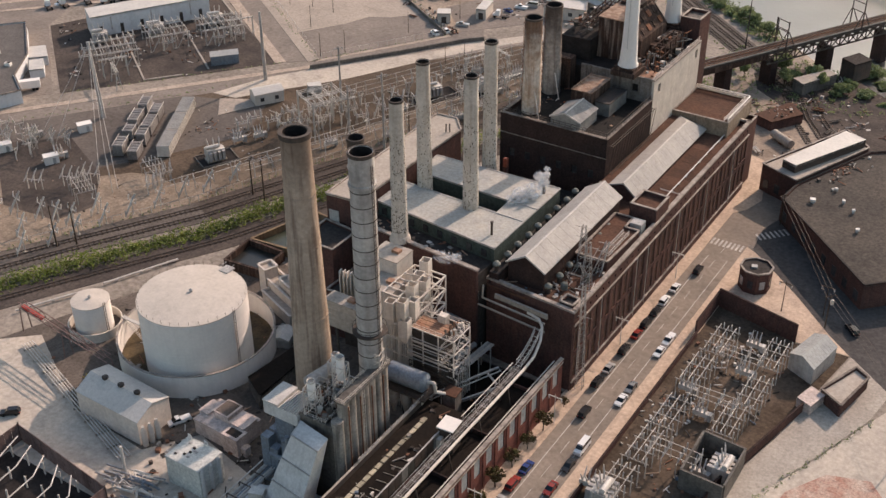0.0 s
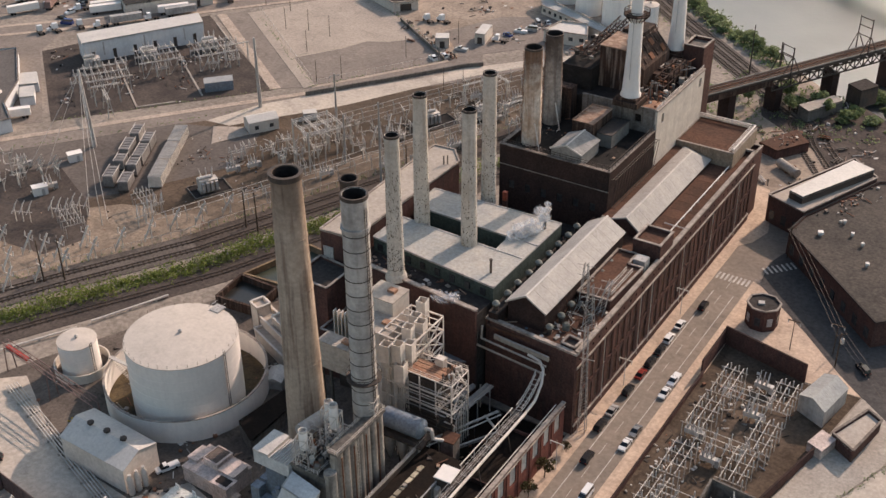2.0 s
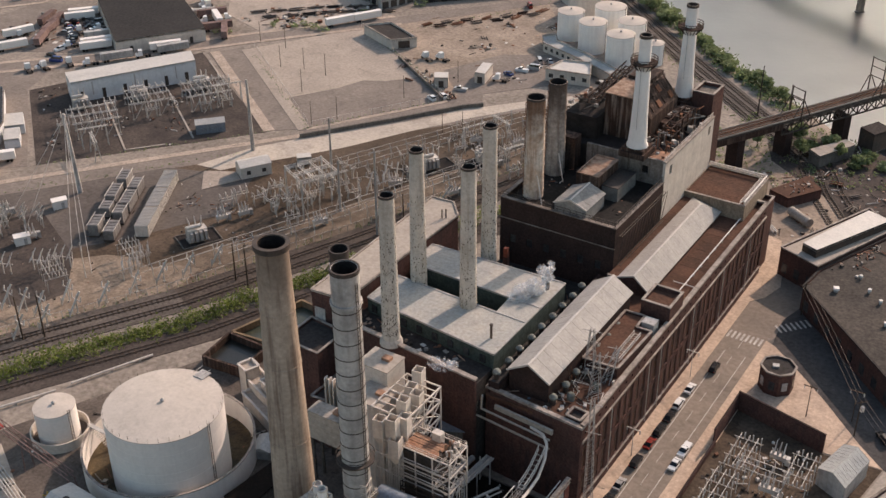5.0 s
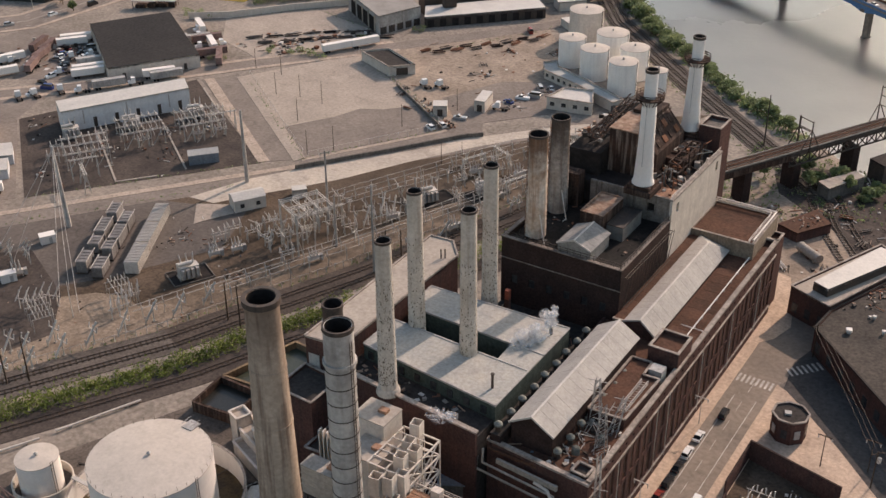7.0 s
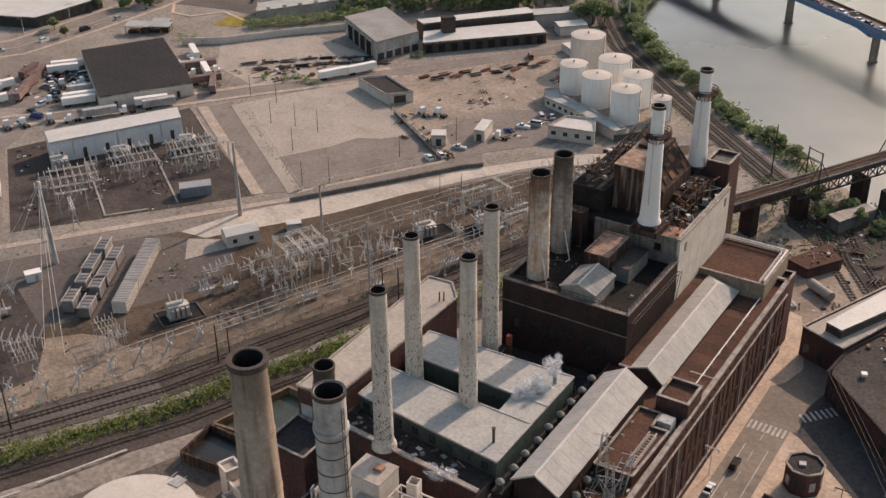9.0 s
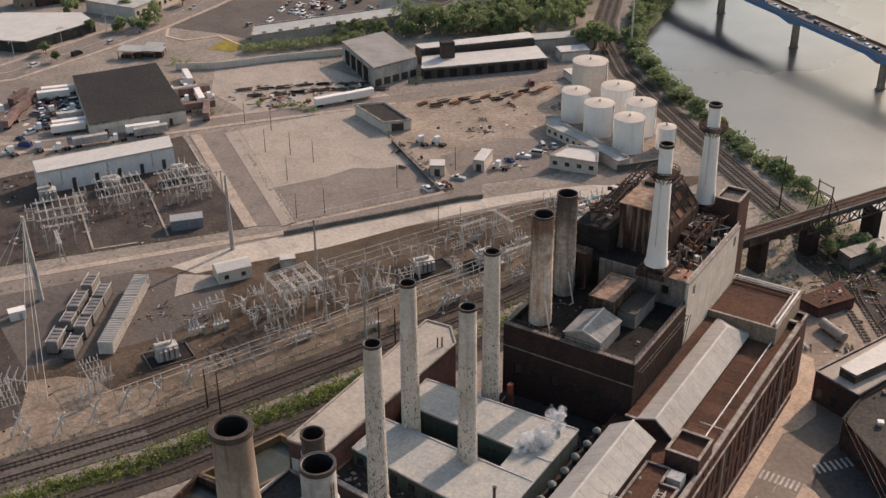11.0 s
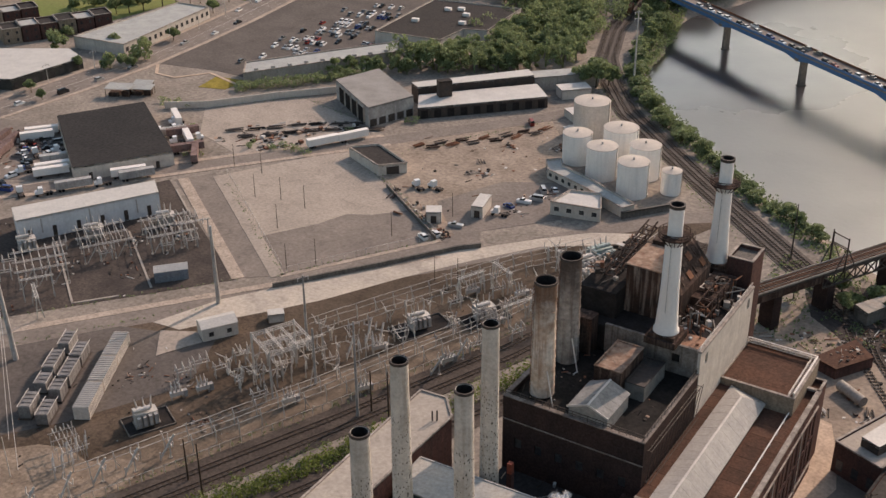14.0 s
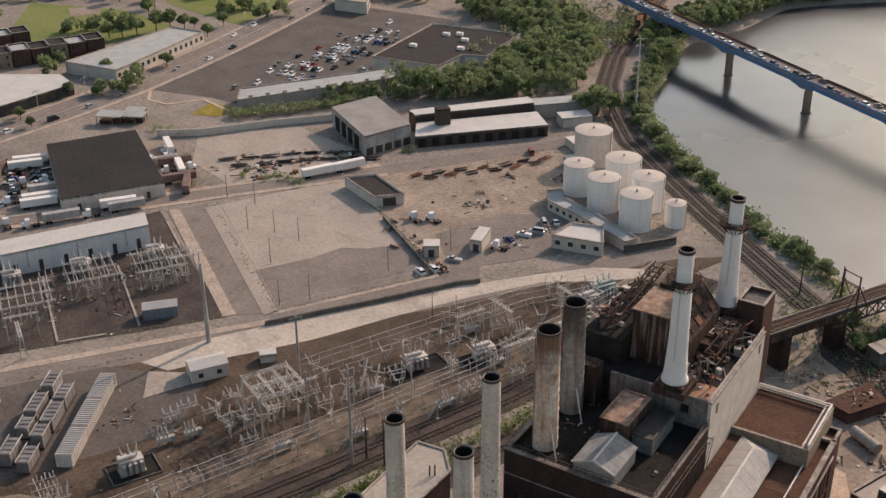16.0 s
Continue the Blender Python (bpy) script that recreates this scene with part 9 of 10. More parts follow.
for y in (150, 186, 222, 258):
    pole(-92.2, y, 9.0, 0.12, GALV, 1, "thin pale street light beside the brick hall", group="street light poles")
pole(-62, 258, 10, 0.14, WOOD_POLE, 1, "thin dark pole at the junction", group="street light poles")
pole(-52, 262, 10, 0.14, WOOD_POLE, 1, "thin dark pole at the junction", group="street light poles")


# ---- vehicles ----
def loft(mesh, prof, x0, x1, inset=0.0):
    """A side outline (y, z) pulled across from x0 to x1; the upper points lean in."""
    zs = [z for _, z in prof]
    lo, hi = min(zs), max(zs)
    n = len(prof)
    k = [inset * (z - lo) / (hi - lo) for _, z in prof]
    vs = [(x0 + i, y, z) for i, (y, z) in zip(k, prof)] + [(x1 - i, y, z) for i, (y, z) in zip(k, prof)]
    return mesh.add(vs, [tuple(range(n)), tuple(range(2 * n - 1, n - 1, -1))] + [(i, n + i, n + (i + 1) % n, (i + 1) % n) for i in range(n)])


def car(colour, kind="car", near=True):
    what = {"car": "sedan", "suv": "SUV", "van": "van", "pickup": "pickup truck"}[kind]
    th = thing("car", f"{colour} {what} standing on the asphalt", "car", 0, 0, 0, group="parked cars")
    h = {"car": 1.42, "suv": 1.75, "van": 2.35, "pickup": 1.8}[kind]
    l = {"car": 4.6, "suv": 4.8, "van": 5.6, "pickup": 5.6}[kind] / 2
    m = CAR_COLS[colour]
    b = 0.62 * h
    lo = 0.35 if near else 0.02
    body = [(-l, lo), (-l, b * 0.95), (-l + 0.15, b), (l - 1.2, b), (l - 0.1, b * 0.82), (l, b * 0.55), (l, lo)]
    part("body", loft(Mesh(), body, -0.92, 0.92, 0.08), m, th)
    if kind == "van":
        cab = [(-l + 0.08, b), (-l + 0.2, h), (l - 1.6, h), (l - 0.9, b)]
    elif kind == "pickup":
        cab = [(-0.3, b), (-0.1, h), (1.0, h), (1.7, b)]
    elif kind == "suv":
        cab = [(-l + 0.1, b), (-l + 0.4, h), (0.4, h), (1.1, b)]
    else:
        cab = [(-l + 0.5, b), (-l + 1.3, h), (0.3, h), (1.1, b)]
    part("window_band", loft(Mesh(), cab, -0.86, 0.86, 0.2), CAR_GLASS, th)
    roof = [(cab[1][0] - 0.05, h - 0.1), (cab[1][0] + 0.1, h + 0.03), (cab[2][0] - 0.1, h + 0.03), (cab[2][0] + 0.1, h - 0.1)]
    part("roof", loft(Mesh(), roof, -0.74, 0.74, 0.05), m, th)
    if not near:
        return th
    for s in (-1, 1):
        for y in (-l + 0.95, l - 0.95):
            part("wheel", Mesh().rod((s * 0.72, y, 0.33), (s * 0.95, y, 0.33), 0.33, 12), TYRE, th)
        part("headlight", Mesh().block(s * 0.65, l - 0.08, b * 0.6, 0.4, 0.12, 0.16), PANEL, th)
        part("tail_light", Mesh().block(s * 0.68, -l + 0.02, b * 0.7, 0.3, 0.1, 0.2), RED_PAINT, th)
    return th


FLEET = {}


def park(colour, kind, x, y, rz, z=0.07):
    m = pose(x, y, z, 0, 0, rz)
    near = y < 300 and x > -210
    key = colour, kind, near
    if key in FLEET:
        return copy_thing(FLEET[key], m)
    FLEET[key] = car(colour, kind, near)
    FLEET[key].matrix_basis = m
    return FLEET[key]


for c, k, x, y, rz in (("black", "suv", -88.2, 264.4, 2), ("white", "car", -90.2, 252.9, 0), ("white", "suv", -90.2, 245.6, 1), ("black", "car", -90.2, 239.6, 0), ("black", "suv", -90.1, 233.4, 0), ("red", "car", -90.2, 227.9, 0),
                       ("black", "suv", -90.2, 220.2, 1), ("silver", "car", -90.2, 211.2, 0), ("black", "suv", -90.2, 204.8, 0), ("black", "suv", -87.8, 193.0, 1), ("white", "pickup", -82.2, 230.0, 180), ("white", "car", -82.2, 224.0, 180),
                       ("grey", "car", -82.3, 207.2, 180), ("white", "car", -82.3, 201.6, 180), ("white", "van", -82.6, 181.6, 180), ("black", "car", -82.6, 174.8, 180), ("red", "car", -82.6, 166.2, 180), ("blue", "car", -90.3, 169.3, 0),
                       ("red", "suv", -90.3, 163.2, 0), ("silver", "car", -90.3, 156.6, 0), ("black", "car", -90.3, 149.8, 0), ("blue", "suv", -90.3, 142, 0), ("black", "suv", -82.6, 158, 180), ("white", "car", -82.6, 151, 180),
                       ("black", "car", -37.0, 240.5, 60), ("black", "suv", -43.5, 259.0, 45), ("black", "suv", -203.6, 120.4, 130), ("white", "pickup", -167.2, 139.6, 155)):
    park(c, k, x, y, rz)
rnd = random.Random(31)
cols = ["white", "white", "silver", "silver", "grey", "black", "white", "black", "silver", "grey", "white", "black", "blue", "white", "red"]
kinds = ["car", "car", "suv", "suv", "pickup", "van"]
for x, y, rz in ((-246.0, 372.5, 60), (-243.5, 376.5, 60), (-228.5, 428, 40), (-225, 431, 40), (-230, 416, 100), (-227, 420, 100), (-233, 410, 70), (-222, 439, 10), (-219.5, 441, 10), (-217, 443, 10), (-241, 386, 100)):
    park(rnd.choice(cols), rnd.choice(kinds), x, y, rz, 0.12)
for j, y0 in enumerate((488, 498, 510, 516, 528, 534, 545, 551, 562, 568, 583, 589, 604, 622)):
    for i in range(13):
        x = -440 + i * 3.0 + (j % 2) * 1.2
        core = -428 < x < -401 and 508 < y0 < 590
        if rnd.random() < (0.72 if core else 0.14) and x < -403 - (508 - y0) * (0.5 if y0 < 508 else 0):
            park(rnd.choice(["white", "silver", "white", *cols]), rnd.choice(kinds[:5]), x + rnd.uniform(-0.3, 0.3), y0 + 0.16 * (x + 420), 9 + 180 * (j % 2), 0.12)
for i in range(7):
    park(rnd.choice(cols), rnd.choice(kinds[:4]), -393 + i * 2.9, 545.4 - i * 1.1 - 3.5, 20, 0.12)
for x, y, d in along(AVENUE, 21):
    s = rnd.choice((-6.5, -3, 3, 6.5))
    park(rnd.choice(cols), rnd.choice(kinds), x + s * math.sin(radians(d)), y - s * math.cos(radians(d)), d - 90 + (180 if s < 0 else 0), 0.15)
park("red", "van", -265.4, 486.8, 40, 0.1)
f = frame_of(57)
for u in range(7):
    for v in range(5):
        if rnd.random() < 0.8:
            x, y = f(-415, 344, u * 4.6 + rnd.uniform(-1.2, 1.2), v * 4.4 + rnd.uniform(-1, 1))
            park(rnd.choice(cols), rnd.choice(kinds), x, y, 57 + rnd.choice((0, 20, 90, 100, 180)), 0.1)
for k in range(14):
    x, y = f(-396, 402, k * 0.5 - rnd.uniform(0, 38), rnd.uniform(-1.5, 6))
    park(rnd.choice(cols), rnd.choice(kinds), x + 8, y + 2, rnd.uniform(0, 180), 0.1)
for k in range(10):
    x, y = frame_of(-60)(-402, 316, -k * 6.5, rnd.uniform(-6, 3))
    park(rnd.choice(cols), rnd.choice(kinds), x, y, rnd.uniform(0, 360), 0.1)


def trailer(colour, l=13.5, look_of="white"):
    th = thing("semi_trailer", f"long {look_of} box trailer standing in a yard", "trailer", 0, 0, 0, group="parked trailers")
    part("box", Mesh().box(-1.3, 1.3, -l / 2, l / 2, 1.15, 4.0), colour, th)
    part("chassis", Mesh().box(-0.6, 0.6, -l / 2 + 0.3, l / 2 - 0.5, 0.85, 1.15), STEEL_DARK, th)
    for y in (-l / 2 + 1.4, -l / 2 + 2.7):
        for s in (-1, 1):
            part("wheel", Mesh().rod((s * 0.75, y, 0.5), (s * 1.25, y, 0.5), 0.5, 12), TYRE, th)
    for s in (-1, 1):
        part("landing_leg", Mesh().beam((s * 0.7, l / 2 - 3, 0), (s * 0.7, l / 2 - 3, 1.0), 0.16), STEEL_DARK, th)
    return th


put(trailer(WHITE), [(-346.5, 246.0, 140), (-327, 421, -30), (-320, 432.5, -30), (-372.4, 357, -36), (-435.5, 368.6, -38), (-433, 364, -38), (-440.7, 335.4, -20), (-430, 322.6, -30), (-401.7, 345, -38), (-398.5, 341.5, -38), (-377, 395, 53), (-398, 410, 53)], 0.1, 12)
put(trailer(STEEL, look_of="grey steel"), [(-388, 396, -38), (-407, 352, -38), (-381.5, 337.5, -36), (-368, 357, -36)], 0.1, 13)


put(trailer(FADED, look_of="faded rust-brown"), [(-432.4, 345.9, 20), (-426, 335.4, 30), (-437.5, 353.9, 20), (-443.5, 354, 25), (-363, 384, 40), (-370, 387, -36), (-384, 399, -36)], 0.1, 23)


def tractor():
    th = thing("truck", "white truck tractor with a dark chassis", "truck", 0, 0, 0, group="trucks")
    part("cab", loft(Mesh(), [(0.4, 1.0), (0.4, 3.3), (2.0, 3.3), (2.4, 2.0), (3.4, 1.8), (3.4, 1.0)], -1.15, 1.15, 0.1), CAR_COLS["white"], th)
    part("chassis", Mesh().box(-0.5, 0.5, -3.2, 3.2, 0.7, 1.0), STEEL_DARK, th)
    part("windscreen", Mesh().block(0, 2.24, 2.1, 1.9, 0.12, 0.9), CAR_GLASS, th)
    for y in (-2.4, -1.1, 2.6):
        for s in (-1, 1):
            part("wheel", Mesh().rod((s * 0.7, y, 0.5), (s * 1.2, y, 0.5), 0.5, 12), TYRE, th)
    return th


put(tractor(), [(-387, 328, 144), (-374.8, 346, 144), (-403.8, 309.3, 60), (-400.1, 314.7, 70), (-394.4, 323.0, 60), (-410, 338, 150), (-365, 386, 220), (-270, 406, 60), (-264, 409, 80), (-232, 402, 100), (-427, 336, 150), (-438, 334, 60), (-380, 392, 145), (-376, 398, 325), (-390, 402, 145), (-396, 408, 145), (-420, 352, 60), (-415, 360, 150)], 0.1, 14)


# heaps of pipes and scrap in the truck yards
def scrap(x, y, rz, l, n, seed, material):
    r = random.Random(seed)
    th = thing("pipe_pile", "pile of dark pipes and scrap on the ground", "scrap pile", x, y, 0.08, rz, group="piles of pipes")
    for k in range(n // 2):
        u, v, z = r.uniform(-l / 2, l / 2) * 0.3, r.uniform(-1.6, 1.6), 0.15 + r.random() * 0.7
        part("pipe", Mesh().rod((u - l * 0.35, v, z), (u + l * 0.35, v + r.uniform(-0.5, 0.5), z), 0.22, 6), material, th)


k = 0
for x, y, d in along([(-366, 410), (-340, 436), (-318, 450)], 4.5):
    scrap(x - 3 + 6 * (k % 2), y + 4 - 5 * (k % 2), d, 9, 12, k, (STEEL_DARK, STEEL_DARK, SOOT)[k % 3])
    k += 1
for x, y, d in along([(-300, 446), (-276, 472), (-262, 492)], 4.6):
    scrap(x + 7 + (k % 2) * 2, y - 4 - (k % 2) * 3, d + 12 * (k % 3), 7, 14, k, (CASING, STEEL_DARK, RUST)[k % 3])
    k += 1
for x, y in ((-274, 394), (-262, 440), (-264, 384)):
    scrap(x, y, 37 * k, 5, 6, k, (CASING, STEEL_DARK, RUST)[k % 3])
    k += 1
for x, y in ((-98, 352), (-92, 346), (-108, 366), (-112, 345), (-86, 366), (-104, 340), (-95, 380), (-88, 376)):
    scrap(x + 4, y + 2, 50 * k, 6, 8, k, (RUST, STEEL_DARK, GALV)[k % 3])
    k += 1

th = thing("overhead_line", "three thin wires between dark street poles", "power line", -50, 257, 0)
for k in (-0.9, 0.0, 0.9):
    part("wire", Mesh().pipe([(-27 + k, 44 + k, 10.2), (-13 + k, 22 + k, 9.7), (0 + k, 0 + k, 10.2), (14 + k, -16 + k, 9.6), (30 + k, -36 + k, 10.2)], 0.05, 5), STEEL_DARK, th)
for x, y in ((-27, 44), (0, 0), (30, -36)):
    part("pole", Mesh().rod((x, y, 0), (x, y, 10.6), 0.17, 8), WOOD_POLE, th)
    part("cross_arm", Mesh().beam((x - 1.2, y - 1.2, 10.1), (x + 1.2, y + 1.2, 10.1), 0.16), WOOD_POLE, th)
part("pole_transformer", Mesh().lathe(0.6, -0.4, [(0.5, 8.0), (0.5, 9.3), (0.3, 9.5)], 12), GALV, th)


# ---- railway viaduct over the yard ----
def viaduct():
    x0, y0, L = -137.0, 357.0, 150.0
    th = thing("railway_viaduct", "dark steel railway viaduct on lattice trusses and heavy piers", "bridge", x0, y0, 0, 61.5)
    part("deck", Mesh().box(0, L, -2.6, 2.6, 13.3, 14.0), STEEL_DARK, th)
    for s in (-1.5, -0.1, 0.6, 2.0):
        part("rail", Mesh().beam((0, s, 14.15), (L, s, 14.15), 0.14, 0.22), RUST, th)
    ties = Mesh()
    for k in range(int(L / 1.3)):
        ties.box(k * 1.3, k * 1.3 + 0.5, -2.4, 2.4, 14.0, 14.1)
    tagged(part("sleeper_bed", ties, WOOD_POLE, th), kind="stuff")
    for s in (-2.6, 2.6):
        part("parapet", Mesh().box(0, L, s - 0.1, s + 0.1, 14.0, 14.5), CONC, th)
        part("girder", Mesh().box(0, 42, s - 0.25, s + 0.25, 11.2, 13.3), CASING, th, "rust-brown plate girder")
        part("chord", Mesh().beam((42, s, 13.1), (L, s, 13.1), 0.4, 0.5), STEEL_DARK, th)
        part("chord", Mesh().beam((42, s, 9.0), (L, s, 9.0), 0.4, 0.5), STEEL_DARK, th)
        for k in range(int((L - 42) / 4.5)):
            u = 42 + k * 4.5
            part("truss_panel", Mesh().beam((u, s, 9.0), (u + 4.5, s, 13.1), 0.3).beam((u, s, 13.1), (u + 4.5, s, 9.0), 0.3).beam((u, s, 9.0), (u, s, 13.1), 0.3), STEEL_DARK, th)
    for u in (3, 24, 46, 74, 104, 136):
        part("pier", Mesh().block(u, 0, -6, 3.2, 5.4, 17.0 if u < 42 else 14.8), BRICK_SOOT_SHADE, th)
    for u, h in ((50, 10), (88, 13)):
        for s in (-3, 3):
            part("mast", Mesh().beam((u, s, 13), (u, s, 14 + h), 0.32), STEEL_DARK, th)
            part("strut", Mesh().beam((u - 4, s, 14), (u - 0.5, s, 20), 0.25), STEEL_DARK, th)
            part("strut", Mesh().beam((u + 4, s, 14), (u + 0.5, s, 20), 0.25), STEEL_DARK, th)
        for z in (20, 14 + h - 0.4, 14 + h - 3.5):
            part("cross_beam", Mesh().beam((u, -3, z), (u, 3, z), 0.25), STEEL_DARK, th)
    return th


viaduct()
house("pump_house", "dark square pump house beside the viaduct", "hut", [(-94, 418), (-88, 414), (-84, 422), (-90, 426)], 7.0, STEEL_DARK, ROOF_DARK)
house("low_shed", "low tan-roofed concrete shed below the viaduct", "shed", [(-105, 396.1), (-100.3, 392.6), (-92.6, 408.0), (-96.6, 410.6)], 4.6, CONC_DARK, ROOF_TAN)
th = thing("yard_tank", "pale horizontal tank lying in the work yard", "tank", -94.0, 352.6, 0.05, -34)
part("shell", Mesh().rod((-4.6, 0, 1.7), (4.6, 0, 1.7), 1.5, 20), CONC, th, smooth=True)
for u in (-3, 3):
    part("saddle", Mesh().block(u, 0, 0, 0.6, 2.4, 0.9), CONC, th)
th = thing("skip", "blue steel skip in the work yard", "skip", -112, 336.5, 0.05, 30)
part("body", Mesh().add([(-3, -1.3, 0), (2.2, -1.3, 0), (2.2, 1.3, 0), (-3, 1.3, 0), (-3.4, -1.5, 2.2), (3.2, -1.5, 2.2), (3.2, 1.5, 2.2), (-3.4, 1.5, 2.2)], [(3, 2, 1, 0), (4, 5, 6, 7), (0, 1, 5, 4), (1, 2, 6, 5), (2, 3, 7, 6), (3, 0, 4, 7)]), mat("skip_blue", (0.05, 0.11, 0.24), 0.6), th)


# ---- blue road bridge over the river ----
def road_bridge():
    x0, y0 = -338.0, 702.4
    th = thing("road_bridge", "blue steel girder road bridge with traffic over the river", "bridge", x0, y0, 0, -34.9)
    L = 620.0
    part("deck", Mesh().box(0, L, 2.8, 11.6, 12.6, 13.4), ASPHALT, th)
    for s in (2.8, 11.6):
        part("girder", Mesh().box(0, L, s - 0.25, s + 0.25, 10.9, 12.6), BLUE, th)
        part("railing", Mesh().box(0, L, s - 0.12, s + 0.12, 13.4, 14.4), BLUE if s < 5 else RUST, th)
    u = 60.0
    for k in range(9):
        part("pier_column", Mesh().block(u, 7.2, -8, 1.7, 3.4, 17.6).block(u, 7.2, -8, 2.3, 4.2, 5.2), CONC_DARK, th)
        part("pier_cap", Mesh().block(u, 7.2, 9.4, 2.8, 9.4, 1.5), CONC_DARK, th)
        for s in (2.8, 11.6):
            part("haunch", Mesh().add([(u - 9, s - 0.26, 11.0), (u + 9, s - 0.26, 11.0), (u + 1.4, s - 0.26, 9.5), (u - 1.4, s - 0.26, 9.5), (u - 9, s + 0.26, 11.0), (u + 9, s + 0.26, 11.0), (u + 1.4, s + 0.26, 9.5), (u - 1.4, s + 0.26, 9.5)],
                                      [(3, 2, 1, 0), (4, 5, 6, 7), (0, 1, 5, 4), (1, 2, 6, 5), (2, 3, 7, 6), (3, 0, 4, 7)]), BLUE, th)
        u += 61.0
    r = random.Random(5)
    g = frame_of(-34.9)
    for k in range(34):
        for s in (5.0, 9.4):
            if r.random() < (0.8 if s < 7 else 0.25):
                x, y = g(x0, y0, 26 + k * 8.2 + r.uniform(-2, 2), s)
                park(r.choice(cols), r.choice(kinds[:4]), x, y, -34.9 + (90 if s > 7 else -90), 13.42)


road_bridge()
th = thing("bridge_sign", "dark overhead sign board on two posts at the bridge end", "sign", -316, 712, 0, -34.6)
part("board", Mesh().box(-7, 7, -0.3, 0.3, 15, 18.6), STEEL_DARK, th)
for u in (-6.4, 6.4):
    part("post", Mesh().beam((u, 0.5, 0), (u, 0.5, 18), 0.4), GALV, th)
part("panel", Mesh().box(-6.4, -0.4, -0.36, -0.3, 15.4, 18.2).box(0.4, 6.4, -0.36, -0.3, 15.4, 18.2), mat("sign_green", (0.02, 0.07, 0.05), 0.5), th)
BOXCAR = thing("rail_wagon", "rusty red railway wagon on the riverside line", "rail wagon", -306, 690, 0.5, 105, group="rail wagons")
part("body", Mesh().box(-6, 6, -1.5, 1.5, 1.0, 4.0), RUST, BOXCAR)
part("chassis", Mesh().box(-6.2, 6.2, -1.2, 1.2, 0.6, 1.0), STEEL_DARK, BOXCAR)
for u in (-4.5, -3, 3, 4.5):
    part("wheelset", Mesh().rod((u, -0.8, 0.42), (u, 0.8, 0.42), 0.45, 10), STEEL_DARK, BOXCAR)
for x, y, rz in ((-309, 706, 102), (-299.5, 664, 106), (-313, 722, 100), (-317, 738, 100), (-303, 716, 100)):
    copy_thing(BOXCAR, pose(x, y, 0.5, 0, 0, rz))


# ---- trees and shrubs ----
def within(poly, x, y):
    hit = False
    for (x0, y0), (x1, y1) in zip(poly, poly[1:] + poly[:1]):
        if (y0 > y) != (y1 > y) and x < (x1 - x0) * (y - y0) / (y1 - y0) + x0:
            hit = not hit
    return hit


def leaf_cloud(mesh, cx, cy, cz, rx, ry, rz, n, size, r):
    for _ in range(n):
        while True:
            a, b, c = r.uniform(-1, 1), r.uniform(-1, 1), r.uniform(-1, 1)
            d = a * a + b * b + c * c
            if 0.25 < d < 1:
                break
        p = Vector((cx + a * rx, cy + b * ry, cz + c * rz))
        u = Vector((r.gauss(0, 1), r.gauss(0, 1), r.gauss(0, 1))).normalized()
        w = u.cross(Vector((r.gauss(0, 1), r.gauss(0, 1), r.gauss(0, 1)))).normalized()
        s = size * r.uniform(0.5, 1.2)
        mesh.add([p + u * s, p + w * s * 0.7, p - u * s, p - w * s * 0.7], [(0, 1, 2, 3)])


def tree(h, rad, seed, material, leaf=0.7, n=105):
    r = random.Random(seed)
    th = thing("tree", "leafy green deciduous tree with an uneven crown", "tree", 0, 0, 0, group="trees")
    tm = Mesh().rod((0, 0, 0), (0.2, 0.1, h * 0.5), 0.045 * h * 0.6, 8, 0.03 * h * 0.5)
    cm = Mesh()
    for k in range(9):
        a, e = r.uniform(0, 2 * math.pi), r.uniform(0.15, 1.0)
        rr = rad * r.uniform(0.3, 0.72)
        p = (rr * math.cos(a), rr * math.sin(a), h * (0.42 + 0.42 * e * (1 - 0.35 * rr / rad)))
        tm.rod((0.1, 0.05, h * r.uniform(0.25, 0.45)), p, 0.012 * h, 6, 0.005 * h)
        q = rad * r.uniform(0.34, 0.56)
        leaf_cloud(cm, *p, q, q, q * 0.8, n, leaf, r)
    leaf_cloud(cm, 0, 0, h * 0.8, rad * 0.5, rad * 0.5, h * 0.17, n, leaf, r)
    part("trunk", tm, BARK, th)
    part("crown", cm, material, th)
    return th


protos = [tree(11, 4.6, 1, LEAF_DARK), tree(13, 5.6, 2, LEAF_DARK), tree(9, 4.4, 3, LEAF), tree(12, 5.0, 4, LEAF)]
rnd = random.Random(77)
spots = []
for x, y, d in along([(-128, 443), (-160, 466), (-197, 501), (-232, 536), (-252, 566), (-262, 600), (-272, 640)], 4.0):
    spots.append((x + rnd.uniform(-4, 1), y + rnd.uniform(-3, 2), rnd.uniform(0.5, 0.72) if y < 500 else rnd.uniform(0.6, 1.0)))
for x, y, d in along([(-270, 636), (-284, 690), (-272, 740), (-244, 790), (-200, 850)], 5.0):
    for k in range(2):
        spots.append((x + rnd.uniform(-14, 2), y + rnd.uniform(-6, 6), rnd.uniform(0.7, 1.3)))
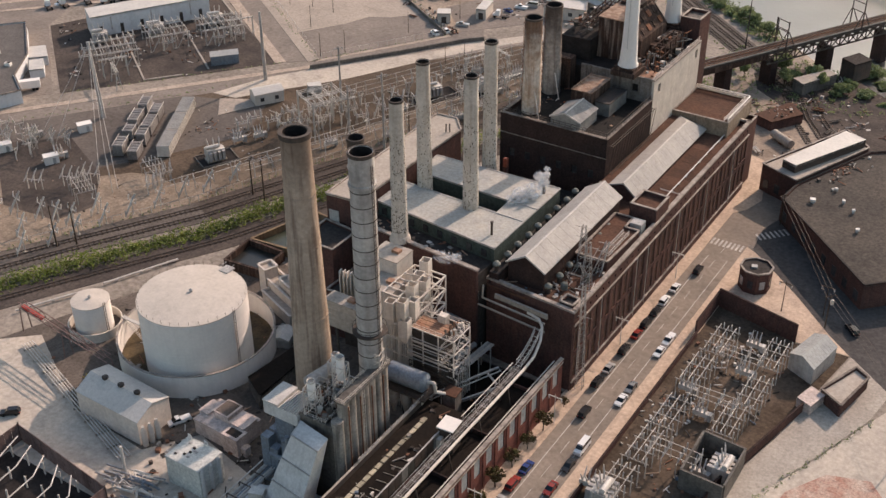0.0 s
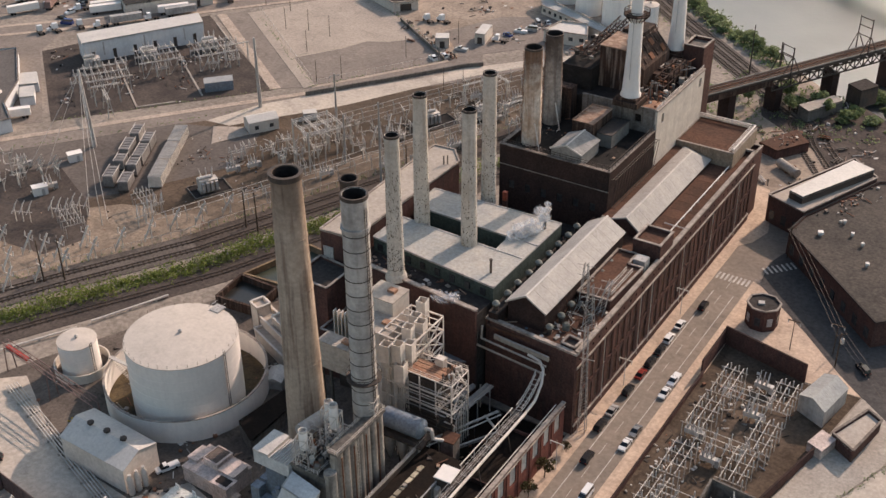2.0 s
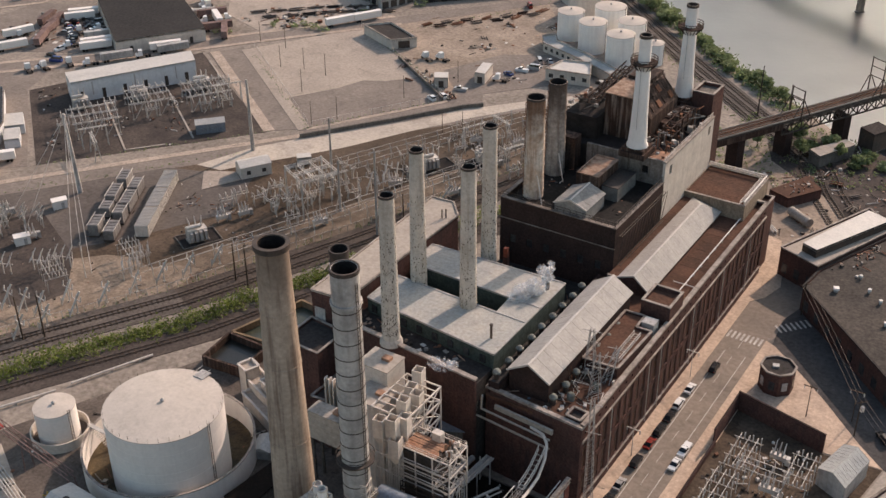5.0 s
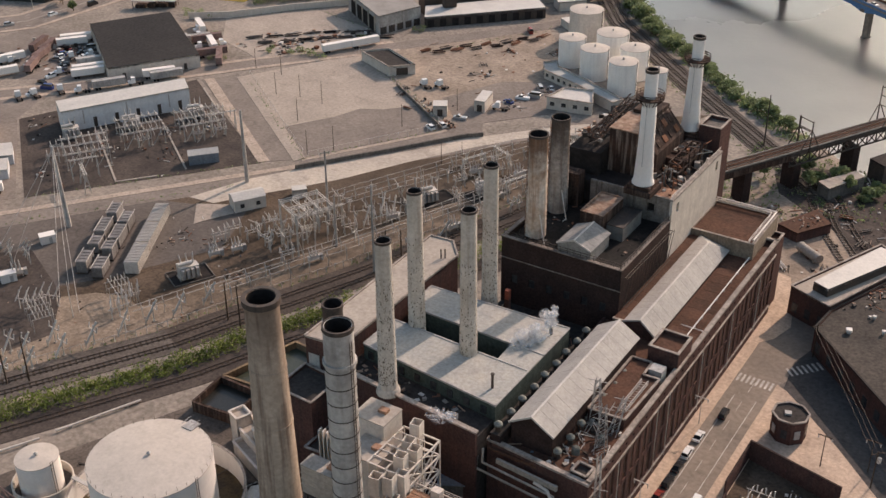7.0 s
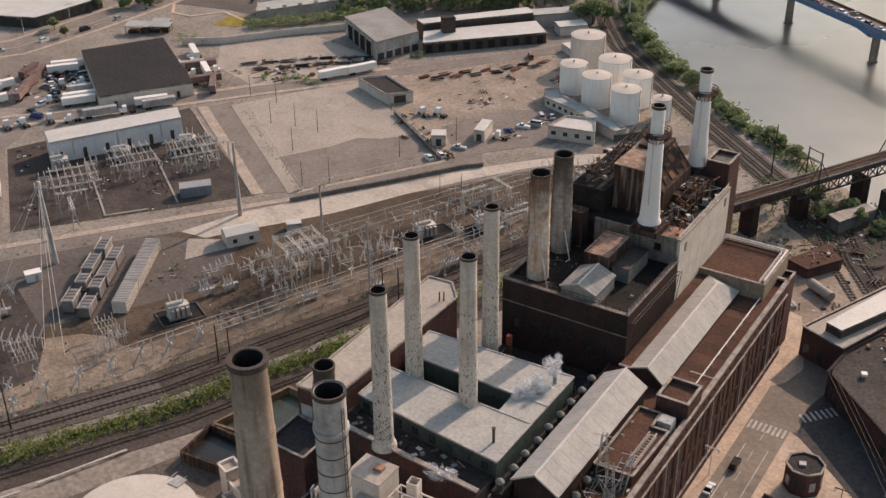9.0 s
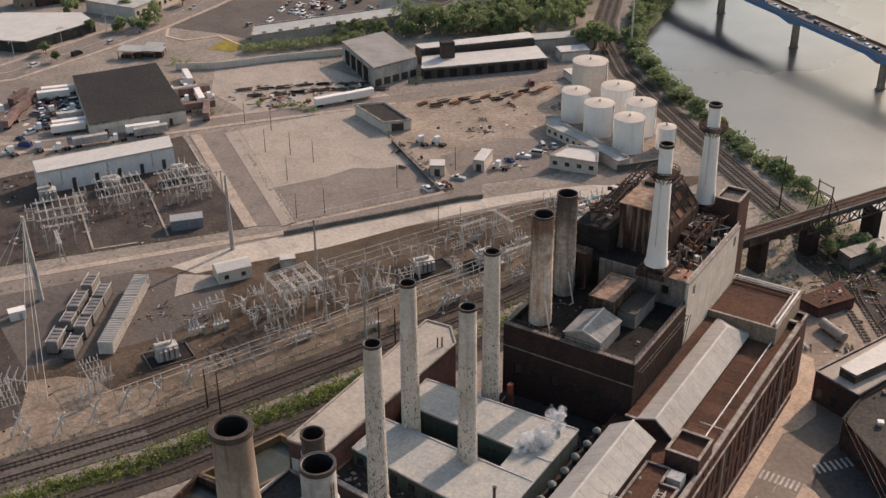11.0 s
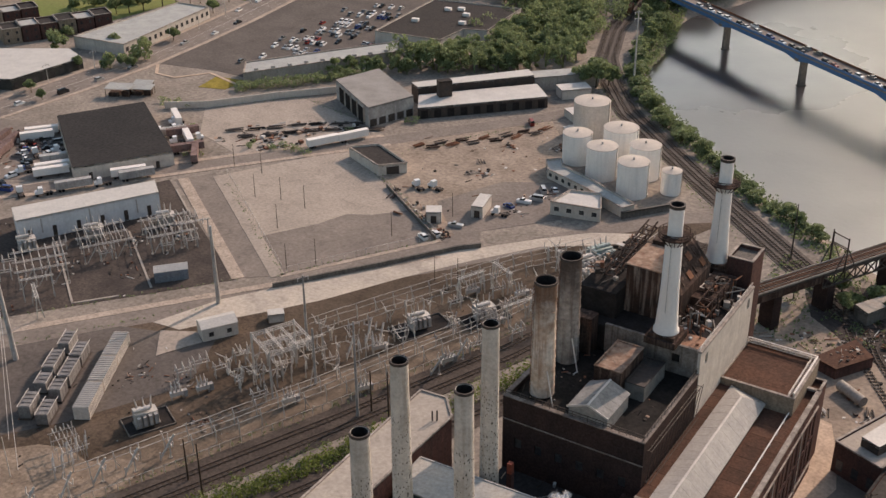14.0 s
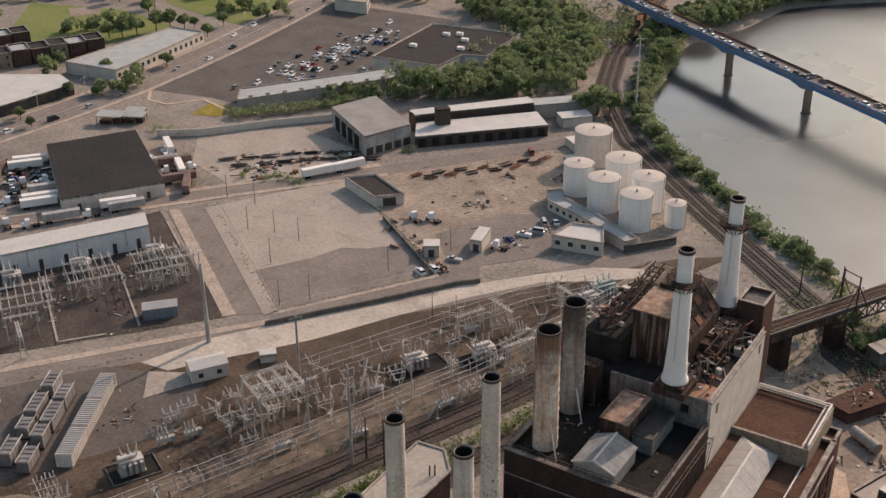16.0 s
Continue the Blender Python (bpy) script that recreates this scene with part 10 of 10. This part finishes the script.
for x, y, s in ((-262, 543, 1.25), (-258, 548, 1.3), (-265, 550, 1.2), (-268, 541, 1.1), (-478, 470, 0.8), (-482, 495, 0.9), (-540, 520, 1.0), (-536, 527, 1.1), (-545, 515, 0.9), (-468, 452, 0.7), (-488, 436, 0.6), (-486, 404, 0.5), (-112, 408, 0.8), (-106, 402, 0.7), (-100, 408, 0.8), (-96, 402, 0.6), (-118, 416, 0.7), (-90, 398, 0.5), (-80, 404, 0.7), (-72, 400, 0.6), (-62, 394, 0.7), (-88, 410, 0.6), (-124, 398, 0.5), (-128, 404, 0.5), (-140, 398, 0.4), (-520, 556, 0.7), (-507, 566, 0.8), (-556, 495, 0.7), (-498, 470, 0.7), (-500, 545, 0.9), (-528, 545, 1.0), (-522, 550, 0.9), (-532, 538, 1.1), (-470, 398, 0.6), (-482, 402, 0.6), (-560, 560, 1.0), (-570, 575, 1.1), (-585, 585, 1.0), (-600, 575, 1.1), (-612, 580, 1.0), (-84, 430, 0.9), (-78, 424, 0.9), (-70, 416, 0.9), (-66, 408, 0.8), (-108, 396, 0.6), (-116, 402, 0.8), (-58, 402, 0.9), (-52, 396, 0.8), (-46, 390, 0.9), (-88, 402, 0.8)):
    spots.append((x, y, s))
FAR = [q for q in spots if q[1] > 620 and q[0] < -240]
spots = [q for q in spots if q not in FAR][:285]
WOOD = [(-381, 489), (-356, 509), (-327, 524), (-300, 548), (-281, 566), (-296, 606), (-312, 640), (-347, 690), (-397, 701), (-414, 676), (-398, 656), (-350, 636), (-334, 607), (-331, 566), (-344, 545), (-360, 533), (-376, 508)]
for i, (x, y, s) in enumerate(spots):
    p = protos[i % 4]
    d = side_of_bank(x, y)
    bushy = d > -16
    k = rnd.uniform(0.6, 0.85) if bushy else rnd.uniform(0.85, 1.1)
    m = pose(x, y, -max(0.0, min(6.0, (d + 6) * 0.55)) - (1.6 * s if bushy else 0.05), 0, 0, rnd.uniform(0, 360)) @ Matrix.Diagonal((s * (1.15 if bushy else 1.0), s * (1.15 if bushy else 1.0), s * k, 1))
    if i < 4:
        p.matrix_basis = m
    else:
        q = copy_thing(p, m)
        q.matrix_basis = m
copse = Mesh()
for x, y in ((-566, 520), (-560, 528), (-552, 540), (-574, 512), (-640, 560), (-650, 548), (-632, 572), (-660, 540), (-620, 582), (-606, 590), (-528, 590), (-520, 600), (-498, 588), (-494, 600), (-540, 640), (-546, 654), (-552, 668), (-475, 655), (-468, 662), (-460, 668), (-450, 672), (-440, 668), (-476, 448), (-472, 462), (-536, 470), (-520, 452), (-610, 470), (-618, 482), (-625, 500), (-590, 462)):
    for k in range(7):
        s = rnd.uniform(0.7, 1.3)
        leaf_cloud(copse, x + rnd.uniform(-4, 4), y + rnd.uniform(-4, 4), rnd.uniform(2, 7) * s, 2.6 * s, 2.6 * s, 2.2 * s, 80, 0.9, rnd)
tagged(new("far_trees", data_of("far_trees", copse, LEAF_DARK)), "rows of green trees round far playing fields", "trees", kind="stuff")
street = tree(5.5, 2.2, 8, mat("bronze_leaves", (0.10, 0.055, 0.03), 0.8, col2=(0.07, 0.075, 0.025), large=1.0, var=0.4, bump=0), 0.32, 55)
tagged(street, "small bronze-leaved street tree on the sidewalk", group="street trees")
for i, (x, y) in enumerate(((-93.0, 192.5), (-93.2, 182.5), (-93.2, 175.0), (-93.2, 168.0), (-93.2, 160.5), (-93.2, 153), (-93.2, 145.5))):
    m = pose(x, y, 0.17, 0, 0, 50 * i) @ Matrix.Diagonal((*[(0.55, 1.0, 0.85, 0.95, 1.05, 0.9, 1.0)[i]] * 3, 1))
    if i == 0:
        street.matrix_basis = m
    else:
        q = copy_thing(street, m)
        q.matrix_basis = m
weeds = Mesh()
q = random.Random(44)
for line, n, spread in (([(-271.5, 325), (-241, 373.5)], 0.9, 0.5), ([(-268, 319), (-245, 352), (-231, 373)], 0.8, 0.6), ([(-342, 377), (-272, 327)], 1.0, 0.5), ([(-316, 424), (-280, 402), (-241, 376)], 0.7, 0.9), ([(-281, 316), (-332, 253)], 1.0, 0.6), ([(-276, 300), (-323, 236), (-368, 176)], 0.9, 0.7), (ribbon(EDGE, 2.0, 2.0)[0], 0.6, 1.0), (ribbon(EDGE, -11.8, -11.8)[0], 0.4, 0.7), (ribbon(SHORE, 8.0, 8.0)[0][:6], 0.6, 1.6), ([(-400, 428), (-372, 462), (-330, 452)], 0.6, 0.8), ([(-296, 430), (-262, 492), (-244, 540)], 0.8, 1.0)):
    for x, y, d in along(line, n):
        if q.random() < 0.55:
            k = q.uniform(0.25, 0.7)
            leaf_cloud(weeds, x + q.gauss(0, spread), y + q.gauss(0, spread), k * 0.6, k, k, k * 0.6, 5, 0.26, q)
tagged(new("weeds", data_of("weeds", weeds, LEAF)), "thin weeds along kerbs, fences and tracks", "weeds", kind="stuff")
lw = thing("lot_wall", "low dark stained wall between the empty lot and the work yard", "wall", -260, 385, 0.08)
for p, q in (((-281.0, 401.0), (-262.0, 387.8)), ((-262.0, 387.8), (-241.5, 373.6))):
    part("wall_panel", Mesh().beam((p[0] + 260, p[1] - 385, 0.7), (q[0] + 260, q[1] - 385, 0.7), 0.4, 1.4), CONC_DARK, lw)
    part("coping", Mesh().beam((p[0] + 260, p[1] - 385, 1.45), (q[0] + 260, q[1] - 385, 1.45), 0.5, 0.1), STONE_DIRTY, lw)
lf = thing("lot_fence", "thin wire fence on steel posts round the empty lot", "fence", -290, 375, 0.08)
for line in ([(-341, 378.5), (-272, 328)], [(-270, 328), (-242, 374)], [(-317, 424), (-281, 401.5), (-243, 376.5)]):
    for x, y, d in along(line, 4.0):
        part("post", Mesh().beam((x + 290, y - 375, 0), (x + 290, y - 375, 2.4), 0.1), GALV, lf)
    for (x0, y0), (x1, y1) in zip(line, line[1:]):
        part("rail", Mesh().beam((x0 + 290, y0 - 375, 2.35), (x1 + 290, y1 - 375, 2.35), 0.06), GALV, lf)
r = random.Random(15)
wm = Mesh()
for k in range(170):
    x, y = r.uniform(-720, -300), r.uniform(690, 1000)
    if r.random() < 0.5:
        x, y = r.uniform(-350, -296), r.uniform(575, 700)
    s = r.uniform(3, 6)
    leaf_cloud(wm, x, y, s * 1.1, s, s, s, 90, 0.8, r)
crowns = list(FAR)
while len(crowns) < len(FAR) + 165:
    x, y = r.uniform(-414, -281), r.uniform(489, 701)
    if within(WOOD, x, y) and all(abs(x - a) + abs(y - b) > 5.0 for a, b, _ in crowns):
        crowns.append((x, y, r.uniform(0.75, 1.1) if y < 520 else r.uniform(1.05, 1.7)))
for x, y, d in along([(-277, 690), (-262, 726), (-254, 780), (-226, 812), (-152, 874), (0, 980)], 5.5):
    for o in (0.5, 7.0, 14.0):
        crowns.append((x - o * math.sin(radians(d)) * 0.8 + r.uniform(-2, 2), y + o * math.cos(radians(d)) * 0.8 + r.uniform(-2, 2), r.uniform(0.9, 1.5)))
for x, y, s in crowns:
    wm.rod((x, y, 0), (x, y, 6 * s), 0.3 * s, 5, 0.15 * s)
    for k in range(16):
        a, e = r.uniform(0, 6.28), r.random()
        o = 3.2 * s * math.sqrt(1 - e * e)
        q = r.uniform(0.9, 1.5) * s
        leaf_cloud(wm, x + o * math.cos(a), y + o * math.sin(a), (2.2 + 5.4 * e) * s, q, q, q * 0.85, 56, 0.6, r)
tagged(new("far_woods", data_of("far_woods", wm, LEAF_DARK)), "far woods of dark green trees", "trees", kind="stuff")
bm = Mesh()
for x, y, d in along([(-400, 452), (-382, 472), (-372, 486), (-360, 502)], 1.5):
    for k in range(5):
        o, z = r.uniform(-0.5, 7.5), r.uniform(0.8, 3.6)
        leaf_cloud(bm, x - o * 0.75 + r.uniform(-1, 1), y + o * 0.6, z, 1.6, 1.6, 1.2, 26, 0.42, r)
for x, y, n, w in ((-418, 422, 9, 3.0), (-412, 425, 9, 3.0), (-404, 428, 6, 2.0), (-371, 391, 8, 2.2), (-366, 386, 5, 1.6), (-337, 412, 8, 2.4), (-331, 410, 7, 2.0), (-342, 407, 5, 2.0), (-352, 404, 5, 1.6), (-311, 462, 7, 1.6), (-325, 437, 5, 1.6), (-386, 406, 6, 1.8)):
    for k in range(n):
        leaf_cloud(bm, x + r.gauss(0, w), y + r.gauss(0, w), r.uniform(0.5, 2.0), 1.3, 1.3, 1.0, 24, 0.38, r)
tagged(new("bushes", data_of("bushes", bm, LEAF_DARK)), "dense dark bushes along the boundary wall and truck yard", "bushes", kind="stuff")
hm = Mesh()
line = ribbon(EDGE, -17.2, -17.2)[0]
for x, y, d in along(line, 0.8):
    if y > 345:
        break
    for k in range(9 if y < 285 else 4):
        o, hgt = r.gauss(0, 1.9), r.uniform(0.3, 2.0) * (0.45 + 0.8 * abs(math.sin(x * 0.11) * math.cos(y * 0.07)))
        leaf_cloud(hm, x + o * math.sin(radians(d)), y - o * math.cos(radians(d)), hgt, 0.9, 0.9, 0.8 * hgt + 0.3, 9, 0.36, r)
tagged(new("hedge", data_of("hedge", hm, LEAF_BRIGHT)), "bright green overgrown scrub beside the railway", "scrub", kind="stuff")
sm = Mesh()
for x, y, d in along([(-118, 432), (-152, 461), (-197, 503), (-232, 540), (-254, 571), (-266, 640), (-280, 690)], 1.2):
    for k in range(6):
        leaf_cloud(sm, x + r.uniform(-7, 4), y + r.uniform(-6, 3), r.uniform(-1.5, 1.2), 1.8, 1.8, 1.6, 9, 0.6, r)
for k in range(420):
    x, y = r.uniform(-136, -60), r.uniform(370, 425)
    if side_of_bank(x, y) < -2 and y - 357 > (x + 137) * 0.5:
        leaf_cloud(sm, x, y, 0.4, 1.2, 1.2, 0.8, 8, 0.45, r)
for x, y, d in along([(-44.5, 186), (-37.5, 205), (-29, 227)], 0.9):
    leaf_cloud(sm, x + r.uniform(-0.5, 0.8), y, 0.25, 0.6, 0.6, 0.35, 7, 0.25, r)
tagged(new("scrub", data_of("scrub", sm, LEAF)), "tangled green scrub along the river bank", "scrub", kind="stuff")


# ---- steam over the roofs ----
def steam_material():
    m = bpy.data.materials.new("steam")
    m.use_nodes = True
    nd, ln = m.node_tree.nodes, m.node_tree.links
    nd.remove(nd["Principled BSDF"])
    d, t, x = nd.new("ShaderNodeBsdfDiffuse"), nd.new("ShaderNodeBsdfTransparent"), nd.new("ShaderNodeMixShader")
    d.inputs["Color"].default_value = (0.9, 0.88, 0.86, 1)
    x.inputs[0].default_value = 0.2
    ln.new(t.outputs[0], x.inputs[1])
    ln.new(d.outputs[0], x.inputs[2])
    ln.new(x.outputs[0], nd["Material Output"].inputs["Surface"])
    return m


pm = Mesh()
for x, y, z, w, n in ((-126.8, 226.5, 30.4, 1.3, 70), (-126.4, 228.5, 31.4, 1.4, 70), (-125.5, 237.5, 32.4, 0.9, 40), (-125.5, 229.0, 30.2, 1.5, 90), (-124.0, 231.5, 31.4, 1.8, 110), (-122.5, 234.5, 33.0, 1.0, 50), (-122.2, 235.0, 35.0, 0.7, 34), (-122.0, 235.2, 36.6, 0.4, 18), (-132.0, 198.6, 26.5, 1.0, 40), (-129.5, 198.2, 27.0, 1.3, 60), (-127.0, 198.4, 27.6, 0.8, 34)):
    leaf_cloud(pm, x, y, z, w * 1.5, w * 1.8, w, n * 2, 0.75, r)
st = tagged(new("steam", data_of("steam", pm, steam_material())), "thin white steam drifting over the pale roofs", "steam", kind="stuff")


# ---- scattered clutter ----
def clutter_material():
    m = mat("mixed_clutter", (0.3, 0.25, 0.2), 0.8, bump=0.1)
    nd, ln = m.node_tree.nodes, m.node_tree.links
    geo, ramp = nd.new("ShaderNodeNewGeometry"), nd.new("ShaderNodeValToRGB")
    ramp.color_ramp.interpolation = "CONSTANT"
    tones = ((0.0, (0.05, 0.042, 0.036)), (0.3, (0.20, 0.10, 0.065)), (0.45, (0.30, 0.27, 0.235)), (0.62, (0.10, 0.085, 0.075)), (0.75, (0.55, 0.51, 0.46)), (0.9, (0.36, 0.25, 0.18)), (0.97, (0.12, 0.15, 0.19)))
    for i, (p, c) in enumerate(tones):
        e = ramp.color_ramp.elements[i] if i < 2 else ramp.color_ramp.elements.new(p)
        e.position, e.color = p, (*c, 1)
    ln.new(geo.outputs["Random Per Island"], ramp.inputs[0])
    ln.new(ramp.outputs[0], nd["Principled BSDF"].inputs["Base Color"])
    return m


CLUTTER = clutter_material()


def scatter(name, label, poly, z, n, size, seed, tall=1.0):
    """Loose small things over an area: crates, sheets, pipes and heaps."""
    q = random.Random(seed)
    m = Mesh()
    xs, ys = [p[0] for p in poly], [p[1] for p in poly]
    heaps = [(q.uniform(min(xs), max(xs)), q.uniform(min(ys), max(ys))) for _ in range(max(4, n // 14))]
    done = 0
    for _ in range(n * 12):
        hx, hy = q.choice(heaps)
        x, y = (q.gauss(hx, 2.6), q.gauss(hy, 2.6)) if q.random() < 0.7 else (q.uniform(min(xs), max(xs)), q.uniform(min(ys), max(ys)))
        if not within(poly, x, y):
            continue
        s, a = size * q.uniform(0.35, 1.3), q.uniform(0, 180)
        k = q.random()
        if k < 0.5:
            m.block(x, y, z, s, s * q.uniform(0.4, 1.2), s * q.uniform(0.2, 0.8) * tall, a)
        elif k < 0.75:
            c, sn = math.cos(radians(a)), math.sin(radians(a))
            m.beam((x - c * s * 2, y - sn * s * 2, z + 0.12), (x + c * s * 2, y + sn * s * 2, z + 0.12 + q.uniform(0, 0.5) * tall), 0.2)
        else:
            m.block(x, y, z, s * 1.6, s * 1.1, 0.1, a)
        done += 1
        if done == n:
            break
    return tagged(new(name, data_of(name, m, CLUTTER)), label, "clutter", kind="stuff")


scatter("yard_clutter", "scattered scrap, pallets and pipes on a sandy yard", [(-240, 380), (-228, 398), (-208, 418), (-222, 446), (-260, 492), (-304, 440), (-280, 404)], 0.1, 130, 0.9, 1)
scatter("yard_clutter", "red and rusty debris along the edge of the empty lot", [(-280, 403), (-276, 396.5), (-240, 373.5), (-238, 378), (-262, 395)], 0.1, 130, 0.8, 22, 1.5)
scatter("yard_clutter", "scrap and stacked material in the pale truck yard", [(-350, 398), (-322, 436), (-330, 450), (-350, 440), (-372, 420), (-372, 404)], 0.09, 150, 1.5, 2)
scatter("yard_clutter", "scrap and parts scattered behind the hall", [(-108, 335), (-66, 352), (-78, 384), (-108, 408), (-128, 372)], 0.05, 150, 0.8, 3)
scatter("yard_clutter", "scrap and rubble below the railway viaduct", [(-104, 380), (-66, 362), (-50, 384), (-90, 420)], 0.05, 130, 0.8, 4)
scatter("yard_clutter", "valves, crates and scrap in the plant yard", [(-166, 108), (-128, 108), (-128, 152), (-146, 160), (-166, 152)], 0.08, 170, 0.9, 5, 1.6)
scatter("yard_clutter", "drums and scrap beside the oil tanks", [(-222, 142), (-204, 134), (-166, 146), (-158, 178), (-200, 194)], 0.06, 150, 0.9, 6)
scatter("yard_clutter", "parts and stones on the walled switchyard ground", [(-77, 150), (-76.5, 250), (-56, 244), (-48, 208), (-54, 150)], 0.07, 380, 0.6, 7, 1.4)
scatter("yard_clutter", "low fittings and stones on the switchyard ground", [(-300, 130), (-258, 178), (-235, 220), (-212, 272), (-180, 365), (-196, 392), (-240, 310), (-320, 225), (-340, 196)], 0.09, 420, 0.38, 8, 1.2)
scatter("yard_clutter", "fittings on the dark substation gravel", [(-285, 313), (-331, 256), (-384, 297), (-357, 358)], 0.07, 220, 0.7, 9, 1.4)
scatter("roof_clutter", "boards and scrap iron on the brown hall roof", [(-118.5, 201), (-96, 200), (-96, 222), (-104, 244), (-118.5, 246)], 22.3, 190, 0.8, 10, 1.3)
scatter("roof_clutter", "pipes and scrap on the sooty boiler roof", [(-148, 258.6), (-117, 258.6), (-117, 287), (-148, 287)], 35.6, 70, 0.5, 11, 1.2)
scatter("roof_clutter", "rusty parts on the open boiler deck", [(-127.4, 289), (-117, 289), (-117, 321), (-127.4, 303)], 42.0, 110, 1.0, 12, 2.0)
scatter("roof_clutter", "rusty parts on a boiler casing", [(-148, 293), (-139, 293), (-139, 320), (-148, 320)], 50.5, 60, 1.0, 13, 1.5)
scatter("roof_clutter", "soot and scrap on a dark terrace", [(-121, 198), (-158, 202), (-157, 207.5), (-121, 204)], 25.6, 70, 0.7, 14)
scatter("roof_clutter", "pipes and scrap on the low link roof", [(-148, 240), (-120.5, 240), (-120.5, 257), (-148, 257)], 18.1, 60, 1.0, 15, 1.4)
scatter("roof_clutter", "rubble along the edge of a tar roof", [(-76, 314), (-64, 345), (-58, 341), (-68, 312)], 7.6, 50, 0.7, 16)
scatter("roof_clutter", "boxes and valves on the silo deck", [(-127.6, 138.4), (-121.2, 138.4), (-121.2, 151.4), (-124, 151.4), (-127, 151.4), (-127.6, 151.4)], 22.0, 80, 0.8, 17, 2.4)
scatter("yard_clutter", "dark parts on the sunken yard floor", [(-121, 172), (-96, 172), (-96, 196), (-121, 198)], 0.14, 36, 0.7, 18, 1.6)
scatter("roof_clutter", "boards on the near-black brown low roof", [(-113.4, 100), (-105.4, 100), (-105.4, 165), (-113.4, 165)], 11.5, 90, 0.7, 19)
scatter("yard_clutter", "loose gear among trucks", [(-450, 320), (-396, 344), (-430, 376), (-455, 368)], 0.09, 170, 1.3, 20, 1.5)
scatter("roof_clutter", "scrap and rubble on a low brick shed", [(-106, 363), (-100.3, 361), (-95, 371), (-100, 376)], 3.5, 30, 0.6, 21)
wl = thing("boundary_wall", "long pale concrete boundary wall behind the truck yard", "wall", -398, 430, 0.08)
for p, q in (((-16, -11), (0, 0)), ((0, 0), (19, 25)), ((19, 25), (44, 52))):
    part("wall_panel", Mesh().beam((*p, 1.6), (*q, 1.6), 0.4, 3.2), WHITE_WALL, wl)
kb = [(-461, 462), (-452, 452), (-440, 452), (-430, 466), (-408, 460)]
setting("kerb", bar(kb, 0, 0, 0.0, 0.24, 1.6), SIDEWALK, "pale kerb round the store parking lot", "kerb")
for x, y, a, l, w, h in ((-444, 421, 24, 12, 7, 4.6), (-436, 427, 24, 11, 6, 4.0), (-441, 433, 24, 9, 5, 3.4)):
    th = thing("canopy", "small steel canopy on posts over stacked goods", "canopy", x, y, 0.1, a, group="yard canopies")
    part("roof", Mesh().add([(-l / 2, -w / 2, h - 0.6), (l / 2, -w / 2, h - 0.6), (l / 2, w / 2, h), (-l / 2, w / 2, h), (-l / 2, -w / 2, h - 0.4), (l / 2, -w / 2, h - 0.4), (l / 2, w / 2, h + 0.2), (-l / 2, w / 2, h + 0.2)], BOXQ), ROOF_GREY, th)
    for sx in (-1, 1):
        for sy in (-1, 1):
            part("post", Mesh().beam((sx * (l / 2 - 0.4), sy * (w / 2 - 0.4), 0), (sx * (l / 2 - 0.4), sy * (w / 2 - 0.4), h - 0.5), 0.2), STEEL_DARK, th)
    part("crate", Mesh().block(-l * 0.2, 0, 0, l * 0.4, w * 0.6, 1.6), CASING, th)
    part("crate", Mesh().block(l * 0.25, 0.3, 0, l * 0.3, w * 0.5, 2.2), CASING, th)
for k, (x, y, a, l) in enumerate(((-220.8, 181.0, 66, 22), (-231.0, 158.0, 62, 20))):
    th = thing("ground_pipe", "long pale pipe on low blocks beside the siding", "pipe", x, y, 0.05, a, group="ground pipes")
    part("pipe", Mesh().rod((-l / 2, 0, 0.7), (l / 2, 0, 0.7), 0.3, 8), PAINT, th)
    for u in (-l / 3, 0, l / 3):
        part("block", Mesh().block(u, 0, 0, 0.5, 0.8, 0.5), CONC, th)
